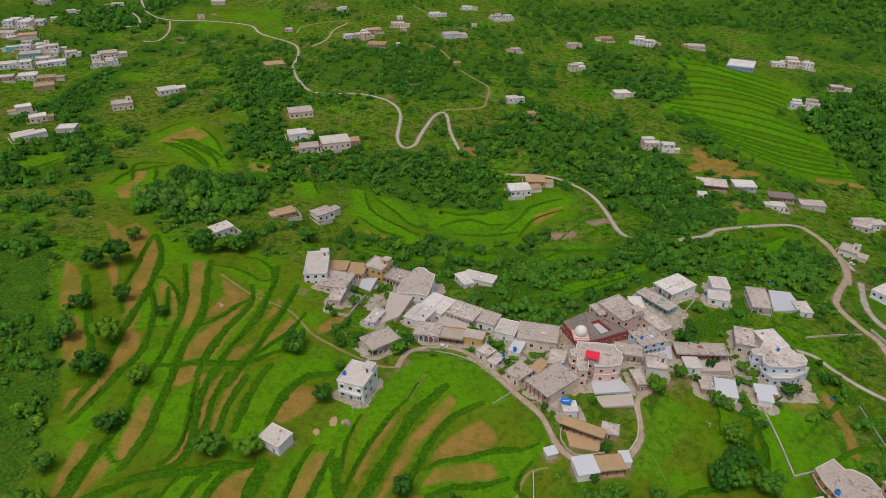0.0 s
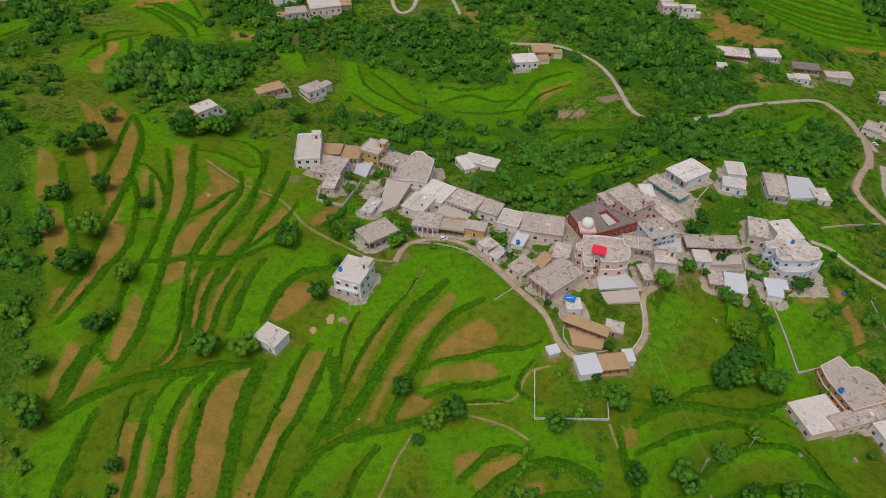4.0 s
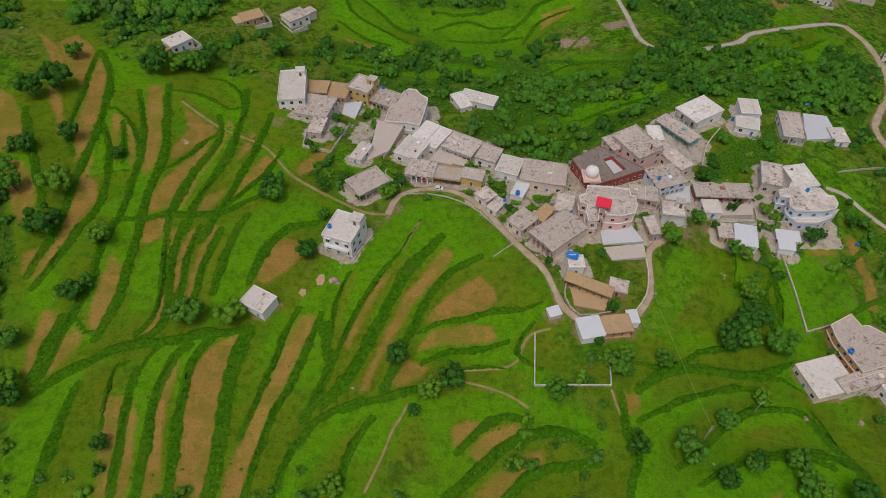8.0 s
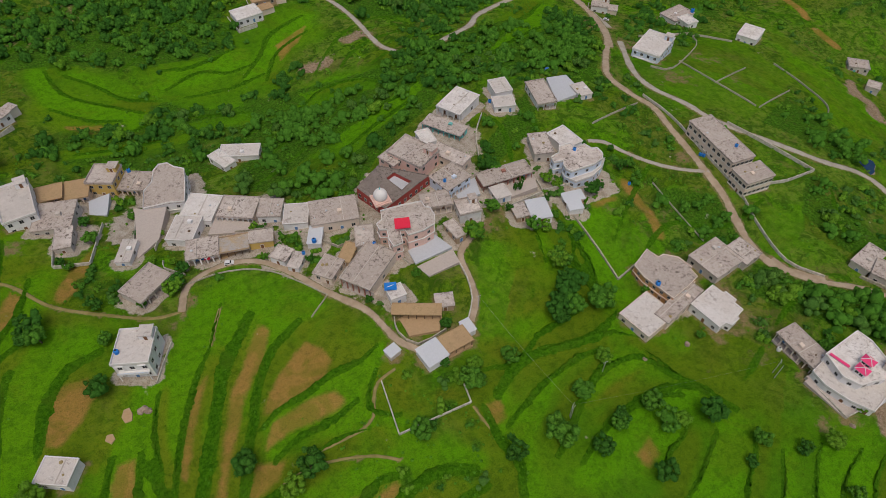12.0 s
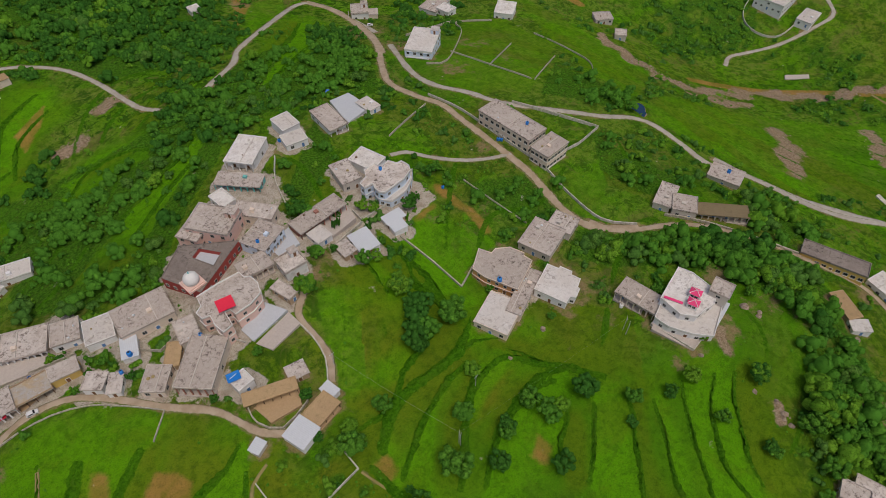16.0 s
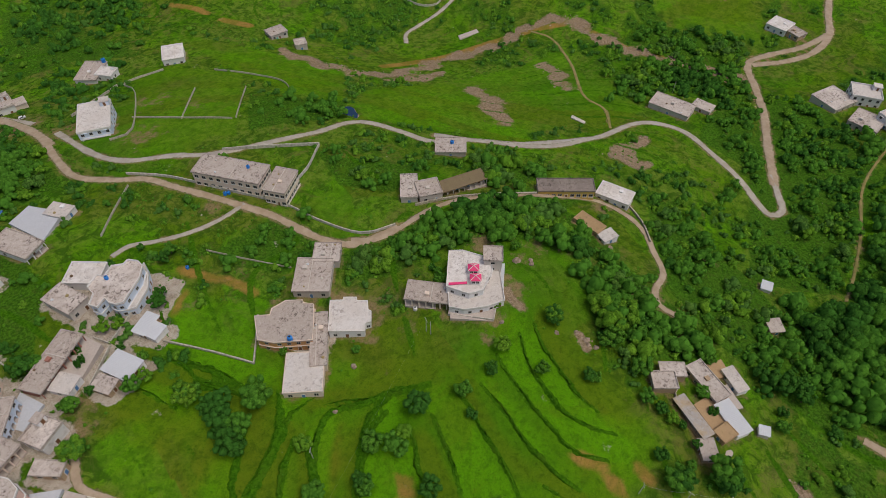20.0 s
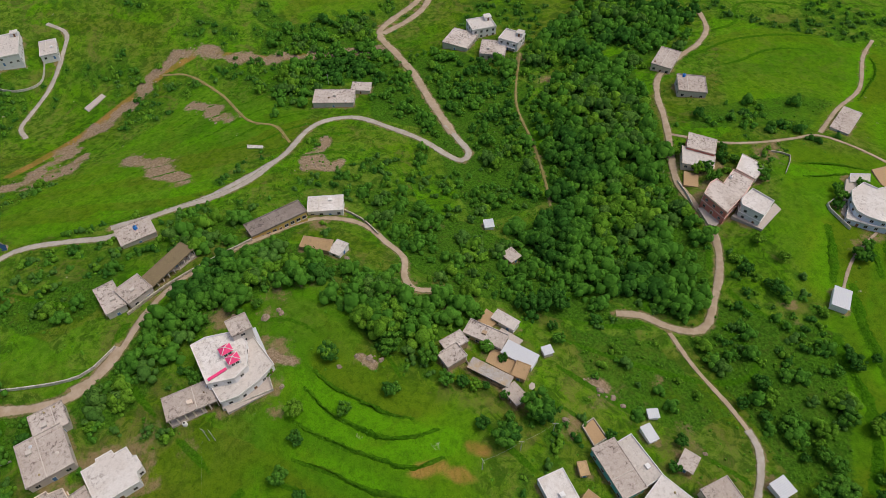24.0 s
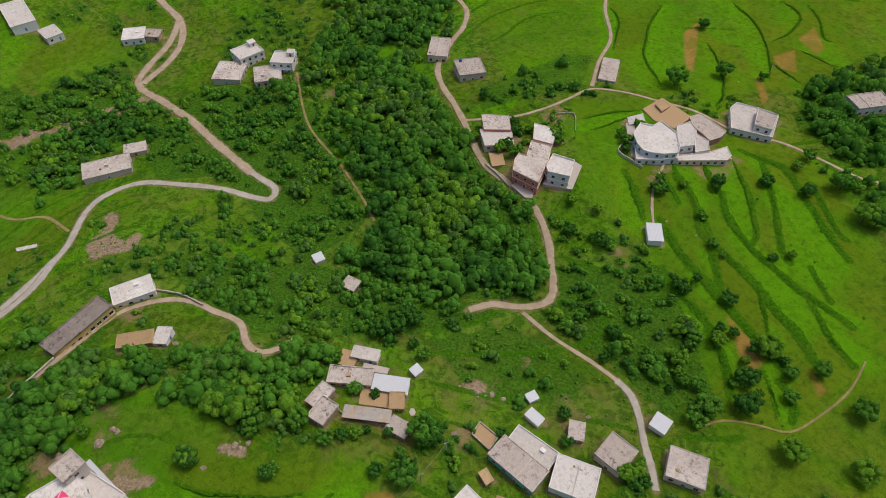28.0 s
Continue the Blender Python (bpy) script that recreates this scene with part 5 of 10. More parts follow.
PLOTS.append([(217.7, 520.5), (231.7, 538.3), (224.3, 511.1), (213.7, 500.6)])
PLOTS.append([(197.7, 473.2), (223.1, 500.6), (243.9, 519.6), (240.2, 509), (217.3, 483.8)])
PLOTS.append([(211.3, 466.8), (239.6, 494.3), (249.3, 507.8), (247.7, 500.8), (228.6, 476.8)])
PLOTS.append([(235.7, 483.6), (260.2, 498.6), (262, 485.3), (244, 480.9)])
PLOTS.append([(97.1, 456), (106.7, 474.5), (104, 447.4), (95, 436.2)])
PLOTS.append([(216.8, 424.1), (227.2, 423.4), (219.7, 411), (192.9, 386.1)])
PLOTS.append([(-94.7, 426), (-89.6, 443.5), (-72.5, 434), (-74.4, 418.1)])
PLOTS.append([(15.8, 482.9), (28.6, 477.2), (25.7, 458.7), (15.2, 460.5)])
DULL = []
# thin dry grass over earth
DULL.append([(93.7, 195.3), (103.9, 196.1), (106.3, 183.9), (101.5, 174.1), (91.8, 173.4), (86.5, 164.1), (76.6, 150.9), (64.1, 146.3), (70.9, 151.6), (79, 157.2), (85.4, 172.9), (88.6, 182.5)])
DULL.append([(93.9, 128.1), (109.5, 129.5), (111.5, 124.9), (101, 120.9), (90.4, 122.5)])
DULL.append([(-14.9, 117.7), (-6.4, 116), (-8, 107.7), (-12.8, 104.5), (-14.7, 111)])
DULL.append([(33.1, 156), (42.9, 158.2), (47.9, 152), (54.3, 144), (54.4, 139.1), (40.9, 141.8), (32.8, 143.7)])
DULL.append([(115.2, 130.1), (115.3, 124.5), (101.3, 122.2), (90.2, 122.3), (93, 127.5), (103.2, 130.9), (110.9, 131.5)])
DULL.append([(153, 133.3), (147.6, 121.4), (135, 114.4), (137.7, 125)])
DULL.append([(144.5, -141.2), (141.9, -148.5), (132.4, -138.9), (119.7, -124.6), (112.1, -111.6), (119.4, -112.2), (130.7, -121.9)])
DULL.append([(-83, 292.3), (-76.9, 286.6), (-75.7, 265.9), (-78, 258.8), (-81, 262.4), (-83.5, 277.6)])
LUSH = []
# vivid young crops
LUSH.append([(-111.2, 284.7), (-97.5, 289.3), (-89.9, 283), (-86.1, 270), (-94.5, 270.2), (-104.9, 279.1)])
LUSH.append([(-113.9, 267.8), (-110.6, 268.5), (-105.3, 256.9), (-106.8, 240.9)])
LUSH.append([(-135, 241.4), (-127.7, 225.2), (-126.7, 218.9), (-131, 215.3), (-133.6, 227.6)])
LUSH.append([(-104.6, 185.7), (-99.1, 190.1), (-94.8, 172.3), (-95.3, 159.1), (-104.9, 152.3), (-104.4, 167)])
LUSH.append([(-75, 230.5), (-77.3, 220.1), (-82.6, 214.6), (-83.4, 224.1), (-79.9, 233.2)])
LUSH.append([(-66.9, 215.2), (-48.6, 224), (-47.4, 214.2), (-59, 205.5), (-65.2, 204.8)])
LUSH.append([(-58.4, 201.2), (-63.6, 195.1), (-67.8, 184.3), (-71.4, 171.9), (-74.6, 178.8), (-71.1, 191.7), (-66.7, 201.8)])
LUSH.append([(-49.6, 166.3), (-51.6, 153.2), (-55.3, 140.9), (-59.8, 125.9), (-62.8, 133.1), (-61.2, 144.6), (-56.2, 159.3)])
LUSH.append([(-11.7, 197.8), (3.3, 206.5), (26.5, 196.9), (30, 188.7), (5, 181.6), (-1.2, 176.8)])
LUSH.append([(-12.2, 216.1), (5.7, 217.6), (16.4, 207.5), (5.3, 200.5), (-5.3, 192.2), (-17.4, 181.7), (-26.8, 169.4), (-31.3, 153.8), (-33.9, 162.4), (-27.6, 181.5), (-18.4, 203.6)])
LUSH.append([(36.1, 166.9), (31.1, 156), (22.8, 145.7), (4.3, 145.7), (-5, 145.7), (17.4, 149.8), (23.4, 153.9)])
LUSH.append([(-17.2, 176.8), (-20.5, 162.7), (-25.7, 153.9), (-31.8, 137.6), (-36.6, 131.8), (-29.3, 151.7)])
LUSH.append([(82.6, 189.4), (92.5, 195.2), (86.4, 177.6), (77.5, 155), (72.4, 159)])
LUSH.append([(134.1, 191.1), (151.3, 194.8), (152, 167.9), (131, 162.5)])
LUSH.append([(66.4, 129), (87.6, 139.3), (117.2, 140.6), (85.5, 131.5), (70.7, 123.7)])
LUSH.append([(-34.7, 130), (-24.3, 132), (-30.6, 122.9), (-39, 107.7), (-45.1, 104.5), (-40.4, 119.3)])
LUSH.append([(-6.6, 132.1), (13, 133.9), (21.7, 130.2), (7.4, 124.7), (-3.1, 122.9)])
LUSH.append([(139.7, 82.3), (129.1, 71.7), (116.4, 58.1), (108.9, 50.8), (105.3, 60.7), (120.6, 76.1), (133, 85.2)])
LUSH.append([(117.1, 97.3), (100.6, 87.2), (101.3, 73.8), (119.1, 84.9)])
LUSH.append([(154.7, 70.6), (137.3, 59.6), (124.6, 44.5), (127.6, 39.2), (138, 55.9), (155.4, 66.7)])
LUSH.append([(136.4, 132.7), (137.7, 125), (127.2, 122.2), (123.5, 130.8)])
LUSH.append([(125.4, -157.5), (97.7, -134.7), (72.2, -124.5), (62.6, -119.3), (85.6, -118.7), (104.1, -128)])
LUSH.append([(106.4, -168.4), (75.8, -144.7), (53.3, -135.9), (31.3, -122.9), (44.4, -116.5), (67.7, -129), (86.6, -142)])
LUSH.append([(101.7, -196.3), (69.5, -151.2), (40.8, -141.1), (46, -158.9), (74.5, -182.5)])
LUSH.append([(197.4, -243.2), (188.7, -290.1), (154.8, -235.7), (169.9, -210.3)])
LUSH.append([(159, -153), (160, -183.5), (140.3, -157.4), (147.1, -149.4)])
LUSH.append([(191, -328.3), (173.7, -345.6), (141.7, -300.2), (164.9, -285.8)])
LUSH.append([(67.6, -103.8), (40.3, -94.9), (29.3, -99.9), (52.2, -115.6), (62.6, -119.3)])
LUSH.append([(229.1, -201.1), (217.5, -222.4), (196.5, -197.7), (209, -179.8)])
LUSH.append([(-214.1, 368.1), (-196.9, 393.3), (-179.5, 405), (-172.8, 375.3), (-188.9, 355.6), (-208.3, 348)])
LUSH.append([(-59.9, 389.3), (-37.9, 385.6), (-22.3, 361.4), (-42.6, 355), (-54.1, 367.5)])
LUSH.append([(-1.2, 388), (43.2, 385.3), (41.7, 365.7), (2.4, 367)])
LUSH.append([(59.4, 398.5), (83.7, 409.4), (86.3, 401.3), (52.6, 368.1), (41.5, 362.5)])
LUSH.append([(156.5, 313.2), (220.7, 361.9), (205.2, 331.2), (170.8, 316.3)])
LUSH.append([(-104.4, 396.4), (-86.8, 400.2), (-80.2, 380), (-96.2, 372)])
LUSH.append([(54.6, 325.2), (94.7, 318.1), (93, 310.3), (56.8, 317.1)])
LUSH.append([(78.6, 285.5), (112.4, 302.8), (104, 288.3), (76.6, 275.8)])
LUSH.append([(-219, 450.6), (-194.2, 485.8), (-161.3, 444.9), (-148.4, 405), (-167.6, 402.2)])
LUSH.append([(-186.5, 503.5), (-172.3, 533.7), (-149, 475.8), (-168.6, 486.1)])
LUSH.append([(-287.6, 403.7), (-271.9, 422.2), (-257.5, 408.3), (-269.8, 372.3)])
LUSH.append([(-136.5, 424.2), (-113.3, 423.1), (-107.6, 403.6), (-131.4, 403.4)])
LUSH.append([(-1.1, 337.5), (32.4, 332.5), (38, 321), (5.6, 326.9)])
LUSH.append([(217.1, 414.7), (245.6, 412.4), (229.5, 387.7), (193, 376.8)])

# trodden earth: x, y, radius, strength
WORN = [
    (-176.1, 954.1, 16, 0.9), (-125.9, 855.7, 10, 0.8), (-151.1, 737.6, 9, 0.8), (-31.3, 608.6, 7, 0.9), (-46.4, 555.1, 7, 0.9), (-137.6, 582.9, 8, 0.8), (-230.9, 780.5, 8, 0.7), (-247.4, 936.6, 14, 0.7), (-296.6, 738.6, 8, 0.9), (-263.1, 747.8, 7, 0.9), (-219.9, 570.0, 12, 0.7), (-223.2, 531.2, 7, 0.8), (-89.3, 415.9, 12, 0.8), (-131.2, 410.5, 7, 0.8), (53.5, 572.1, 6, 0.8), (78.4, 550.1, 7, 0.8), (26.9, 473.9, 9, 0.7),(-17.0, 214.9, 6, 0.8), (59.9, 160.4, 9, 0.9), (48.6, 167.5, 6, 0.9), (56.6, 171.2, 7, 0.8), (94.0, 199.6, 6, 0.9), (103.7, 205.6, 8, 0.8), (88.4, 207.8, 7, 0.9), (47.3, 178.9, 6, 0.7)]
WORN += [(131.9, 263.7, 8, 0.9), (148.9, 190.7, 6, 0.6), (165.9, 184.1, 8, 0.5), (196.5, 203.4, 6, 0.9), (-24.0, 207.4, 6, 0.6), (-70.6, 265.8, 6, 0.8)]
WORN += [(201.0, 72.6, 9, 0.7), (199.7, 59.0, 8, 0.6), (197.0, 92.3, 8, 0.9), (153.6, 113.6, 5, 0.7), (153.0, 82.2, 6, 0.7), (165.0, 121.5, 6, 0.6), (173.2, 77.5, 8, 0.9)]
WORN += [(240.3, 302.3, 12, 0.9), (239.4, 259.9, 14, 0.75), (274.0, 274.4, 12, 0.7), (272.2, 247.6, 9, 0.7), (245.1, 334.1, 14, 0.9), (136.2, 114.7, 6, 0.4), (233.9, 47.4, 8, 0.7)]
WORN += [(112.5, -19.5, 9, 0.8), (108.3, -2.7, 8, 0.8), (114.1, -40.8, 4, 0.7), (155.8, 0.1, 10, 0.9), (140.6, 8.8, 8, 0.9), (170.4, 11.0, 9, 0.7), (185.4, 26.2, 9, 0.9), (91.7, -36.6, 9, 0.5), (202.2, -124.0, 8, 0.9), (187.2, -160.5, 12, 0.8), (165.7, -109.4, 5, 0.9)]
WORN += [(151.1, -200.4, 9, 0.9), (127.5, -150.2, 5, 0.8), (331.9, -111.5, 7, 0.8), (302.4, -110.3, 12, 0.7), (330.4, -24.0, 8, 0.4), (221.6, -3.7, 4, 0.7), (235.9, 44.8, 8, 0.8), (190.4, 74.1, 8, 0.6), (111.4, -102.0, 4, 0.8), (117.8, -105.6, 4, 0.8), (244.4, -80.1, 10, 0.4)]
WORN += [(-29.0, 592.6, 14, 0.8), (25.4, 857.6, 25, 0.7), (-175.7, 928.4, 40, 0.8), (-126.1, 795.3, 25, 0.7), (40.1, 594.1, 14, 0.7), (78.4, 550.1, 12, 0.8), (92.5, 491.3, 8, 0.8), (24.7, 475.3, 12, 0.6), (-245.4, 737.5, 22, 0.6), (-89.3, 415.9, 12, 0.9), (216.2, 417.0, 10, 0.9), (261.8, 430.2, 12, 0.8), (-59.1, 430.3, 18, 0.5), (-302.3, 755.4, 16, 0.7), (-428.6, 668.7, 40, 0.7)]
WORN += [(-58.2, 421.7, 16, 0.55), (-35, 436.4, 18, 0.5), (-89.4, 417.5, 12, 0.8), (215.9, 416.5, 10, 0.9), (78.2, 549.3, 9, 0.8), (93, 494.6, 8, 0.8), (-31.5, 590.5, 12, 0.8), (255.9, 427.6, 9, 0.8), (-297.1, 741, 14, 0.6), (-106.8, 750.2, 14, 0.6), (34.3, 487.9, 10, 0.6), (228.8, 488.5, 8, 0.6)]
# yellowing fields: x, y, radius
RIPE = [(-60, 720, 160), (60, 560, 90), (-250, 640, 90), (-70, 150, 80), (-110, 235, 75), (0, 140, 70), (80, 160, 30), (-190, 330, 50), (130, -300, 60)]
# village lanes and yards, paved or trodden hard
YARDS = [(-26.4, 263.1, 14), (-39.2, 284.8, 9), (-6.2, 253.0, 12), (8.2, 246.6, 12), (35.2, 227.8, 8), (50.0, 206.2, 10), (72.1, 236.7, 14), (84.3, 219.5, 14), (97.8, 221.0, 14), (113.3, 215.6, 12), (131.1, 213.2, 12), (104.6, 250.1, 14), (84.8, 242.4, 12), (18.3, 250.6, 9), (-46.5, 263.9, 8), (134.6, 205.3, 9), (144.0, 143.2, 9), (171.6, 266.9, 9), (40.5, 230.0, 9)]
# bare rock: half width, line
ROCKY = [
    (7.0, [(339.7, 114.0), (326.3, 103.7), (300.9, 95.3)]), (6.0, [(342.7, 159.2), (362.1, 139.4)]), (4.0, [(307.1, 21.6), (287.4, 28.9)]), (4.0, [(282.8, 39.7), (282.8, 22.3)]), (6.0, [(355.5, 61.6), (382.2, 74.3)]),
    (6.0, [(353.8, 234.1), (343.0, 184.4), (358.2, 162.1), (391.8, 139.4), (414.8, 111.3), (441.3, 88.4), (447.3, 64.7), (421.4, 39.2), (407.6, 14.5), (397.5, -21.0), (388.2, -44.7)]),
    (5.0, [(70.5, 353.5), (81.7, 348.7)]), (5.0, [(97.1, 366.5), (105.8, 364.7)]), (3.0, [(123.1, -17.0), (116.7, -18.5)]), (3.0, [(173.1, 78.6), (166.9, 76.9)]), (4.0, [(302.4, 25.0), (284.0, 34.9), (283.9, 24.8)]), (3.0, [(156.7, 47.9), (158.8, 52.5)]),
]


# ---- building blocks ----
class Shape:
    """Collects vertices and faces for one mesh."""

    def __init__(self):
        self.v, self.f = [], []

    def face(self, pts):
        n = len(self.v)
        self.v += [tuple(p) for p in pts]
        self.f.append(tuple(range(n, n + len(pts))))

    def box(self, x0, y0, z0, x1, y1, z1):
        n = len(self.v)
        self.v += [(x0, y0, z0), (x1, y0, z0), (x1, y1, z0), (x0, y1, z0), (x0, y0, z1), (x1, y0, z1), (x1, y1, z1), (x0, y1, z1)]
        self.f += [(n, n + 3, n + 2, n + 1), (n + 4, n + 5, n + 6, n + 7), (n, n + 1, n + 5, n + 4), (n + 1, n + 2, n + 6, n + 5), (n + 2, n + 3, n + 7, n + 6), (n + 3, n, n + 4, n + 7)]
        return self

    def tube(self, a, b, r0, r1, sides=8, cap=True):
        a, b = Vector(a), Vector(b)
        q = (b - a).to_track_quat("Z", "Y")
        n = len(self.v)
        for p, r in ((a, r0), (b, r1)):
            for i in range(sides):
                w = 2 * math.pi * i / sides
                self.v.append(tuple(p + q @ Vector((r * math.cos(w), r * math.sin(w), 0))))
        for i in range(sides):
            j = (i + 1) % sides
            self.f.append((n + i, n + j, n + sides + j, n + sides + i))
        if cap:
            self.f.append(tuple(n + sides + i for i in range(sides)))
            self.f.append(tuple(n + i for i in reversed(range(sides))))
        return self

    def rings(self, rings, sides=12):
        """A turned form: (radius, height) from bottom to top."""
        n = len(self.v)
        for r, z in rings:
            for i in range(sides):
                w = 2 * math.pi * i / sides
                self.v.append((r * math.cos(w), r * math.sin(w), z))
        for k in range(len(rings) - 1):
            for i in range(sides):
                j = (i + 1) % sides
                self.f.append((n + k * sides + i, n + k * sides + j, n + (k + 1) * sides + j, n + (k + 1) * sides + i))
        self.f.append(tuple(n + (len(rings) - 1) * sides + i for i in range(sides)))
        return self

    def mesh(self, name, material):
        me = bpy.data.meshes.new(name)
        me.from_pydata(self.v, [], self.f)
        me.materials.append(MATS[material])
        return me


def part(name, shape, material, parent, label="", at=None):
    """Links a shape (or a ready mesh) as one mesh under a thing or a part."""
    me = shape if isinstance(shape, bpy.types.Mesh) else shape.mesh(name, material)
    ob = new(name, me)
    ob.parent = parent
    if at is not None:
        ob.matrix_basis = at
    if label:
        ob["label"] = label
    return ob


def thing(name, m, label, category, group="", kind=""):
    ob = new(name)
    ob.matrix_basis = m
    return tagged(ob, label, category, group, kind)


def big_mesh(name, co, quads, material, smooth=False):
    """A mesh from arrays: corner places and four corners a face."""
    me = bpy.data.meshes.new(name)
    me.vertices.add(len(co))
    me.vertices.foreach_set("co", np.asarray(co, np.float32).ravel())
    nq = len(quads)
    me.loops.add(nq * 4)
    me.loops.foreach_set("vertex_index", np.asarray(quads, np.int32).ravel())
    me.polygons.add(nq)
    me.polygons.foreach_set("loop_start", np.arange(nq, dtype=np.int32) * 4)
    me.polygons.foreach_set("loop_total", np.full(nq, 4, np.int32))
    if smooth:
        me.polygons.foreach_set("use_smooth", np.ones(nq, bool))
    me.update(calc_edges=True)
    me.materials.append(MATS[material])
    return me


# ---- ground ----
rng = np.random.default_rng(7)


def spread(lo, hi, step, outer, before, after):
    """Even steps between lo and hi, slowly growing steps beside them, fast growing ones out to the horizon."""
    mid = np.arange(lo, hi + step, step)

    def beyond(reach):
        grow, out, d = step, [], 0.0
        while d < outer:
            grow *= 1.022 if d < reach else 1.1
            d += grow
            out.append(d)
        return np.array(out)

    return np.concatenate([(lo - beyond(before))[::-1], mid, mid[-1] + beyond(after)])


def make_ground():
    xs, ys = spread(-190, 320, 1.3, 3600, 280, 180), spread(-230, 380, 1.3, 3600, 120, 520)
    X, Y = np.meshgrid(xs, ys)
    shape = X.shape
    soil = np.full(shape, -6.0)
    bank, worn, wood, rocky = (np.zeros(shape) for _ in range(4))

    def near(pts, margin):
        a = np.array(pts)
        i0, i1 = np.searchsorted(xs, [a[:, 0].min() - margin, a[:, 0].max() + margin])
        j0, j1 = np.searchsorted(ys, [a[:, 1].min() - margin, a[:, 1].max() + margin])
        return slice(j0, j1), slice(i0, i1)

    for width, pts in SOIL:
        s = near(pts, width + 8)
        soil[s] = np.maximum(soil[s], width * 0.6 - line_distance(X[s], Y[s], rounded(pts)))
    for poly in PLOTS:
        s = near(poly, 10)
        d = line_distance(X[s], Y[s], poly + poly[:1])
        soil[s] = np.maximum(soil[s], np.where(inside(X[s], Y[s], poly), d, -d) + 0.8)
    drawn = np.zeros(shape)
    step = np.zeros(shape)
    for half, pts in BANKS:
        s = near(pts, 26)
        d = line_distance(X[s], Y[s], rounded(pts))
        bank[s] = np.maximum(bank[s], np.exp(-(d / (half * 0.85)) ** 2))
        drawn[s] = np.maximum(drawn[s], np.exp(-(d / 13.0) ** 4))
        side_of, dist = side_distance(X[s], Y[s], rounded(pts, 8.0))
        step[s] += rng.uniform(0.25, 0.7) * rng.choice((-1, 1)) * side_of * np.exp(-(dist / 12.0) ** 2)
    # older terraces follow the contours of the open slopes
    wave = 1.1 * np.sin(X * 0.031 + 1.7 * np.sin(Y * 0.017)) + 0.9 * np.sin(Y * 0.043 + 1.3 * np.sin(X * 0.023)) + 0.4 * np.sin((X - Y) * 0.09)
    level = land(X, Y) + wave
    gy, gx = np.gradient(level, ys, xs)
    rise = 2.3
    f = level / rise
    away = np.abs(f - np.round(f)) * rise / np.maximum(np.hypot(gx, gy), 0.03)
    plot = np.floor(f + 0.5)
    steep = np.hypot(gx, gy)
    patchy = np.sin(X * 0.013 + 1.1) + np.sin(Y * 0.017 + 0.4) + np.sin((X + Y) * 0.021)
    old = np.exp(-(away / 1.5) ** 2) * (1 - drawn) * np.clip(patchy + 0.9, 0, 1) * np.clip(1.6 - steep * 4.5, 0, 1)
    far_out = np.exp(-(np.maximum(np.hypot(X - 90, Y - 250) - 650, 0) / 250) ** 2)
    coarse = np.maximum(*np.meshgrid(np.gradient(xs), np.gradient(ys)))
    bank = np.maximum(bank, 0.85 * old * far_out * np.clip((5.5 - coarse) / 3, 0, 1))
    tone = np.sin(plot * 12.9898 + np.floor((X * 0.6 + Y * 0.8) / 70) * 4.1) * 43758.5
    tone = (tone - np.floor(tone) - 0.45) * (1 - drawn) * 1.3 + step
    for poly in LUSH:
        s = near(poly, 6)
        d = line_distance(X[s], Y[s], poly + poly[:1])
        tone[s] -= 0.75 / (1 + np.exp(-np.where(inside(X[s], Y[s], poly), d, -d) / 1.2))
    for density, size, poly in WOODS:
        s = near(poly, 2)
        wood[s] = np.maximum(wood[s], inside(X[s], Y[s], poly) * min(1, 0.55 + density * 0.2))
    for poly in GLADES:
        s = near(poly, 2)
        wood[s] = np.where(inside(X[s], Y[s], poly), 0, wood[s])
    # undergrowth round the scattered trees
    seen = np.zeros(shape)
    np.add.at(seen, (np.clip(np.searchsorted(ys, UNDER[:, 1]), 2, shape[0] - 3), np.clip(np.searchsorted(xs, UNDER[:, 0]), 2, shape[1] - 3)), 1.0)
    for _ in range(3):
        seen[1:-1, 1:-1] = (seen[:-2, 1:-1] + seen[2:, 1:-1] + seen[1:-1, :-2] + seen[1:-1, 2:] + 2 * seen[1:-1, 1:-1]) / 6
    wood = np.maximum(wood, np.clip(seen * 9, 0, 0.9))
    for x, y, r, a in WORN:
        s = near([(x - r, y - r), (x + r, y + r)], r)
        worn[s] = np.maximum(worn[s], a * np.exp(-((X[s] - x) ** 2 + (Y[s] - y) ** 2) / (r * r)))
    for width, pts in ROCKY:
        s = near(pts, width * 3)
        rocky[s] = np.maximum(rocky[s], np.exp(-(line_distance(X[s] + 2.5 * np.sin(Y[s] * 0.31), Y[s] + 2.5 * np.sin(X[s] * 0.27 + 1), rounded(pts)) / width) ** 2) * (1.05 + 0.3 * np.sin(X[s] * 0.21 + 2) * np.sin(Y[s] * 0.17)))
    worn = np.maximum(worn, 0.75 * np.clip(rocky * 1.6, 0, 1))
    rough = np.ones(shape)
    for poly in CLEAR:
        s = near(poly, 2)
        rough[s] = np.where(inside(X[s], Y[s], poly), 0.4, rough[s])
    rough *= (1 - drawn) * (1 + 0.35 / (1 + np.exp(-(Y - 320) / 30)))
    # the western terraces are drier than the meadow
    ripe = 0.75 / (1 + np.exp((X + 0.35 * (Y - 150) - 5) / 18))
    for x, y, r in RIPE:
        ripe = np.maximum(ripe, np.exp(-(((X - x) ** 2 + (Y - y) ** 2) / (r * r)) ** 2))
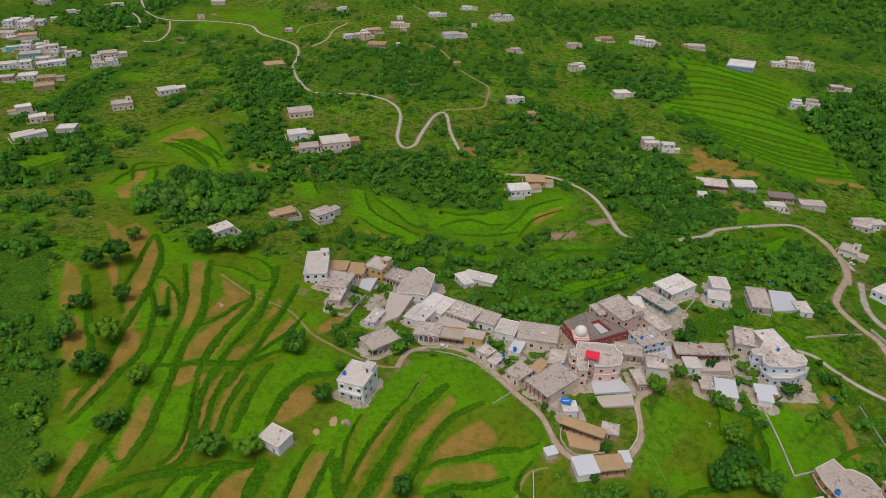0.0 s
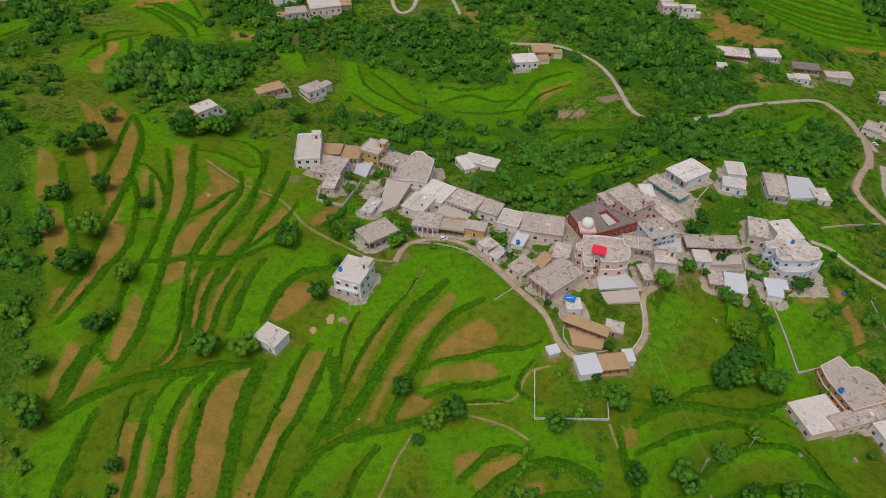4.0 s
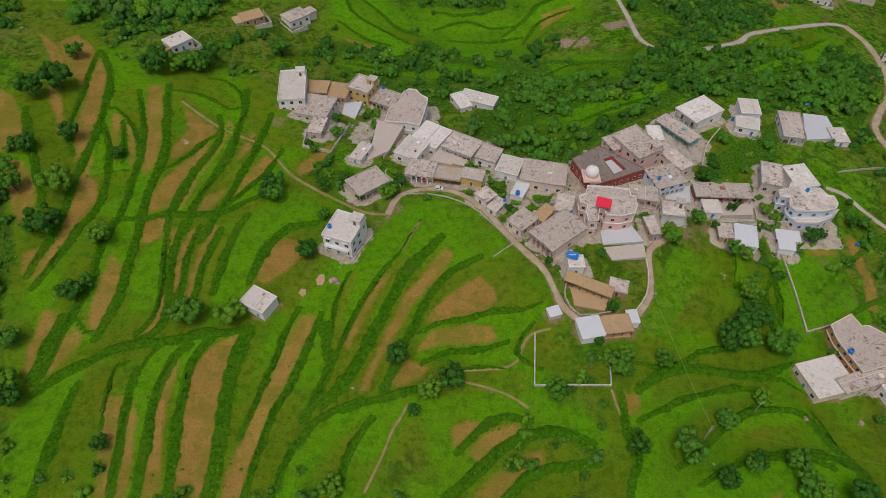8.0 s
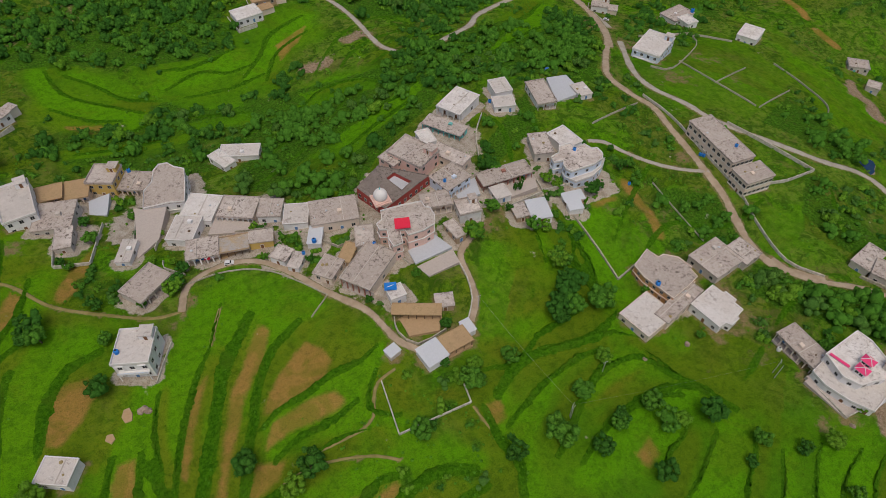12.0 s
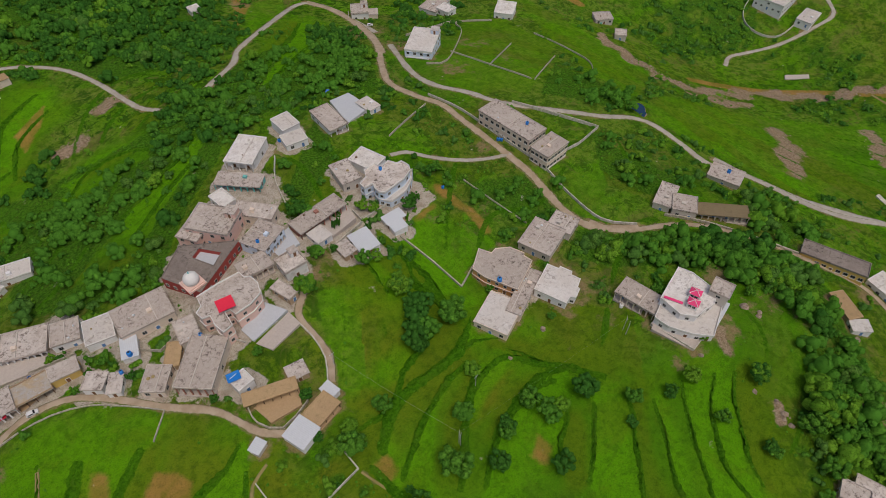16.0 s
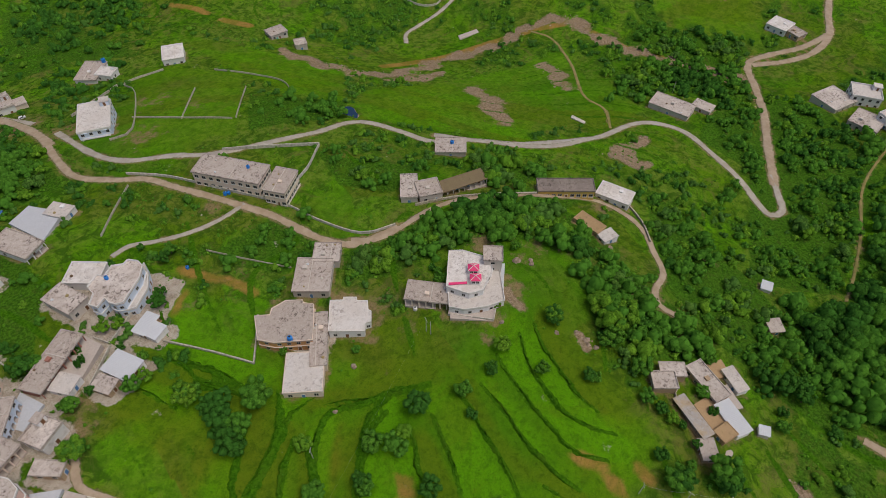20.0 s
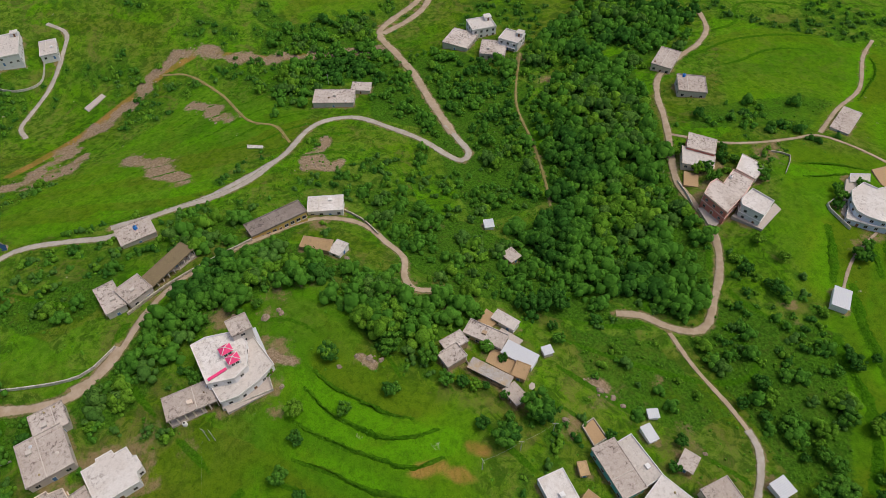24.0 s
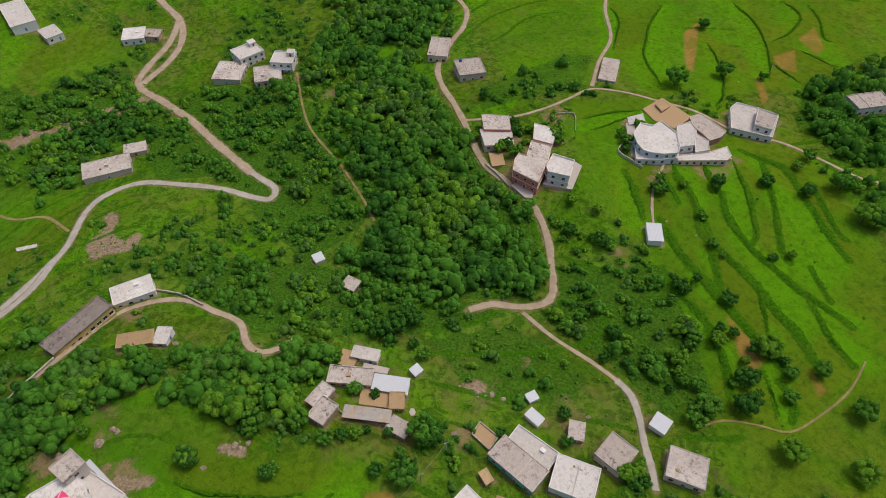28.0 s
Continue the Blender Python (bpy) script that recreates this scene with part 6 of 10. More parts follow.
    for poly in DULL:
        s = near(poly, 8)
        d = line_distance(X[s], Y[s], poly + poly[:1])
        ripe[s] = np.maximum(ripe[s], 1.6 / (1 + np.exp(-np.where(inside(X[s], Y[s], poly), d, -d) / 1.5)))
    paved = np.zeros(shape)
    for x, y, r in YARDS:
        s = near([(x - r, y - r), (x + r, y + r)], r)
        paved[s] = np.maximum(paved[s], np.exp(-(((X[s] - x) ** 2 + (Y[s] - y) ** 2) / (r * r)) ** 2))
    for o in HOUSES:
        px, py, sx, sy, turn = o["plan"][:5]
        s = near([(px - 14, py - 14), (px + 14, py + 14)], 8)
        c, q = math.cos(radians(turn)), math.sin(radians(turn))
        u = np.maximum(np.abs((X[s] - px) * c + (Y[s] - py) * q) - sx / 2, 0)
        v = np.maximum(np.abs(-(X[s] - px) * q + (Y[s] - py) * c) - sy / 2, 0)
        worn[s] = np.maximum(worn[s], 0.75 * np.exp(-(np.hypot(u, v) / 2.2) ** 2))
        bank[s] *= 1 - np.exp(-(np.hypot(u, v) / 4.0) ** 2)
        if -60 < px < 150 and 180 < py < 290:
            paved[s] = np.maximum(paved[s], 0.75 * np.exp(-(np.hypot(u, v) / 3.4) ** 4))
    bank = bank * (1 - paved)
    for name, kind, width, pts in ROADS:
        s = near(pts, width * 2)
        d = line_distance(X[s], Y[s], rounded(pts))
        worn[s] = np.maximum(worn[s], 0.85 * np.exp(-(np.maximum(d - width * 0.35, 0) / (width * 0.45)) ** 2))
        soil[s] = np.where(d < width * 0.8, -6, soil[s])
        bank[s] *= 1 - np.exp(-(d / (width * 0.8)) ** 4)
    lump = 0.75 + 0.35 * np.sin(X * 1.9 + 2 * np.sin(Y * 0.7)) * np.sin(Y * 1.7)
    Z = land(X, Y) + 0.45 * bank * lump
    n, m = shape
    idx = np.arange(n * m, dtype=np.int32).reshape(n, m)
    quads = np.stack([idx[:-1, :-1], idx[:-1, 1:], idx[1:, 1:], idx[1:, :-1]], -1).reshape(-1, 4)
    me = big_mesh("ground", np.stack([X, Y, Z], -1).reshape(-1, 3), quads, "ground_cover", True)
    for key, values in (("soil", soil), ("bank", bank), ("worn", worn), ("wood", wood), ("rocky", rocky), ("paved", paved), ("rough", rough), ("tone", tone), ("ripe", ripe)):
        me.attributes.new(key, "FLOAT", "POINT").data.foreach_set("value", values.astype(np.float32).ravel())
    tagged(new("ground", me), "terraced green fields with bare brown soil strips and grassy banks", "ground", kind="structure")


def make_road(name, kind, width, pts):
    line = np.array(rounded(pts, 2.5))
    d = np.gradient(line, axis=0)
    d /= np.maximum(np.linalg.norm(d, axis=1), 1e-6)[:, None]
    side = np.stack([-d[:, 1], d[:, 0]], 1)
    cols = np.array([-1.0, -0.96, -0.5, 0, 0.5, 0.96, 1.0])
    wob = 1 + 0.08 * np.sin(np.arange(len(line)) * 0.7) + 0.05 * rng.standard_normal(len(line))
    P = line[:, None, :] + side[:, None, :] * (cols[None, :, None] * (width / 2 * wob)[:, None, None])
    lift = np.array([-0.4, 0.16, 0.2, 0.22, 0.2, 0.16, -0.4])
    Zc = land(line[:, 0], line[:, 1])
    Z = np.maximum(land(P[..., 0], P[..., 1]), Zc[:, None] - 0.15) + lift
    n, m = Z.shape
    idx = np.arange(n * m).reshape(n, m)
    quads = np.stack([idx[:-1, :-1], idx[1:, :-1], idx[1:, 1:], idx[:-1, 1:]], -1).reshape(-1, 4)[:, ::-1]
    me = big_mesh(name, np.concatenate([P, Z[..., None]], -1).reshape(-1, 3), quads, "road_" + kind)
    v = np.tile(np.abs(cols), n).astype(np.float32)
    me.attributes.new("side", "FLOAT", "POINT").data.foreach_set("value", v)
    label = {"concrete": "pale worn concrete road winding along the hillside", "dirt": "narrow tan dirt track with worn grassy edges", "trail": "thin yellowish footpath worn through the grass"}[kind]
    tagged(new(name, me), label, "road", kind="structure")


def make_bank(half, pts):
    """A grassy bank between two terraces: a low uneven ridge that follows the ground."""
    line = np.array(rounded(pts, 1.1))
    d = np.gradient(line, axis=0)
    d /= np.maximum(np.linalg.norm(d, axis=1), 1e-6)[:, None]
    side = np.stack([-d[:, 1], d[:, 0]], 1)
    n = len(line)
    cols = np.array([-1.0, -0.7, -0.25, 0.25, 0.7, 1.0])
    lift = np.array([-0.2, 0.2, 0.5, 0.75, 0.85, -0.3])
    x0, y0 = line[n // 2] + side[n // 2] * 3
    x1, y1 = line[n // 2] - side[n // 2] * 3
    if land(x0, y0) < land(x1, y1):
        lift = lift[::-1]
    taper = np.clip(np.minimum(np.arange(n), np.arange(n)[::-1]) / 9.0, 0.05, 1) ** 0.8
    smooth = np.convolve(rng.standard_normal(n + 8), np.ones(9) / 3.0, "valid")
    wide = half * 0.86 * (1.0 + 0.22 * smooth) * taper
    off_ = cols[None, :] * wide[:, None] + rng.normal(0, 0.26, (n, 6)) * taper[:, None] + 0.3 * np.convolve(rng.standard_normal(n + 8), np.ones(9) / 3.0, "valid")[:, None]
    P = line[:, None, :] + side[:, None, :] * off_[..., None]
    Z = land(P[..., 0], P[..., 1]) + lift * (0.8 + 0.3 * rng.random((n, 6))) * taper[:, None] + 0.06
    idx = np.arange(n * 6).reshape(n, 6)
    quads = np.stack([idx[:-1, :-1], idx[1:, :-1], idx[1:, 1:], idx[:-1, 1:]], -1).reshape(-1, 4)[:, ::-1]
    me = big_mesh("terrace_bank", np.concatenate([P, Z[..., None]], -1).reshape(-1, 3), quads, "bank_grass", True)
    tagged(new("terrace_bank", me), "grassy green bank between two terraced fields", "bank", "terrace banks", kind="structure")


for h_, p_ in BANKS:
    make_bank(h_, p_)
for n_, k_, w_, p_ in ROADS:
    make_road(n_, k_, w_, p_)



# ---- houses ----
ROOF_WORDS = {"old": "weathered grey concrete", "light": "pale cement", "dark": "dark stained", "mud": "tan mud", "tan": "brown earth", "tin": "white sheet metal", "mixed": "half mud half cement"}
WALL_WORDS = {"white": "white", "paleblue": "pale blue and white", "blue": "blue", "cream": "cream", "grey": "bare grey", "mud": "mud brown", "yellow": "yellow", "orange": "orange", "pink": "pink", "red": "dark red", "redbrown": "red-brown", "teal": "teal", "coral": "coral red"}
SHARED = {}
HOUSES = []


def window_meshes(w, h):
    key = (round(w, 1), round(h, 1))
    if key not in SHARED:
        f = Shape()
        f.box(-w / 2 - 0.12, -0.1, -0.12, -w / 2, 0.06, h + 0.12).box(w / 2, -0.1, -0.12, w / 2 + 0.12, 0.06, h + 0.12)
        f.box(-w / 2, -0.1, h, w / 2, 0.06, h + 0.12).box(-w / 2, -0.1, -0.12, w / 2, 0.06, 0)
        f.box(-0.04, -0.05, 0, 0.04, 0.04, h)
        sill = Shape().box(-w / 2 - 0.2, -0.28, -0.22, w / 2 + 0.2, 0.02, -0.12)
        pane = Shape().box(-w / 2, -0.02, 0, w / 2, 0.03, h)
        SHARED[key] = (f.mesh("window_frame", "window_frame"), sill.mesh("window_sill", "white_trim"), pane.mesh("pane", "window_glass"))
    return SHARED[key]


def window(parent, at, w=1.3, h=1.3, sill_too=True):
    frame_mesh, sill, pane = window_meshes(w, h)
    ob = part("window", frame_mesh, "", parent, "", at)
    part("pane", pane, "", ob)
    if sill_too:
        part("window_sill", sill, "", ob)


def door(parent, at, material="door_wood", w=1.1, h=2.1):
    key = ("door", material)
    if key not in SHARED:
        leaf = Shape().box(-w / 2, -0.06, 0, w / 2, 0.03, h)
        leaf.box(-w / 2 + 0.12, -0.09, 0.2, -0.06, -0.06, h - 0.2).box(0.06, -0.09, 0.2, w / 2 - 0.12, -0.06, h - 0.2)
        surround = Shape().box(-w / 2 - 0.15, -0.12, 0, -w / 2, 0.02, h + 0.15).box(w / 2, -0.12, 0, w / 2 + 0.15, 0.02, h + 0.15).box(-w / 2, -0.12, h, w / 2, 0.02, h + 0.15)
        SHARED[key] = (leaf.mesh("door", material), surround.mesh("door_frame", "white_trim"))
    ob = part("door", SHARED[key][0], "", parent, "", at)
    part("door_frame", SHARED[key][1], "", ob)


def arcade(parent, at, length, height, bays, material, thick=0.3, arched=True):
    """A row of piers carrying arches or a lintel; runs along x, face towards -y."""
    pitch = length / bays
    pier = min(0.45, pitch * 0.22)
    for b in range(bays + 1):
        x = -length / 2 + b * pitch
        part("pier", Shape().box(max(x - pier / 2, -length / 2), 0, 0, min(x + pier / 2, length / 2), thick, height), material, parent, "", at)
    for b in range(bays):
        s = Shape()
        x0, x1 = -length / 2 + b * pitch + pier / 2, -length / 2 + (b + 1) * pitch - pier / 2
        r, top = (x1 - x0) / 2, height - 0.45
        if not arched:
            part("lintel", s.box(x0, 0.02, top, x1, thick - 0.02, height), material, parent, "", at)
            continue
        spring = top - min(r, 0.9)
        xs = [x0 + (x1 - x0) * i / 8 for i in range(9)]
        zs = [spring + (top - spring) * math.sqrt(max(0, 1 - ((x - x0 - r) / r) ** 2)) for x in xs]
        for xa, xb, za, zb in zip(xs, xs[1:], zs, zs[1:]):
            s.face([(xa, 0.02, za), (xb, 0.02, zb), (xb, 0.02, height), (xa, 0.02, height)])
            s.face([(xb, thick, zb), (xa, thick, za), (xa, thick, height), (xb, thick, height)])
            s.face([(xa, thick, za), (xb, thick, zb), (xb, 0.02, zb), (xa, 0.02, za)])
        part("arch", s, material, parent, "", at)


def side_pose(side, sx, sy, along, z):
    """Place on a wall: local x along it, -y outwards. 2 front, 1 right, 0 back, 3 left."""
    if side == 2:
        return pose(along, -sy / 2, z)
    if side == 0:
        return pose(along, sy / 2, z, 0, 0, 180)
    if side == 1:
        return pose(sx / 2, along, z, 0, 0, 90)
    return pose(-sx / 2, along, z, 0, 0, -90)


def house(x, y, sx, sy, turn, h, roof, wall, style, name="house", label=""):
    """A flat-roofed village house on its own levelled footing."""
    c, s_ = math.cos(radians(turn)), math.sin(radians(turn))
    corners = [(x + c * a * sx / 2 - s_ * b * sy / 2, y + s_ * a * sx / 2 + c * b * sy / 2) for a in (-1, 1) for b in (-1, 1)]
    low = min(float(land(px, py)) for px, py in corners)
    base = float(land(x, y))
    foot = low - base - 0.5
    r = random.Random(int(x * 13 + y * 7))
    storeys = max(1, round(h / 3.6))
    words = label or "%s %s house with %s roof" % ({1: "one-storey", 2: "two-storey", 3: "three-storey"}.get(storeys, "one-storey"), WALL_WORDS[wall], ROOF_WORDS[roof])
    if not label and h < 3.1 and sx * sy < 60:
        words = "small %s shed with a %s roof" % (WALL_WORDS[wall], ROOF_WORDS[roof])
        name = "shed"
    ob = thing(name, pose(x, y, base, 0, 0, turn), words, name, "village houses")
    ob["plan"] = (x, y, sx, sy, turn, h)
    HOUSES.append(ob)
    ob["reach"] = 0.5 * math.hypot(sx, sy)
    wm = "wall_" + wall
    kind, side = style[0], int(style[1]) if len(style) > 1 else 2
    depth = 2.2 if kind in "av" and min(sx, sy) > 6 else (min(3.0, sy * 0.5) if kind == "p" else 0.0)
    x0, x1, y0, y1 = -sx / 2, sx / 2, -sy / 2, sy / 2
    floor_h = h / storeys
    by0, bx1 = (y0 + depth if side == 2 else y0), (x1 - depth if side == 1 else x1)
    top = h - 0.3
    body = Shape()
    if depth and storeys > 1:
        body.box(x0, by0, foot, bx1, y1, floor_h).box(x0, y0, floor_h, x1, y1, top)
    else:
        body.box(x0, by0, foot, bx1, y1, top)
    part("wall", body, wm, ob)
    roofmat = {"tin": "tin_sheet"}.get(roof, "roof_" + roof)
    lip = 0.35 if roof != "light" else 0.25
    slab = Shape()
    if roof == "tin":
        n = max(4, int(sx / 0.5))
        for i in range(n):
            a, b = x0 - 0.3 + (sx + 0.6) * i / n, x0 - 0.3 + (sx + 0.6) * (i + 1) / n
            m_ = (a + b) / 2
            za, zb = h - 0.12, h - 0.09
            slab.face([(a, y0 - 0.3, za), (m_, y0 - 0.3, zb), (m_, y1 + 0.3, zb + 0.35), (a, y1 + 0.3, za + 0.35)])
            slab.face([(m_, y0 - 0.3, zb), (b, y0 - 0.3, za), (b, y1 + 0.3, za + 0.35), (m_, y1 + 0.3, zb + 0.35)])
        slab.box(x0, y0, top, x1, y1, h - 0.14)
    else:
        slab.box(x0 - lip, y0 - lip, top, x1 + lip, y1 + lip, h)
    part("roof", slab, roofmat, ob)
    if roof not in ("tin", "mud", "tan") and h > 3.2:
        ph = 0.8 if kind in "bs" else r.choice((0.25, 0.35, 0.5))
        t = 0.22
        e = lip - 0.03
        pp = Shape()
        pp.box(x0 - e, y0 - e, h, x1 + e, y0 - e + t, h + ph).box(x0 - e, y1 + e - t, h, x1 + e, y1 + e, h + ph)
        pp.box(x0 - e, y0 - e + t, h, x0 - e + t, y1 + e - t, h + ph).box(x1 + e - t, y0 - e + t, h, x1 + e, y1 + e - t, h + ph)
        part("parapet", pp, "white_trim" if wall in ("white", "paleblue", "pink") and roof == "light" else (roofmat if roof in ("old", "dark") else "wall_" + wall), ob)
    elif roof in ("mud", "tan"):
        pp = Shape()
        e = 0.3
        pp.box(x0 - e, y0 - e, h, x1 + e, y0 - 0.05, h + 0.16).box(x0 - e, y1 + 0.05, h, x1 + e, y1 + e, h + 0.16)
        pp.box(x0 - e, y0 - 0.05, h, x0 - 0.05, y1 + 0.05, h + 0.16).box(x1 + 0.05, y0 - 0.05, h, x1 + e, y1 + 0.05, h + 0.16)
        part("roof_edge", pp, roofmat, ob)
    # open fronts
    if depth:
        length = sx if side == 2 else sy
        bays = max(2, int(round(length / (2.2 if kind == "a" else 2.8))))
        at = pose(0, y0, 0) if side == 2 else pose(x1, 0, 0, 0, 0, 90)
        plinth = Shape()
        if side == 2:
            plinth.box(x0, y0 - 0.2, foot, x1, by0, 0.25)
        else:
            plinth.box(bx1, y0, foot, x1 + 0.2, y1, 0.25)
        part("verandah_floor", plinth, "court_floor" if kind != "p" else "court_earth", ob)
        hh = (floor_h if storeys > 1 else top) - 0.0
        if kind == "p":
            for b in range(bays + 1):
                px = -length / 2 + 0.2 + b * (length - 0.4) / bays
                part("post", Shape().box(px - 0.1, 0.1, 0.25, px + 0.1, 0.3, top), "post_wood", ob, "", at)
            part("beam", Shape().box(-length / 2, 0.1, top - 0.25, length / 2, 0.3, top - 0.004), "post_wood", ob, "", at)
        else:
            arcade(ob, at, length, hh - 0.004, bays, wm if wall != "cream" else "wall_" + r.choice(("cream", "white", "redbrown")), 0.3, kind == "a")
        for b in range(max(1, bays // 2)):
            along = -length / 2 + (b + 0.5) * length / max(1, bays // 2)
            if side == 2:
                door(ob, pose(along, by0 - 0.01, 0.25), r.choice(("door_wood", "door_blue")))
            else:
                door(ob, pose(bx1 + 0.01, along, 0.25, 0, 0, 90), r.choice(("door_wood", "door_blue")))
    # windows and doors
    if roof != "tin" or sx * sy > 60:
        for sd in (0, 1, 2, 3):
            length = sx if sd in (0, 2) else sy
            for k in range(storeys):
                z = k * floor_h + (1.0 if k else 1.1)
                if depth and sd == side and k == 0:
                    continue
                count = int(length / (2.3 if kind == "w" else 3.6)) if kind in "wbv" or r.random() < 0.75 else 1
                count = max(1, min(count, 9))
                has_door = sd == side and k == 0 and not depth
                for i in range(count):
                    along = -length / 2 + (i + 0.5) * length / count
                    if sd != side and kind != "w" and r.random() < (0.35 if y < 330 else 0.7):
                        continue
                    if has_door and i == count // 2:
                        door(ob, side_pose(sd, sx, sy, along, 0.05), r.choice(("door_wood", "door_blue")))
                        continue
                    if depth and sd in (1, 3) and side == 2 and along < -length / 2 + depth + 0.8 and k == 0:
                        continue
                    if depth and side == 1 and k == 0 and ((sd == 1) or (sd in (0, 2) and abs(along) > length / 2 - depth - 0.8)):
                        continue
                    window(ob, side_pose(sd, sx, sy, along, z), 1.6 if kind == "w" else 1.3, 1.4 if floor_h > 3.2 else 1.1, kind in "bw" and y < 330)
    # projecting balconies with railings
    if kind == "b":
        for k in range(1, storeys):
            z = k * floor_h
            a, b = (-sx * 0.42, sx * 0.42)
            part("balcony", Shape().box(a, y0 - 1.5, z - 0.18, b, y0, z), "white_trim", ob)
            rail = Shape().box(a, y0 - 1.5, z + 0.85, b, y0 - 1.38, z + 0.97)
            n = int((b - a) / 0.45)
            for i in range(n + 1):
                px = a + 0.06 + (b - a - 0.12) * i / n
                rail.box(px - 0.05, y0 - 1.48, z, px + 0.05, y0 - 1.4, z + 0.85)
            part("railing", rail, wm if wall != "white" else "wall_paleblue", ob)
            for px in (a + 0.2, b - 0.2):
                part("column", Shape().tube((px, y0 - 1.35, foot), (px, y0 - 1.35, z - 0.18), 0.16, 0.16), "white_trim", ob)
        for px in (-sx * 0.3, sx * 0.3):
            part("sunshade", Shape().box(px - 1.2, y0 - 0.7, h - 0.55, px + 1.2, y0, h - 0.42), wm, ob)
    # low dividing walls and hatches on older roofs
    if roof in ("old", "light") and sx * sy > 55 and y < 330 and kind not in "sb":
        if r.random() < 0.6:
            a = r.uniform(-0.2, 0.2) * sx
            part("roof_kerb", Shape().box(a - 0.12, y0 + 0.2, h + 0.004, a + 0.12, y1 - 0.2, h + 0.3), "wall_grey", ob)
        if r.random() < 0.5:
            a, b = r.uniform(-0.3, 0.3) * sx, r.uniform(-0.2, 0.3) * sy
            part("roof_hatch", Shape().box(a - 0.8, b - 0.7, h + 0.004, a + 0.8, b + 0.7, h + r.uniform(0.5, 1.4)), wm, ob)
        for _ in range(r.randrange(0, 4)):
            a, b = r.uniform(-0.42, 0.42) * sx, r.uniform(-0.42, 0.42) * sy
            w_ = r.uniform(0.25, 0.6)
            part("roof_bundle", Shape().rings([(w_, h + 0.004), (w_ * 1.1, h + 0.2), (w_ * 0.7, h + 0.45)], 7), r.choice(("thatch", "post_wood", "wall_grey", "tin_sheet")), ob, "", pose(a, b, 0))
    # lower annex beside a far house
    if y > 300 and sx > 9 and kind in "ns" and r.random() < 0.75:
        aw, ad, ah = sx * r.uniform(0.35, 0.6), sy * r.uniform(0.5, 0.8), min(h - 0.6, 3.0)
        e = r.choice((-1, 1))
        ax, ay = e * (sx / 2 + aw / 2), r.uniform(-0.3, 0.1) * sy
        annex = part("annex", Shape().box(ax - aw / 2, ay - ad / 2, foot, ax + aw / 2, ay + ad / 2, ah), "wall_" + r.choice(("white", "cream", "grey", "mud")), ob)
        part("annex_roof", Shape().box(ax - aw / 2 - 0.3, ay - ad / 2 - 0.3, ah, ax + aw / 2 + 0.25 * (e > 0), ay + ad / 2 + 0.3, ah + 0.22), "roof_" + r.choice(("old", "light", "mud")), annex)
        yx = -e * (sx / 2 + 2.0)
        part("yard_wall", Shape().box(yx - 0.15, y0 - 4.0, foot, yx + 0.15, y1, 1.4).box(min(yx, -yx * 0.2), y0 - 4.3, foot, max(yx, -yx * 0.2), y0 - 4.0, 1.4), "white_wall", ob)
    # stair head on the roof
    if kind in "sb" and min(sx, sy) > 7:
        w_, d_ = min(4.2, sx * 0.35), min(4.0, sy * 0.35)
        ax, ay = x1 - w_ - 0.3, y1 - d_ - 0.3
        head = part("stair_head", Shape().box(ax, ay, h, ax + w_, ay + d_, h + 2.4), wm, ob)
        part("stair_roof", Shape().box(ax - 0.25, ay - 0.25, h + 2.4, ax + w_ + 0.25, ay + d_ + 0.25, h + 2.6), roofmat, head)
        door(head, pose(ax + w_ / 2, ay - 0.01, h))
    return ob



# the old village on the ridge
house(-66.3, 286.4, 11.7, 21.9, 5, 6.5, "light", "white", "s")
house(-57.9, 292.8, 13.2, 9.1, -5, 3.5, "mud", "mud", "p")
house(-46.5, 292.1, 9.8, 10.8, -11, 4.0, "mud", "cream", "a2")
house(-35.0, 294.9, 11.1, 10.9, -27, 7.5, "old", "yellow", "s")
house(-24.4, 290.2, 12.2, 10.8, -29, 4.5, "old", "cream", "a2")
house(-54.7, 276.1, 14.4, 14.6, -15, 4.0, "old", "grey", "n")
house(-52.4, 261.3, 6.0, 10.5, -10, 3.5, "old", "grey", "a2")
house(-32.3, 245.9, 5.3, 11.0, -24, 3.0, "light", "white", "n")
house(-2.7, 258.1, 13.1, 13.8, -32, 5.0, "light", "white", "n")
house(-10.8, 248.2, 10.2, 12.5, -30, 4.5, "light", "white", "n")
house(-6.6, 233.3, 11.2, 9.2, -12, 4.5, "old", "cream", "a2")
house(4.3, 230.9, 10.8, 7.4, -12, 3.6, "mixed", "mud", "p")
house(14.4, 229.1, 8.6, 5.5, -16, 4.0, "old", "yellow", "n")
house(10.6, 250.7, 14.4, 11.1, -30, 4.5, "old", "cream", "a2")
house(21.8, 243.3, 8.8, 9.2, -25, 4.2, "old", "white", "n")
house(29.7, 234.4, 9.2, 10.3, -21, 4.0, "light", "white", "n")
house(42.7, 227.4, 17.6, 12.3, -13, 5.0, "old", "cream", "n")
house(18.9, 217.0, 6.3, 5.9, -49, 3.5, "old", "white", "n")
house(22.8, 211.7, 4.1, 7.0, -39, 3.0, "old", "white", "n")
house(31.9, 202.5, 7.4, 9.0, -48, 3.6, "old", "cream", "n")
house(44.6, 195.7, 11.6, 18.5, -52, 5.0, "old", "cream", "a2")
house(32.7, 220.1, 4.9, 8.4, -26, 3.0, "tin", "white", "n")
house(48.6, 210.2, 6.5, 9.6, -17, 4.0, "old", "grey", "n")
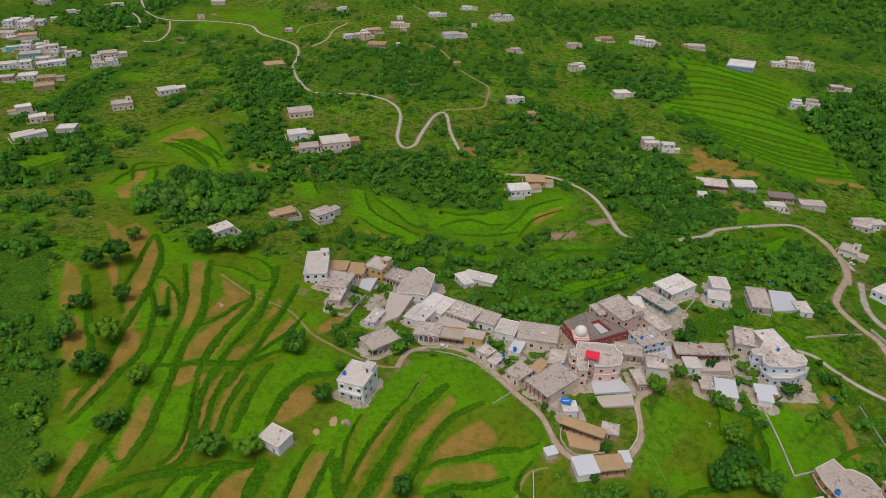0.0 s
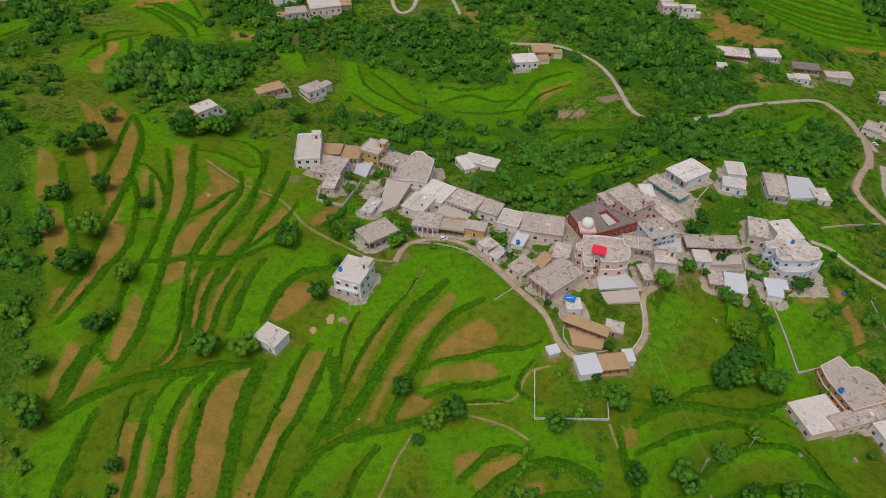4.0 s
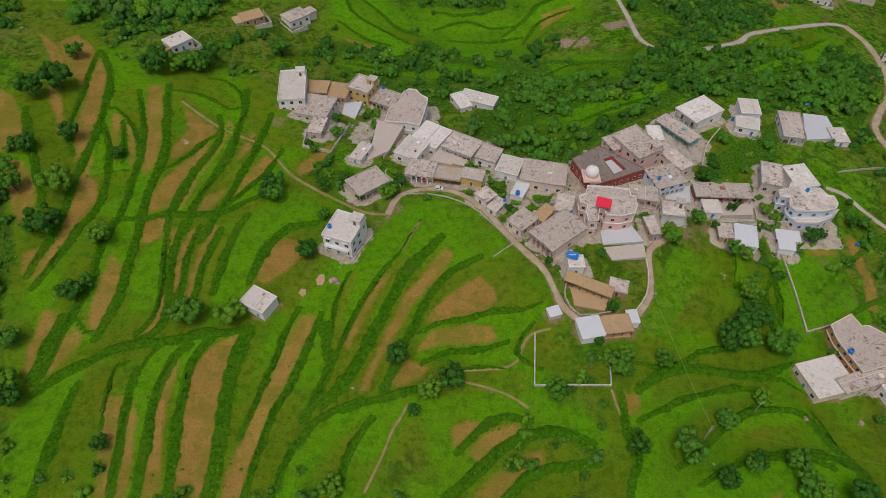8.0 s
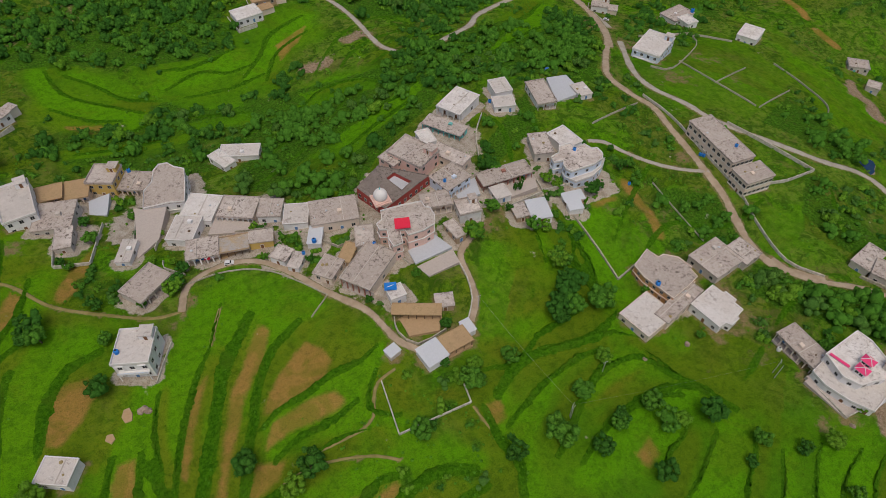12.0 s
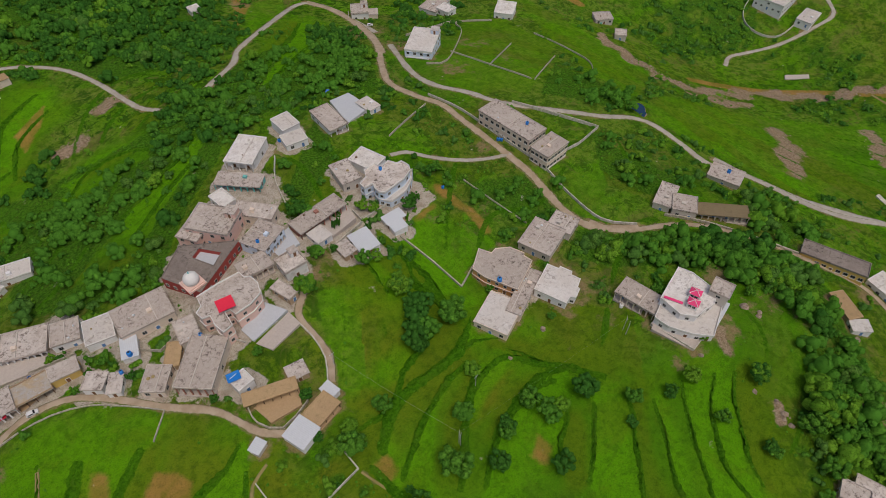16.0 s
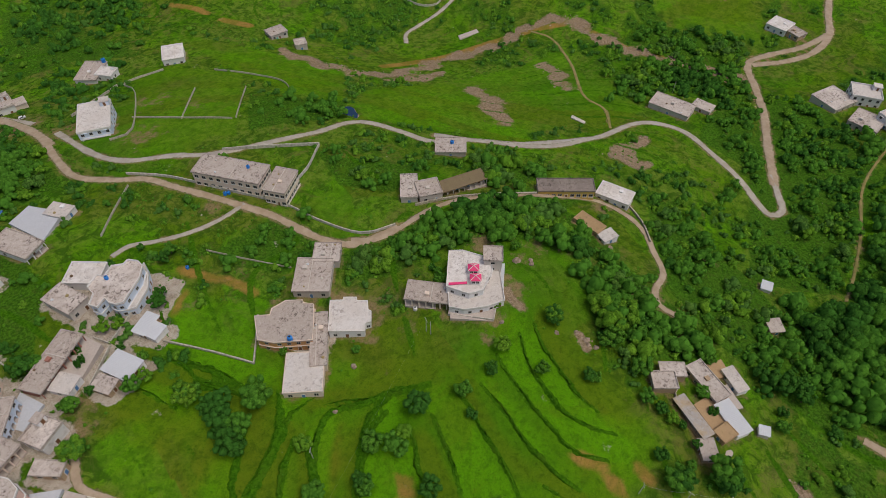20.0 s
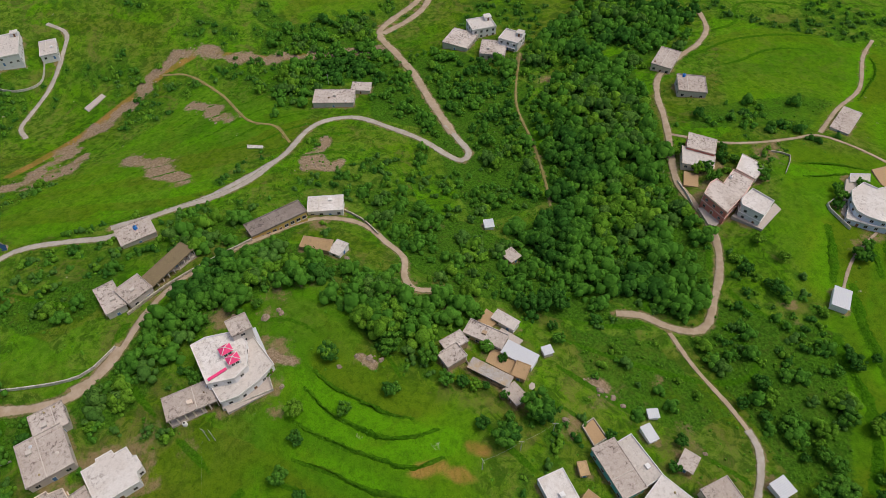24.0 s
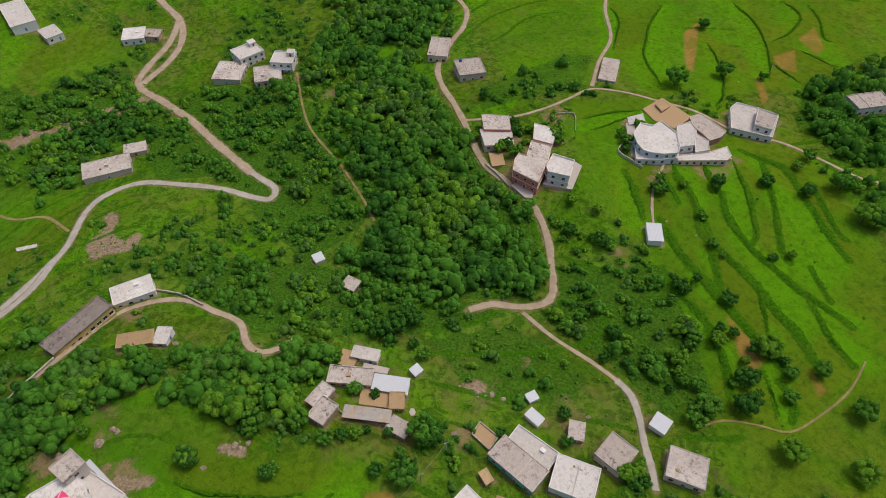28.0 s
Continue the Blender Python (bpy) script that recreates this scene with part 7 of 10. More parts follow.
house(40.5, 206.3, 4.5, 8.7, -41, 3.0, "mud", "mud", "n")
house(82.7, 242.2, 16.8, 12.5, -61, 7.5, "old", "pink", "s")
house(74.2, 244.7, 8.5, 6.7, -66, 6.0, "old", "pink", "n")
house(97.1, 236.8, 15.9, 6.8, -59, 5.0, "old", "cream", "n")
house(90.5, 223.7, 12.2, 10.6, 17, 5.5, "old", "paleblue", "a2")
house(80.0, 215.2, 11.1, 7.8, -12, 4.5, "old", "cream", "a2")
house(89.8, 206.9, 8.4, 7.7, -9, 5.0, "old", "white", "s")
house(112.8, 218.9, 21.9, 7.5, -3, 4.5, "old", "redbrown", "v2")
house(136.8, 229.7, 8.0, 13.0, -17, 5.0, "old", "grey", "n")
house(149.4, 230.0, 9.5, 12.6, 9, 4.5, "light", "white", "n")
house(117.1, 198.5, 8.0, 10.3, -13, 3.0, "tin", "white", "n")
house(117.7, 270.4, 12.2, 17.2, -59, 5.0, "light", "white", "v2")
house(104.8, 257.9, 18.8, 7.1, -54, 3.5, "old", "teal", "v2")
house(141.7, 273.9, 8.5, 10.5, -8, 5.0, "light", "white", "n")
house(137.7, 263.4, 9.8, 7.8, -17, 3.5, "light", "white", "n")
house(158.1, 263.5, 9.1, 17.8, -11, 4.0, "old", "white", "v2")
house(179.6, 260.6, 6.8, 9.7, -4, 3.0, "light", "white", "n")
house(80.6, 199.7, 4.1, 8.6, 8, 3.5, "old", "mud", "n")
house(52.8, 173.2, 16.4, 4.2, -27, 3.5, "mud", "mud", "p")
house(59.8, 157.9, 9.7, 6.6, 6, 3.5, "mud", "mud", "p")
house(50.8, 156.5, 7.7, 7.7, 10, 3.5, "tin", "white", "n")
house(66.1, 161.1, 3.5, 4.9, 5, 3.0, "tin", "white", "n")
house(39.4, 162.9, 4.1, 3.3, 18, 2.5, "tin", "grey", "n")
house(49.1, 182.1, 5.4, 5.2, 0, 4.0, "light", "white", "n")
house(63.3, 173.3, 6.0, 5.3, -18, 3.0, "old", "mud", "n")
house(106.8, 211.6, 6.4, 7.1, -2, 3.0, "light", "white", "n")
house(109.3, 200.1, 5.1, 6.9, -7, 3.0, "old", "mud", "n")
house(134.5, 199.9, 8.5, 4.8, -10, 3.0, "tin", "white", "p")
house(132.6, 195.4, 5.8, 4.3, -13, 3.0, "tin", "white", "n")
house(93.5, 253.3, 6.0, 9.1, -1, 4.0, "light", "white", "n")
house(-34.1, 195.3, 11.3, 12.7, -21, 8.0, "light", "white", "b2")
house(-60.6, 165.3, 9.6, 7.5, -30, 4.0, "light", "white", "n")
house(-27.8, 224.2, 10.3, 14.1, -54, 4.5, "old", "grey", "v1")

# white outhouses below the village
house(20.4, 295.6, 17.5, 7.8, -23, 3.8, "light", "white", "n")
house(11.8, 293.5, 6.0, 12.0, 24, 3.5, "light", "white", "n")

# houses and school along the eastern road
house(141.4, 140.7, 5.4, 21.1, -74, 5.0, "old", "cream", "n")
house(128.1, 141.7, 12.7, 14.8, -76, 4.0, "light", "cream", "n")
house(168.6, 151.6, 13.3, 15.3, -80, 4.0, "old", "grey", "n")
house(180.3, 149.8, 9.9, 9.1, -80, 4.0, "old", "grey", "n")
house(183.3, 86.1, 6.7, 6.5, -83, 9.5, "old", "grey", "n")
house(166.7, 107.5, 15.4, 8.3, -88, 4.5, "old", "cream", "v2")
house(212.7, 200.9, 30.1, 11.5, -94, 8.0, "old", "cream", "w2")
house(210.7, 178.5, 9.4, 13.9, -94, 8.0, "old", "cream", "w2")
house(246.0, 286.7, 14.9, 22.4, -61, 6.5, "light", "paleblue", "b2")
house(328.2, 291.5, 11.8, 15.1, -62, 5.0, "light", "white", "n")
house(303.2, 329.4, 12.1, 17.7, -80, 4.5, "old", "white", "n")
house(303.2, 319.7, 9.6, 8.1, -89, 4.0, "light", "white", "n")
house(261.3, 354.5, 10.4, 10.6, -41, 5.0, "old", "white", "s")
house(261.9, 115.2, 14.1, 10.1, -81, 3.5, "old", "grey", "n")
house(223.4, 126.8, 6.9, 13.6, -77, 4.0, "old", "grey", "n")
house(223.4, 118.3, 9.6, 9.1, -64, 4.5, "old", "grey", "n")
house(232.0, 105.4, 21.5, 6.6, -55, 4.0, "tan", "grey", "v2")
house(241.7, 60.4, 24.6, 7.5, -80, 4.5, "dark", "yellow", "w2")
house(246.1, 37.8, 15.2, 8.9, -110, 4.0, "light", "white", "n")
house(219.1, 49.5, 5.3, 12.0, -36, 3.0, "mud", "mud", "n")
house(213.6, 42.2, 6.8, 5.0, -51, 3.0, "light", "white", "n")
house(213.0, -26.4, 4.0, 4.2, -106, 2.5, "tin", "white", "n")
house(188.6, -23.7, 5.3, 5.8, -76, 3.0, "old", "mud", "n")

# walled compound on the knoll
house(139.8, 1.1, 11.8, 5.4, -147, 3.5, "tin", "white", "n")
house(151.8, 8.3, 14.6, 6.0, -143, 3.5, "old", "mud", "n")
house(155.9, -2.2, 9.4, 4.4, -150, 3.0, "light", "white", "n")
house(152.6, 20.5, 5.0, 8.3, -172, 3.6, "old", "mud", "n")
house(147.4, 23.7, 5.9, 7.7, -169, 3.6, "old", "mud", "n")
house(137.0, 14.4, 14.9, 3.9, -145, 3.0, "mixed", "mud", "p")
house(126.5, 10.5, 6.7, 4.8, -167, 3.0, "old", "mud", "n")
house(138.4, -9.6, 3.3, 3.0, -96, 2.5, "tin", "grey", "n")

# hamlet at the foot of the hill
house(91.4, -5.8, 16.8, 8.0, 180, 4.5, "old", "teal", "n")
house(91.3, -13.5, 15.1, 6.7, -176, 3.6, "light", "white", "n")
house(75.8, -13.9, 13.2, 10.9, -159, 4.5, "light", "white", "n")
house(71.0, -29.9, 9.1, 9.7, 179, 4.5, "old", "cream", "n")
house(52.3, -40.8, 11.4, 9.9, -160, 4.0, "old", "cream", "n")
house(65.9, -49.7, 5.2, 5.3, -178, 3.0, "tin", "white", "n")
house(84.7, -28.7, 4.7, 6.0, -151, 3.0, "old", "mud", "n")
house(103.1, -29.4, 3.4, 2.8, -111, 2.2, "tin", "white", "n")

# walled compound on the knoll
house(133.9, 4.1, 4.6, 5.6, -139, 3.0, "mud", "mud", "n")

# hamlet at the foot of the hill
house(96.0, 3.8, 2.5, 3.9, -107, 2.5, "mud", "mud", "n")
house(91.4, 15.0, 8.3, 13.3, -92, 3.6, "light", "white", "n")
house(86.6, 7.6, 4.2, 4.3, -155, 3.0, "mud", "mud", "n")
house(97.7, -23.5, 3.3, 5.3, -92, 2.5, "tin", "white", "n")

# houses beyond the ravine
house(110.4, -121.6, 5.8, 9.1, -143, 3.0, "tin", "white", "n")
house(191.4, -215.6, 8.6, 20.6, -155, 2.5, "old", "white", "n")
house(279.3, -174.8, 11.0, 18.8, -145, 4.5, "old", "cream", "n")
house(249.6, -167.2, 14.3, 14.4, -125, 4.5, "old", "grey", "n")
house(376.6, -107.7, 15.8, 12.8, -98, 6.5, "light", "white", "s")
house(371.5, -90.5, 16.7, 17.9, -141, 4.0, "old", "grey", "n")
house(349.3, -114.7, 12.7, 11.7, -143, 6.5, "light", "white", "b2")
house(347.9, -101.2, 15.2, 15.2, -124, 4.0, "old", "grey", "n")
house(341.4, 3.5, 22.4, 11.9, -115, 4.0, "old", "grey", "n")
house(346.9, -14.5, 10.7, 7.4, -119, 3.0, "old", "grey", "n")
house(459.1, -76.2, 13.6, 13.9, -126, 4.0, "light", "white", "n")
house(451.6, -84.7, 11.1, 8.7, -139, 3.5, "old", "mud", "n")
house(495.5, -39.2, 10.5, 13.7, -93, 4.0, "light", "white", "n")
house(526.1, -33.3, 15.0, 33.6, -101, 5.0, "light", "white", "n")
house(76.5, -274.1, 19.5, 10.5, -126, 5.0, "old", "white", "n")
house(497.5, 176.7, 20.9, 27.1, -93, 6.0, "light", "white", "s")
house(492.0, 150.9, 10.2, 18.1, -91, 4.0, "light", "white", "n")

# far houses
house(-125.0, 316.2, 11.0, 8.8, 45, 3.8, "light", "white", "n")
house(-75.2, 354.3, 11.9, 9.5, 41, 4.0, "old", "white", "n")
house(-96.8, 349.5, 11.1, 8.9, 30, 3.0, "mud", "mud", "n")
house(-81.3, 454.7, 20.6, 16.5, 18, 4.8, "light", "cream", "n")
house(-99.0, 444.4, 13.2, 10.6, 15, 3.6, "old", "grey", "n")
house(-111.7, 465.8, 13.9, 11.1, 19, 4.0, "light", "white", "n")
house(-117.1, 507.8, 18.8, 15.0, 18, 4.4, "old", "cream", "n")
house(-271.0, 526.6, 16.1, 12.9, 26, 5.2, "old", "cream", "s")
house(-249.8, 572.7, 16.3, 13.0, 32, 3.6, "light", "white", "n")
house(-342.8, 507.8, 11.5, 9.2, 36, 5.2, "light", "cream", "n")
house(-320.6, 488.0, 12.1, 9.7, 31, 4.0, "light", "cream", "n")
house(-306.5, 444.5, 15.6, 12.5, 41, 3.6, "light", "white", "n")
house(-286.1, 465.5, 13.3, 10.6, 11, 3.6, "light", "grey", "n")
house(-491.9, 752.0, 10.0, 10.7, 16, 7.0, "light", "white", "n")
house(-495.5, 771.2, 12.3, 11.6, 4, 4.2, "light", "white", "n")
house(-475.8, 756.7, 12.4, 14.2, 6, 7.0, "light", "white", "n")
house(-481.1, 773.6, 9.8, 14.5, 21, 4.2, "light", "paleblue", "s")
house(-434.6, 678.3, 10.2, 9.2, 26, 6.4, "light", "white", "n")
house(-438.4, 689.4, 9.7, 9.8, 25, 7.0, "old", "white", "n")
house(-421.4, 684.4, 9.7, 10.8, 31, 4.2, "light", "paleblue", "n")
house(-426.8, 696.7, 12.6, 8.1, 18, 3.6, "light", "pink", "s")
house(-405.4, 673.1, 10.5, 8.6, 26, 3.4, "light", "white", "s")
house(-411.0, 684.9, 12.8, 11.2, 28, 7.0, "old", "white", "n")
house(-388.7, 678.4, 10.4, 10.6, 20, 4.2, "old", "white", "n")
house(-409.1, 631.2, 10.5, 9.7, 24, 6.4, "light", "white", "n")
house(-396.9, 639.4, 11.6, 11.4, 36, 3.6, "light", "white", "n")
house(-405.2, 653.7, 11.7, 10.1, 24, 3.6, "light", "cream", "n")
house(-424.2, 628.3, 15.0, 12.0, 24, 4.0, "light", "white", "n")
house(-362.2, 574.6, 16.1, 12.9, 29, 4.0, "mud", "mud", "n")
house(-404.7, 590.1, 12.4, 9.9, 20, 4.0, "old", "mud", "n")
house(-352.5, 682.2, 18.6, 14.9, 29, 4.8, "old", "cream", "n")
house(-169.4, 644.7, 18.9, 15.1, 23, 4.0, "mud", "mud", "n")
house(-111.4, 773.6, 11.2, 8.4, 24, 3.4, "light", "paleblue", "n")
house(-91.2, 770.2, 9.5, 7.9, 33, 7.0, "light", "pink", "n")
house(-98.7, 781.5, 10.9, 7.1, 35, 3.4, "light", "white", "s")
house(-85.0, 806.5, 16.7, 13.4, 16, 4.0, "mud", "mud", "n")
house(9.3, 805.6, 20.1, 16.1, 15, 4.0, "old", "paleblue", "n")
house(73.1, 905.2, 10.9, 9.4, 14, 6.4, "old", "white", "s")
house(69.9, 917.4, 10.1, 8.6, 12, 3.6, "light", "cream", "s")
house(86.7, 909.4, 9.1, 7.6, 18, 7.0, "light", "white", "n")
house(82.2, 919.2, 11.8, 7.1, 12, 3.4, "light", "cream", "n")
house(65.1, 593.1, 10.6, 8.5, 12, 3.6, "light", "white", "n")
house(141.6, 703.8, 9.5, 7.0, 20, 6.4, "old", "cream", "n")
house(151.0, 706.9, 8.3, 8.1, 4, 4.2, "light", "pink", "n")
house(149.7, 716.2, 10.2, 7.3, 9, 4.2, "light", "white", "n")
house(181.1, 643.3, 15.1, 12.1, 5, 3.6, "light", "cream", "n")
house(177.8, 516.2, 12.6, 6.6, -2, 7.0, "light", "cream", "s")
house(177.5, 527.5, 10.2, 5.6, 2, 6.4, "light", "pink", "n")
house(192.3, 517.1, 10.6, 6.8, -5, 7.0, "light", "white", "n")
house(206.5, 449.5, 21.6, 14.3, -14, 3.6, "old", "redbrown", "a2")
house(234.9, 456.7, 16.4, 13.1, -6, 3.6, "light", "paleblue", "a2")
house(188.1, 420.5, 6.3, 7.0, -10, 3.5, "light", "white", "n")
house(259.9, 445.1, 18.4, 10.7, -13, 3.6, "dark", "cream", "a2")
house(248.1, 425.4, 9.6, 7.7, -10, 3.6, "light", "white", "n")
house(281.9, 439.3, 17.9, 10.2, -9, 3.6, "old", "grey", "n")
house(342.4, 742.1, 28.0, 33.2, -28, 4.0, "light", "blue", "w2")
house(389.1, 752.6, 13.8, 11.0, -9, 4.0, "light", "white", "n")
house(405.9, 749.3, 11.9, 9.2, -21, 7.0, "light", "cream", "n")
house(410.2, 763.7, 11.6, 9.8, -13, 7.0, "light", "pink", "n")
house(420.5, 745.5, 11.6, 8.9, -15, 7.0, "light", "white", "n")
house(422.3, 758.1, 12.2, 8.2, -12, 3.6, "old", "paleblue", "s")
house(349.8, 620.2, 10.4, 5.7, -19, 4.2, "light", "paleblue", "n")
house(354.8, 629.5, 8.1, 6.1, -27, 3.6, "light", "pink", "n")
house(363.7, 613.9, 10.4, 7.5, -25, 6.4, "old", "white", "n")
house(366.8, 623.5, 10.4, 6.2, -23, 6.4, "old", "white", "n")
house(417.1, 672.3, 12.6, 10.1, -18, 4.0, "old", "mud", "n")
house(312.7, 417.8, 16.1, 11.4, 1, 4.0, "old", "white", "n")
house(156.2, 793.7, 12.8, 10.2, 8, 3.6, "old", "pink", "n")
house(204.9, 829.8, 15.0, 12.0, -1, 3.6, "mud", "mud", "n")
house(243.5, 819.0, 10.7, 7.6, -19, 7.0, "light", "paleblue", "n")
house(246.9, 828.8, 11.9, 7.6, -14, 7.0, "light", "cream", "n")
house(254.6, 813.0, 12.1, 9.0, -20, 7.0, "light", "white", "n")
house(260.6, 824.0, 10.9, 6.6, -24, 3.4, "light", "white", "n")
house(314.8, 815.4, 18.9, 15.1, -18, 3.6, "old", "grey", "n")
house(53.6, 411.3, 15.0, 12.0, 8, 4.0, "light", "white", "n")
house(66.6, 424.4, 13.6, 10.9, -1, 3.6, "mud", "mud", "n")
house(377.0, 247.9, 11.3, 9.0, -42, 3.6, "old", "grey", "n")
house(367.4, 228.5, 6.9, 7.0, -59, 4.0, "old", "grey", "n")
house(305.9, 411.7, 11.2, 9.0, -36, 4.0, "old", "grey", "n")
house(-447.6, 677.1, 11.4, 9.1, 29, 4.0, "light", "teal", "n")
house(-422.7, 664.6, 19.6, 15.7, 25, 4.0, "old", "teal", "n")
house(-478.0, 722.6, 18.7, 15.0, 12, 4.0, "old", "cream", "n")
house(-456.4, 721.8, 18.7, 15.0, 28, 4.0, "mud", "cream", "n")
house(-474.5, 772.6, 21.3, 17.0, 16, 3.6, "light", "white", "n")
house(-460.5, 789.0, 7.2, 7.0, 27, 4.0, "light", "white", "n")
house(-391.1, 601.2, 16.1, 12.9, 25, 3.6, "light", "white", "n")
house(-373.2, 599.2, 14.9, 11.9, 19, 3.6, "mud", "mud", "n")
house(-386.6, 647.1, 14.3, 11.4, 24, 4.0, "light", "paleblue", "n")
house(-349.0, 651.4, 9.9, 9.3, 22, 3.4, "old", "white", "n")
house(-355.5, 662.3, 8.6, 7.4, 23, 7.0, "old", "white", "n")
house(-337.5, 657.2, 10.9, 8.6, 31, 4.2, "old", "white", "s")
house(-342.9, 666.0, 9.0, 7.5, 30, 3.4, "light", "white", "n")
house(-420.8, 870.7, 15.0, 12.0, 21, 4.0, "old", "white", "n")
house(-457.6, 824.8, 9.4, 7.5, 36, 4.0, "light", "white", "n")
house(-507.2, 859.8, 14.3, 11.4, 18, 4.0, "old", "grey", "n")
house(-304.5, 839.1, 8.2, 7.0, 20, 4.0, "old", "pink", "n")
house(-291.7, 849.7, 5.8, 7.0, 22, 3.0, "mud", "mud", "n")
house(-305.3, 916.1, 18.2, 14.6, 11, 4.0, "old", "grey", "n")
house(-74.7, 733.9, 20.4, 16.3, -6, 3.5, "mud", "mud", "n")
house(-51.4, 742.7, 3.9, 7.0, 3, 3.0, "light", "white", "n")
house(-58.5, 845.1, 16.0, 12.8, 2, 4.0, "old", "cream", "n")
house(-49.8, 818.4, 8.5, 7.0, 2, 4.0, "old", "grey", "n")
house(-58.2, 883.5, 6.6, 7.0, 13, 3.5, "light", "white", "n")
house(-136.9, 918.3, 9.3, 7.4, 6, 4.0, "light", "white", "n")
house(-12.3, 913.2, 14.6, 11.7, 13, 4.0, "light", "white", "n")
house(33.2, 965.7, 14.2, 11.4, -7, 3.6, "light", "white", "n")
house(39.4, 865.2, 6.0, 7.0, -2, 3.0, "old", "pink", "n")
house(83.5, 755.2, 10.4, 8.3, 8, 3.5, "old", "pink", "n")
house(14.1, 676.8, 6.2, 7.0, 5, 3.0, "mud", "mud", "n")
house(-186.6, 798.5, 8.2, 7.0, 17, 3.0, "light", "pink", "n")
house(80.0, 564.4, 6.4, 7.0, 4, 3.0, "mud", "mud", "n")


# ---- walls, yards and things of the village ----
def wall_run(name, label, pts, h=1.4, t=0.3, material="stone_wall", step=4.0):
    """A free-standing wall that follows the ground, one block a stretch, each under the wall."""
    line = rounded(pts, step) if len(pts) > 2 else [(pts[0][0] + (pts[1][0] - pts[0][0]) * i / 6, pts[0][1] + (pts[1][1] - pts[0][1]) * i / 6) for i in range(7)]
    s = Shape()
    rows = []
    for i, (x, y) in enumerate(line):
        a, b = line[max(i - 1, 0)], line[min(i + 1, len(line) - 1)]
        d = Vector((b[0] - a[0], b[1] - a[1]))
        d.normalize()
        z = float(land(x, y))
        k = random.uniform(-0.08, 0.08) if material == "stone_wall" else 0
        nx, ny = -d.y * t / 2, d.x * t / 2
        rows.append([(x + nx, y + ny, z - 0.6), (x - nx, y - ny, z - 0.6), (x - nx, y - ny, z + h + k), (x + nx, y + ny, z + h + k)])
    for p, q in zip(rows, rows[1:]):
        for i in range(4):
            j = (i + 1) % 4
            s.face([p[i], p[j], q[j], q[i]])
    s.face(rows[0][::-1])
    s.face(rows[-1])
    tagged(new(name, s.mesh(name, material)), label, "wall", "walls")


wall_run("boundary_wall", "whitewashed low wall round a grass plot below the barns", [(32.3, 155.4), (30.5, 137.1)], 1.0, 0.35, "white_wall")
wall_run("boundary_wall", "whitewashed low wall round a grass plot below the barns", [(30.5, 137.1), (55.3, 137.5)], 1.0, 0.35, "white_wall")
wall_run("boundary_wall", "whitewashed low wall round a grass plot below the barns", [(55.3, 137.5), (56.0, 143.9)], 1.0, 0.35, "white_wall")
wall_run("lane_wall", "pale low wall along the village lane", [(-14.9, 221.1), (-5.7, 221.6), (4.1, 219.2), (13.1, 213.3), (20.8, 203.8), (27.9, 193.6)], 0.6, 0.3, "stone_wall")
wall_run("lane_wall", "pale low wall running into the green field", [(27.9, 193.6), (20.0, 187.4)], 0.6, 0.3, "stone_wall")
wall_run("school_wall", "long white boundary wall round the school lawn", [(232.0, 214.9), (239.3, 194.9), (247.0, 174.5)], 1.8, 0.3, "white_wall")
wall_run("school_wall", "long white boundary wall round the school lawn", [(247.0, 174.5), (228.5, 173.9), (218.1, 176.2)], 1.8, 0.3, "white_wall")
wall_run("school_wall", "pale roadside wall in front of the school", [(208.6, 248.8), (209.8, 229.6), (206.9, 202.6), (204.7, 177.0), (199.1, 160.6), (195.0, 140.3), (201.9, 127.9)], 1.4, 0.35, "white_wall")
wall_run("garden_wall", "white garden wall beside an old grey house", [(-56.7, 259.0), (-57.1, 248.3)], 1.6, 0.3, "white_wall")
wall_run("garden_wall", "white garden wall beside an old grey house", [(-57.1, 248.3), (-45.1, 246.0)], 1.6, 0.3, "white_wall")
wall_run("garden_wall", "white garden wall beside an old grey house", [(-45.1, 246.0), (-39.3, 268.6)], 1.6, 0.3, "white_wall")
wall_run("plot_wall", "grey block wall between dry plots", [(256.0, 309.7), (273.9, 308.1), (294.5, 306.0)], 1.5)
wall_run("plot_wall", "grey block wall between dry plots", [(233.5, 272.7), (244.3, 267.4), (284.0, 290.6), (294.5, 303.5), (313.2, 290.5)], 1.2)
wall_run("plot_wall", "grey block wall between dry plots", [(255.6, 247.4), (290.1, 258.4)], 1.0)
wall_run("plot_wall", "grey block wall between dry plots", [(260.3, 221.1), (296.4, 232.2)], 1.0)
wall_run("plot_wall", "low stone wall curving through scrub", [(316.1, 260.4), (314.6, 239.3), (309.6, 217.3), (293.5, 205.2)], 1.0)
wall_run("plot_wall", "low stone wall beside a green slope", [(201.4, 243.9), (183.7, 240.9), (170.9, 238.2)], 1.0)
wall_run("field_wall", "dry stone wall at the edge of a meadow", [(130.6, 192.6), (130.5, 174.7), (129.5, 160.3)], 1.0, 0.5)
wall_run("field_wall", "dry stone wall at the edge of a meadow", [(129.5, 160.3), (149.0, 166.3)], 1.0, 0.5)
wall_run("yard_wall", "curved pale yard wall round a garden", [(150.5, -166.3), (149.4, -155.3), (142.8, -153.5), (135.0, -153.1)], 1.6, 0.3, "white_wall")
wall_run("yard_wall", "cream wall in front of a row of rooms", [(125.4, -169.6), (116.7, -177.9), (108.0, -187.2)], 1.8, 0.3, "white_wall")
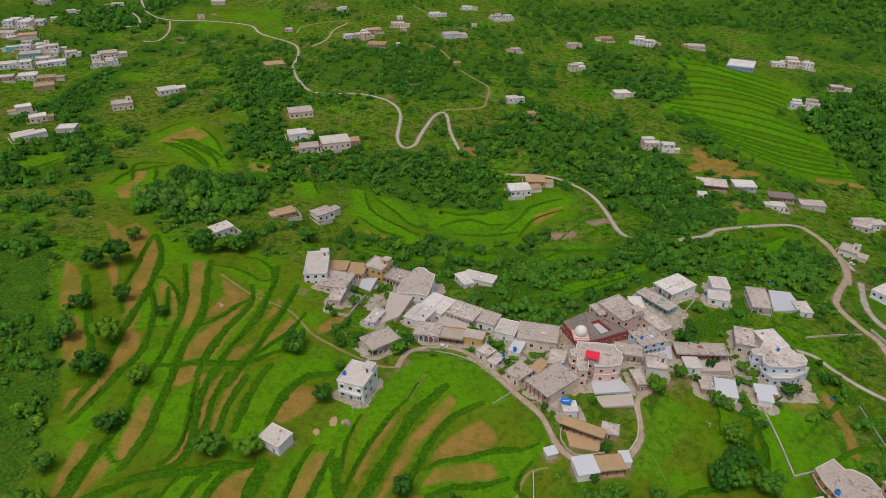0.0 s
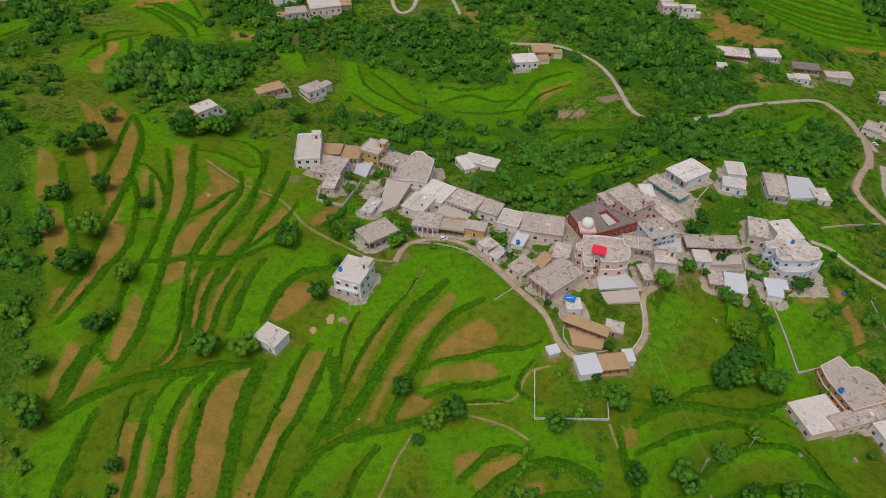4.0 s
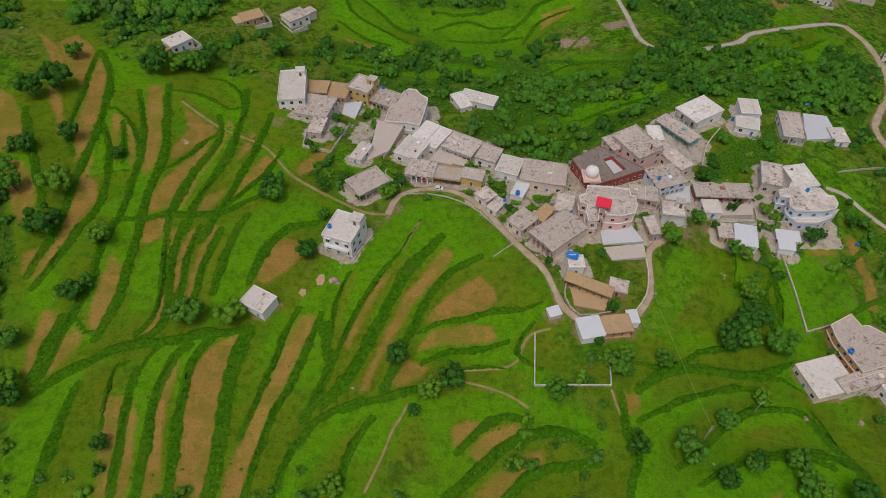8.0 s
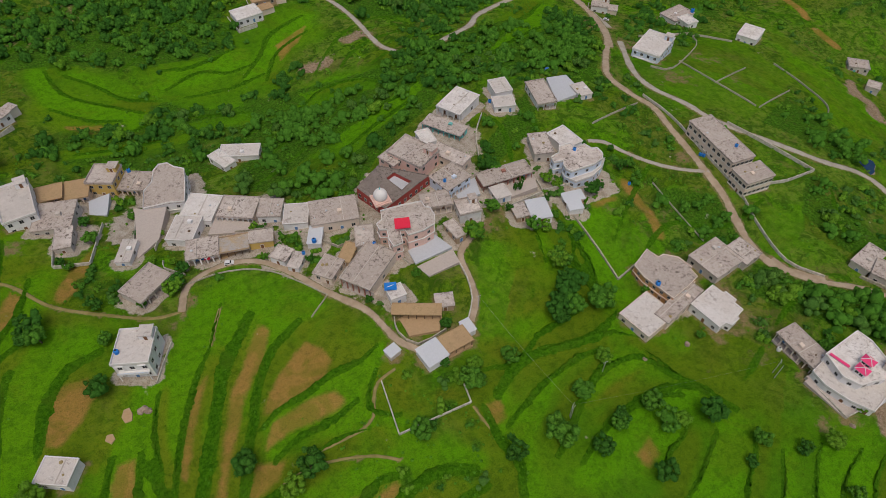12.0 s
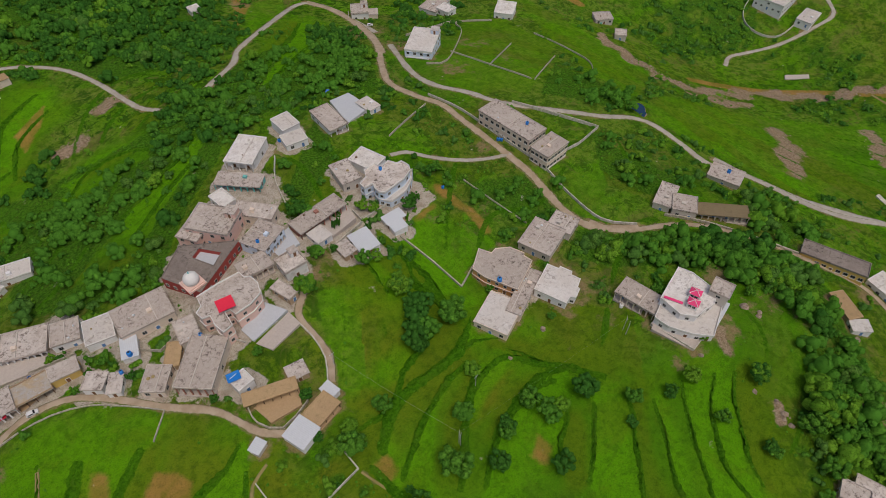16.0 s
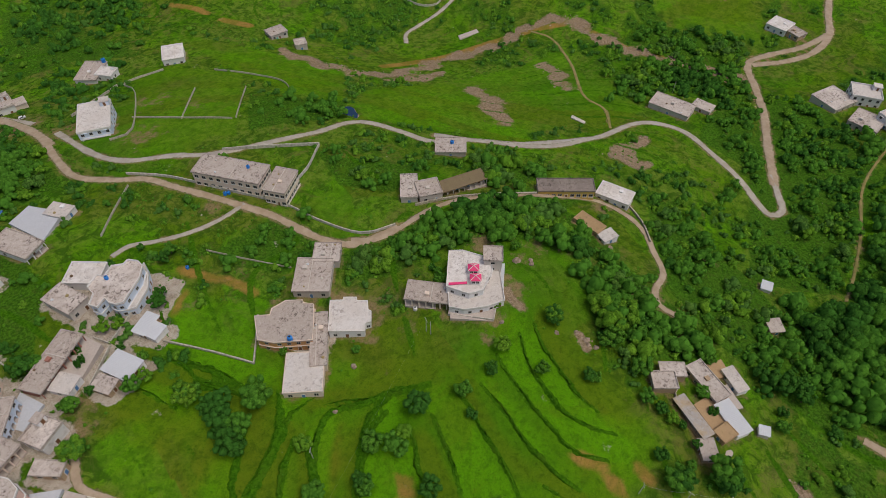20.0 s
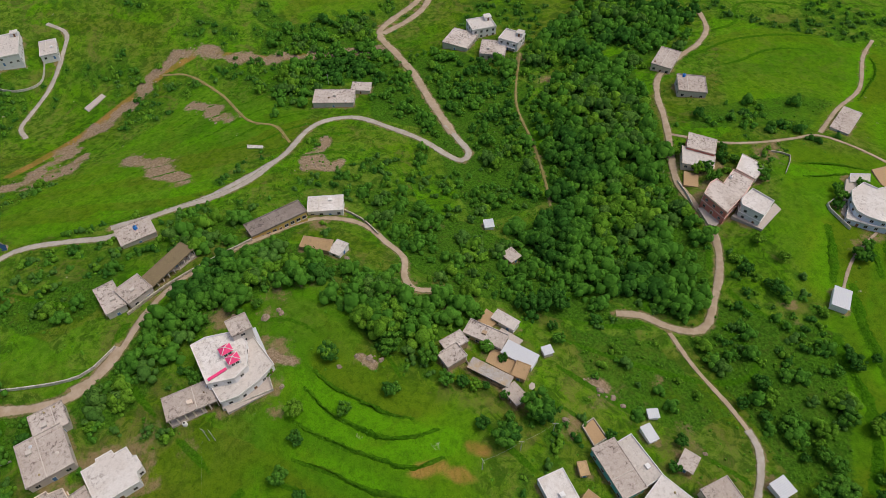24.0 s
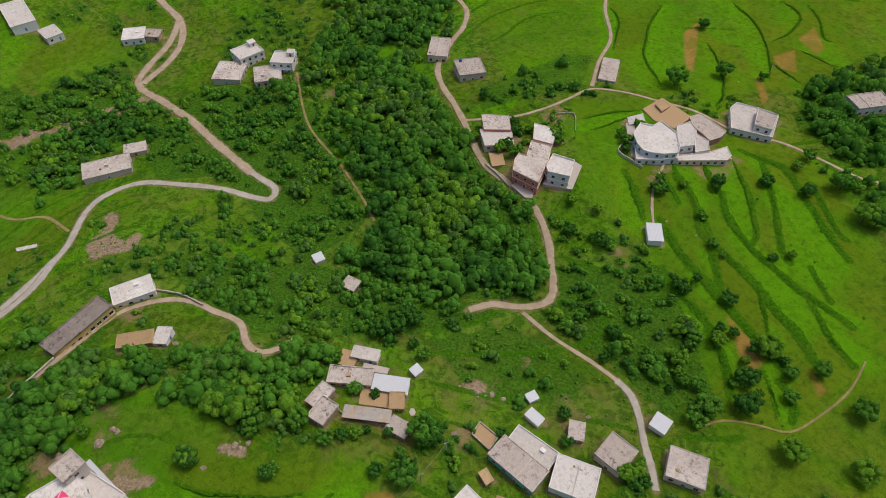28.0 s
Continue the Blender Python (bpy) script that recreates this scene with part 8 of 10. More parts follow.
wall_run("yard_wall", "pale curved wall round a hill villa", [(505.8, 193.1), (475.5, 189.9), (462.6, 177.5), (465.4, 160.4), (487.7, 154.8)], 1.6, 0.3, "white_wall")
wall_run("yard_wall", "mud wall of a small cattle yard", [(45.2, 175.0), (44.2, 169.4), (48.4, 162.5), (59.5, 164.0)], 1.3, 0.4)
wall_run("lane_wall", "pale stone wall along the eastern lane", [(76.0, 190.4), (75.9, 181.0), (73.5, 171.7), (68.1, 164.6)], 1.0, 0.4, "white_wall")
wall_run("track_wall", "stone retaining wall above the ridge track", [(215.1, 122.4), (222.9, 108.0), (229.7, 89.3), (235.4, 72.4)], 1.3, 0.5)
wall_run("track_wall", "stone wall stepping down beside the ridge track", [(243.8, 31.6), (233.6, 25.8), (220.9, 23.0)], 1.3, 0.5)
wall_run("compound_wall", "low mud wall of a hill compound", [(147.0, 18.4), (142.3, 19.1), (130.2, 11.1)], 1.3)
wall_run("yard_wall", "pale block wall round a villa forecourt", [(160.4, 98.9), (160.1, 82.4)], 1.3, 0.3, "white_wall")
wall_run("yard_wall", "pale block wall round a villa forecourt", [(160.1, 82.4), (166.3, 82.3)], 1.3, 0.3, "white_wall")
wall_run("house_wall", "low white wall beside a white house", [(-24.6, 198.0), (-28.4, 191.0), (-31.6, 184.6)], 0.9, 0.3, "white_wall")
wall_run("roof_wall", "dry stone wall on a grassy slope", [(109.1, 233.5), (116.0, 249.4), (125.4, 261.6)], 1.6, 0.35, "white_wall")


wall_run("yard_wall", "white yard wall of a village house", [(-27.3, 268.7), (-30.9, 243.2)], 1.6, 0.25, "white_wall")
wall_run("yard_wall", "white yard wall of a village house", [(-18.2, 258.5), (-23.0, 244.3)], 1.6, 0.25, "white_wall")
wall_run("yard_wall", "grey block wall of an inner court", [(6.2, 240.4), (20.0, 234.6)], 1.4, 0.25)
wall_run("yard_wall", "pale garden wall above the lane", [(-21.1, 236.9), (-21.3, 232.7), (-15.0, 226.1)], 1.2, 0.25, "white_wall")
wall_run("yard_wall", "cream wall beside a long arcaded house", [(106.9, 204.8), (124.2, 207.4)], 1.5, 0.25, "white_wall")
wall_run("yard_wall", "cream wall beside a long arcaded house", [(125.9, 214.2), (125.0, 207.8)], 1.5, 0.25, "white_wall")
wall_run("yard_wall", "white wall in front of the blue mansion", [(125.6, 207.9), (147.7, 207.8)], 1.6, 0.25, "white_wall")
wall_run("yard_wall", "cream wall beside a grassy slope", [(56.4, 199.9), (59.0, 194.1)], 1.2, 0.25, "white_wall")
wall_run("yard_wall", "grey block wall along a village alley", [(32.8, 220.4), (38.8, 212.1)], 1.4, 0.25)
wall_run("yard_wall", "grey block wall along a village alley", [(38.8, 212.1), (48.3, 213.4)], 1.4, 0.25)
wall_run("pen_wall", "tan mud wall of an open pen", [(108.8, -4.7), (109.8, -9.9)], 1.3, 0.35)
wall_run("pen_wall", "tan mud wall of an open pen", [(109.8, -9.9), (102.1, -9.9)], 1.3, 0.35)
wall_run("pen_wall", "tan mud wall of an open pen", [(102.1, -9.9), (101.3, -4.3)], 1.3, 0.35)
wall_run("pen_wall", "tan mud wall of an open pen", [(101.3, -4.3), (108.8, -4.7)], 1.3, 0.35)
wall_run("terrace_wall", "pale retaining wall below a hill road", [(191.5, -110.5), (182.1, -108.0), (175.4, -105.6)], 1.2, 0.3, "white_wall")
wall_run("yard_wall", "stone wall of a terraced garden", [(187.2, -160.5), (181.0, -166.2), (172.1, -154.4)], 1.0, 0.3)


wall_run("plot_wall", "low pale wall across a scrubby slope", [(173.5, 196.4), (173.1, 182.0), (172.9, 162.3)], 0.8, 0.25)
wall_run("plot_wall", "grey block wall between dry plots", [(255.5, 274.5), (256.6, 248.6), (259.5, 222.7)], 0.9)


def slab(name, label, corners, top=0.25, material="court_floor"):
    """A paved yard: a flat slab on its own footing."""
    z = max(float(land(x, y)) for x, y in corners) + top
    low = min(float(land(x, y)) for x, y in corners) - 0.5
    s = Shape()
    area = sum(a[0] * b[1] - a[1] * b[0] for a, b in zip(corners, corners[1:] + corners[:1]))
    c = corners if area > 0 else corners[::-1]
    s.face([(x, y, z) for x, y in c])
    for a, b in zip(c, c[1:] + c[:1]):
        s.face([(a[0], a[1], low), (b[0], b[1], low), (b[0], b[1], z), (a[0], a[1], z)])
    ob = tagged(new(name, s.mesh(name, material)), label, "courtyard", "courtyards")
    a = np.array(corners)
    YARD_SPOTS.append((*a.mean(0), float(np.hypot(*(a.max(0) - a.min(0))) * 0.4)))
    return ob


YARD_SPOTS = []
slab("courtyard", "small teal floored yard beside a farmhouse", [(380.2, 253.2), (381.5, 248.5), (372.4, 245.2), (371.1, 249.8)], 0.2, "wall_teal")
slab("courtyard", "long pale concrete roadside slab in grass", [(428.2, 138.0), (438.8, 126.6), (434.9, 124.6), (423.6, 136.0)], 0.15)
slab("courtyard", "thin white concrete roadside slab in grass", [(318.8, 58.2), (314.5, 50.9), (312.3, 51.4), (316.5, 58.7)], 0.15, "white_wall")
slab("courtyard", "tan mud floor of an open pen", [(108.5, -5.0), (109.4, -9.4), (102.5, -9.5), (101.7, -4.7)], 0.15, "court_earth")
# pale round threshing floor beside the hill compound
slab("threshing_floor", "low round pad in the grass", [(128.9, 3.6), (129.5, 2.2), (128.7, 1.5), (127.4, 2.0), (126.9, 3.3), (127.6, 4.1)], 0.1)
slab("courtyard", "pale roof-height yard between village houses", [(17.1, 250.6), (17.1, 243.8), (24.3, 237.6), (25.9, 243.5)], 0.15)
slab("courtyard", "red tiled forecourt of a long arcaded house", [(105.8, 216.4), (124.4, 218.2), (123.6, 212.2), (106.4, 210.5)], 0.3)
slab("driveway", "sloping pale blue paved forecourt of the pink mansion", [(61.1, 199.2), (73.5, 202.1), (76.5, 193.8), (61.1, 192.4)], 0.3, "blue_floor")
slab("courtyard", "cracked beige concrete forecourt", [(61.2, 191.5), (76.5, 193.3), (76.2, 186.7), (63.3, 185.5)], 0.05)
slab("courtyard", "pale blue washed courtyard floor", [(-43.3, 285.4), (-34.9, 286.6), (-37.5, 273.8), (-43.8, 277.4)], 0.2, "blue_floor")
slab("courtyard", "pale paved terrace round a white house", [(164, -121.5), (161.4, -113.6), (150, -119.6), (155.5, -135.3), (159.6, -135.4), (155.2, -125.5)], 0.4, "court_floor")
slab("courtyard", "earth pen beside an arched house", [(194.4, -116.3), (189.3, -120.3), (183.2, -115.2), (187.1, -110.1)], 0.2, "court_earth")
slab("courtyard", "brown earth back yard of a villa", [(158.6, -194.2), (156.2, -209.2), (137.3, -205.2), (139.1, -191.5), (149.8, -190.2)], 0.2, "court_earth")
slab("courtyard", "pinkish forecourt inside a curved garden wall", [(157.7, -175.8), (154.3, -178.5), (140.1, -157.1), (143.2, -157.1)], 0.3, "court_floor")
slab("courtyard", "concrete apron below a coral house", [(172.3, -105.3), (170.5, -112), (163.5, -112.4), (160.7, -105.2), (163.1, -103.2)], 0.25, "court_floor")
slab("courtyard", "large bare concrete courtyard", [(-26.8, 269.4), (-15.0, 265.1), (-20.7, 249.0), (-29.6, 242.6)], 0.2)
slab("courtyard", "beige courtyard in front of an arched house", [(1.4, 251.9), (13.9, 241.9), (10.8, 238.3), (-3.5, 243.7)], 0.2)
slab("courtyard", "pale blue paved court behind the gate house", [(90.6, 222.1), (101.8, 223.8), (99.4, 214.3), (90.2, 215.3)], 0.25, "blue_floor")
slab("courtyard", "white washed paved court among trees", [(169.9, 276.8), (180.1, 274.7), (179.5, 259.0), (164.2, 258.2)], 0.5, "blue_floor")
slab("courtyard", "beige yard with steps beside a long house", [(105.3, 216.6), (125.5, 217.8), (123.0, 209.0), (109.3, 208.6)], 0.2)
slab("courtyard", "tan earth yard of the hill compound", [(164.0, 1.4), (157.8, -1.6), (155.6, 4.3), (160.7, 6.8)], 0.2, "court_earth")
slab("courtyard", "tan earth yard of the hill compound", [(147.0, 8.1), (137.3, 1.6), (133.9, 7.0), (142.9, 13.0)], 0.2, "court_earth")
slab("courtyard", "pale floor beside a sheet metal roof", [(154.2, 0.3), (146.1, -4.2), (145.1, -2.0), (152.6, 3.0)], 0.2)
slab("courtyard", "dun earth yard of a cattle shed", [(46.6, 174.3), (60.3, 169.1), (57.0, 163.9), (47.0, 166.3)], 0.1, "court_earth")
slab("courtyard", "bare terrace beside a villa with stairs", [(186.0, 84.3), (186.4, 81.5), (168.9, 80.2), (169.6, 84.4)], 0.4, "blue_floor")
slab("courtyard", "brown forecourt below a villa terrace", [(160.4, 98.9), (160.1, 82.4), (166.3, 82.3), (165.4, 85.6), (163, 93.9), (162.5, 98.9)], 0.3)
slab("courtyard", "walled brown yard in front of a villa", [(161.3, 98.2), (163.3, 82.9), (159.9, 82.7), (158.4, 97.7)], 0.3)
# these two flat earth pads stand in for tan rock piles
slab("threshing_floor", "low round pad in the grass", [(-43.3, 177.2), (-42.3, 179.4), (-40.7, 179.5), (-40.1, 177.0), (-40.6, 174.8), (-42.6, 174.8)], 0.1, "court_earth")
slab("threshing_floor", "low round pad in the grass", [(-48.7, 171.4), (-47.9, 173.1), (-46.3, 172.7), (-45.9, 170.8), (-47.1, 169.6)], 0.1, "court_earth")

def plan_house(label, outline, h, roof, wall, trim="white_trim", ph=0.7, storeys=2, openings=True):
    """A house whose walls follow a many-sided or curving outline, with a parapet round its roof."""
    area = sum(a[0] * b[1] - a[1] * b[0] for a, b in zip(outline, outline[1:] + outline[:1]))
    pts = outline if area > 0 else outline[::-1]
    cx, cy = sum(p[0] for p in pts) / len(pts), sum(p[1] for p in pts) / len(pts)
    base = float(land(cx, cy))
    foot = min(float(land(*p)) for p in pts) - base - 0.5
    ob = thing("house", pose(cx, cy, base), label, "house", "village houses")
    q = [Vector((x - cx, y - cy)) for x, y in pts]
    n = len(q)
    size = max(p.length for p in q)
    ob["plan"] = (cx, cy, size * 1.45, size * 1.45, 0, h)
    ob["reach"] = size * 0.8
    HOUSES.append(ob)
    normals = []
    for i in range(n):
        d = (q[(i + 1) % n] - q[i - 1]).normalized()
        normals.append(Vector((d.y, -d.x)))

    def ring(out):
        return [p + m * out for p, m in zip(q, normals)]

    def prism(lo, hi, out=0.0):
        s = Shape()
        r = ring(out)
        s.face([(*p, hi) for p in r])
        s.face([(*p, lo) for p in reversed(r)])
        for a, b in zip(r, r[1:] + r[:1]):
            s.face([(*a, lo), (*b, lo), (*b, hi), (*a, hi)])
        return s

    part("wall", prism(foot, h - 0.25), "wall_" + wall, ob)
    part("roof", prism(h - 0.25, h, 0.3), "roof_" + roof, ob)
    for k in range(1, storeys):
        part("floor_band", prism(h * k / storeys - 0.12, h * k / storeys + 0.1, 0.35), trim, ob)
    s = Shape()
    o, m = ring(0.27), ring(0.03)
    for i in range(n):
        j = (i + 1) % n
        a, b, c, d = o[i], o[j], m[j], m[i]
        s.face([(*a, h), (*b, h), (*b, h + ph), (*a, h + ph)])
        s.face([(*c, h), (*d, h), (*d, h + ph), (*c, h + ph)])
        s.face([(*a, h + ph), (*b, h + ph), (*c, h + ph), (*d, h + ph)])
    part("parapet", s, trim, ob)
    if openings:
        for i in range(n):
            a, b = q[i], q[(i + 1) % n]
            d = b - a
            if d.length < 2.0:
                continue
            count = max(1, int(d.length / 3.2))
            turn = math.degrees(math.atan2(d.y, d.x))
            for c in range(count):
                p = a + d * ((c + 0.5) / count)
                for k in range(storeys):
                    z = k * h / storeys + 1.0
                    if k == 0 and c == count // 2 and count > 1:
                        door(ob, pose(p.x, p.y, 0.05, 0, 0, turn))
                    else:
                        window(ob, pose(p.x, p.y, z, 0, 0, turn), 1.1, 1.2, False)
    return ob


plan_house("white and pale blue mansion with rounded bays and wavy parapet", [(135.3, 218.9), (139.9, 219.9), (142.1, 223.4), (147.4, 222.9), (147.5, 220), (152.2, 219.8), (153.6, 216.1), (155.8, 215.6), (155.9, 211.7), (154.3, 209.3), (149, 207.8), (143.3, 208), (138.2, 208.1), (137.1, 210.2), (137.5, 212.8), (138.8, 215.1), (134.8, 215.9)], 7.5, "old", "paleblue", "white_trim", 0.8)
plan_house("white balcony storey of the pale blue mansion", [(138.3, 211.8), (138.1, 208.4), (139.5, 205.8), (147.6, 205.6), (154, 208.5), (158.6, 212.1), (148.9, 212.6)], 3.9, "light", "paleblue", "white_trim", 0.8, 1)
plan_house("pink mansion with rounded balconies and a wavy white parapet", [(57.4, 214.8), (65.6, 214.1), (72.9, 212.7), (72.8, 209.8), (74.4, 208.4), (74.3, 204.4), (72.3, 200.5), (67.6, 199.3), (61.8, 199.7), (61.8, 202.4), (59.8, 203), (58.4, 197), (55.1, 196.9), (54.9, 200.8), (56, 205.3), (53.6, 206.4), (53.6, 209.4), (56.3, 210.6)], 8.0, "old", "pink", "white_trim", 0.6)
plan_house("orange two-storey house with a stained grey roof", [(145.3, 165.0), (146.7, 160.0), (149.4, 160.2), (153.5, 156.6), (154.8, 150.7), (153.7, 150.1), (153.8, 146.4), (149.2, 144.9), (139.7, 142.3), (136.3, 154.8), (136.4, 160.6)], 6.0, "old", "orange", "wall_cream", 0.4)
plan_house("white one-storey house with a pale stepped flat roof", [(158.0, 141.6), (158.8, 137.2), (160.0, 137.4), (160.9, 132.7), (159.4, 132.1), (160.1, 128.5), (156.3, 127.3), (156.2, 126.2), (151.8, 125.1), (150.9, 126.9), (147.7, 126.3), (145.3, 138.5)], 4.2, "light", "white", "white_trim", 0.3, 1)
plan_house("pale villa with pink roof hoods and a curved front", [(183.9, 102.5), (184.8, 97.6), (182.8, 87), (177.3, 85.5), (173, 86.9), (168.4, 87.6), (165.8, 92.2), (167.4, 100.6)], 6.8, "light", "white", "white_trim", 0.6)
plan_house("pale villa terrace with a low white parapet", [(170, 100.4), (161, 98.5), (160.8, 93.1), (163.6, 85.4), (167.3, 79.7), (181.1, 83.3), (184.2, 87.6)], 3.6, "light", "white", "white_trim", 0.7, 1)




def court_house(label, outer, inner, h, roof, wall, floor):
    """A house built round an open court: outer and inner corners in the same order."""
    cx, cy = sum(p[0] for p in outer) / 4, sum(p[1] for p in outer) / 4
    base = float(land(cx, cy))
    foot = min(float(land(*p)) for p in outer) - base - 0.5
    ob = thing("house", pose(cx, cy, base), label, "house", "village houses")
    size = max(math.hypot(p[0] - cx, p[1] - cy) for p in outer)
    ob["plan"] = (cx, cy, size * 1.2, size * 1.2, 0, h)
    ob["reach"] = size * 0.8
    HOUSES.append(ob)
    o = [(x - cx, y - cy) for x, y in outer]
    m = [(x - cx, y - cy) for x, y in inner]
    top, pav, lip = Shape(), Shape(), Shape()
    for i in range(4):
        j = (i + 1) % 4
        top.face([(*o[i], h), (*m[i], h), (*m[j], h), (*o[j], h)])
        top.face([(*o[i], h - 0.25), (*o[j], h - 0.25), (*m[j], h - 0.25), (*m[i], h - 0.25)])
        out, court = Shape(), Shape()
        out.face([(*o[j], foot), (*o[i], foot), (*o[i], h - 0.1), (*o[j], h - 0.1)])
        part("wall", out, "wall_" + wall, ob).modifiers.new("thick", "SOLIDIFY").thickness = 0.3
        court.face([(*m[i], foot), (*m[j], foot), (*m[j], h - 0.1), (*m[i], h - 0.1)])
        part("court_wall", court, "wall_" + wall, ob).modifiers.new("thick", "SOLIDIFY").thickness = 0.3
        d = Vector((o[j][0] - o[i][0], o[j][1] - o[i][1]))
        n = max(2, int(d.length / 3.0))
        face = Vector((-d.y, d.x)).normalized()
        turn = math.degrees(math.atan2(-d.y, -d.x))
        for c in range(n):
            p = Vector(o[i]) + d * ((c + 0.5) / n) + face * 0.02
            window(ob, pose(p.x, p.y, 1.2, 0, 0, turn), 1.1, 1.5, False)
        for a, b in ((o[i], o[j]), (m[j], m[i])):
            u = Vector((b[0] - a[0], b[1] - a[1])).normalized()
            w = Vector((u.y, -u.x)) * 0.22
            quad = [a, b, (b[0] + w.x, b[1] + w.y), (a[0] + w.x, a[1] + w.y)]
            lip.face([(*q, h + 0.3) for q in quad])
            lip.face([(*a, h), (*b, h), (*b, h + 0.3), (*a, h + 0.3)])
            lip.face([(*quad[2], h + 0.3), (*quad[2], h), (*quad[3], h), (*quad[3], h + 0.3)][::-1])
    pav.face([(*q, h - 1.7) for q in m[::-1]])
    part("roof", top, "roof_" + roof, ob)
    part("parapet", lip, "roof_" + roof, ob)
    part("court_pavement", pav, floor, ob)
    return ob


# compounds beyond the ravine, and a balconied village house
plan_house("coral two-storey house with a wide grey stained roof", [(173.4, -107.2), (177.1, -113.3), (178.1, -117.6), (174.6, -118.5), (179.3, -128), (170.7, -131.3), (165.9, -122.1), (160.8, -108.3)], 7, "old", "coral", "wall_pink", 0.5, 2)
plan_house("cream wing with a pale flat roof", [(187.2, -141.3), (176.7, -144.8), (172.3, -134.9), (180.7, -131.9)], 4.5, "light", "cream", "wall_cream", 0.3, 1)
plan_house("white two-storey house with terraces on its roof", [(166.1, -126.3), (156.8, -129.1), (152.4, -119.4), (160.8, -115.8), (163.5, -118)], 7, "light", "white", "white_trim", 0.8, 2)
plan_house("long house with red arches and a dark stained roof", [(211.8, -131.9), (201.8, -140.1), (194.5, -132.7), (204.1, -124.5)], 5, "old", "coral", "wall_cream", 0.3, 1)
plan_house("pale lower rooms in front of an arched house", [(206.4, -124.1), (194.5, -133.5), (188, -127), (197, -116.8)], 3.2, "light", "cream", "wall_cream", 0.3, 1)
plan_house("white villa with curved front bays and a pale roof", [(149.6, -173.8), (144.3, -176.1), (143.3, -181.5), (134.1, -179), (128.2, -172), (126.3, -167.1), (130.5, -162.1), (135, -159.1), (138.8, -158.1), (143.2, -160.3), (148.2, -165.2)], 6, "light", "paleblue", "white_trim", 0.7, 2)
plan_house("low white front rooms of a villa", [(144.1, -161), (138.9, -153.8), (131.6, -160.1), (125.5, -167.3), (127.4, -171), (137.7, -163.7)], 3, "light", "paleblue", "white_trim", 0.5, 1)
plan_house("white two-storey block with a cream base", [(136.1, -184), (132.8, -190.7), (127.9, -187.1), (123.5, -177), (127.8, -170.7)], 7, "light", "white", "white_trim", 0.5, 2)
plan_house("white rooms stepping down beside a villa", [(128.4, -188.6), (120.9, -187), (117.7, -181.5), (121.4, -176)], 4.6, "light", "white", "white_trim", 0.4, 1)
plan_house("cream street rooms below a villa", [(126.5, -169.9), (117.1, -181.6), (112.9, -190.7), (108.8, -186.4), (108.7, -182.4), (125.2, -166.7)], 3.2, "light", "cream", "wall_cream", 0.4, 1)
plan_house("long arcaded house with a brown stained roof", [(136.5, -199.6), (133.8, -205.6), (118.5, -201.3), (118.7, -195.8), (121.1, -190.5), (132, -195)], 4, "old", "redbrown", "wall_cream", 0.3, 1)
plan_house("small mud hut in a brown yard", [(155, -200.3), (154, -206.2), (149.3, -204), (150, -197.7)], 2.6, "mud", "mud", "wall_mud", 0.15, 1)
plan_house("small white shed beside a curved garden wall", [(158.8, -179.3), (155, -187), (151.3, -182.5), (155.5, -175.1)], 2.6, "light", "white", "white_trim", 0.2, 1)
plan_house("white house with a deep verandah terrace", [(125.4, -220.9), (125.2, -226.9), (116.1, -229.7), (105.2, -230.5), (100.7, -213.4), (118.2, -206.9)], 4, "light", "white", "white_trim", 0.6, 1)
plan_house("white upper storey with corner pinnacles", [(114.3, -225.8), (105.1, -226.9), (102.4, -214.4), (109.9, -212.5)], 6.6, "old", "white", "white_trim", 0.7, 2)
plan_house("white two-storey house with a rounded roof and balconies", [(-23.2, 267.3), (-21.5, 276.7), (-17.5, 281.1), (-15.7, 287.9), (-13.2, 290.6), (-9.9, 290), (-7.8, 286.4), (-4.3, 283.5), (-6, 272.5), (-7.9, 264.1), (-13.4, 266.1)], 8, "old", "white", "white_trim", 0.6, 2)
court_house("red walled mosque with a dark stained roof round an open court", [(54.8, 234.2), (67.2, 242.2), (83.3, 227.9), (60.3, 218.5)], [(67.3, 234), (71.4, 235.7), (75.6, 228.1), (70.2, 225.1)], 5.0, "dark", "red", "blue_floor")
# roof-top things need the height of the roof they stand on
def roof_height(x, y):
    best = None
    for o in HOUSES:
        p = o["plan"]
        dx, dy = x - p[0], y - p[1]
        c, s_ = math.cos(radians(p[4])), math.sin(radians(p[4]))
        if abs(dx * c + dy * s_) < p[2] / 2 + 0.3 and abs(-dx * s_ + dy * c) < p[3] / 2 + 0.3:
            z = o.location.z + p[5]
            best = z if best is None else max(best, z)
    return best if best is not None else float(land(x, y))


def water_tank(x, y, material="blue_plastic", size=1.0, h=0.0):
    z = roof_height(x, y) + h
    ob = thing("water_tank", pose(x, y, z) @ Matrix.Diagonal((size, size, size, 1)), {"blue_plastic": "round blue plastic water tank", "black_plastic": "round black plastic water tank"}.get(material, "round white water tank"), "water tank", "water tanks")
    part("barrel", Shape().rings([(0.62, 0), (0.66, 0.15), (0.63, 0.35), (0.66, 0.55), (0.63, 0.75), (0.66, 0.95), (0.6, 1.2), (0.25, 1.36)], 14), material, ob)
    part("lid", Shape().rings([(0.26, 1.36), (0.27, 1.44), (0.2, 1.48)], 12), "black_plastic", ob)
    part("inlet_pipe", Shape().tube((0.62, 0, 0.1), (0.95, 0, 0.05), 0.04, 0.04, 6), "pole_grey", ob)


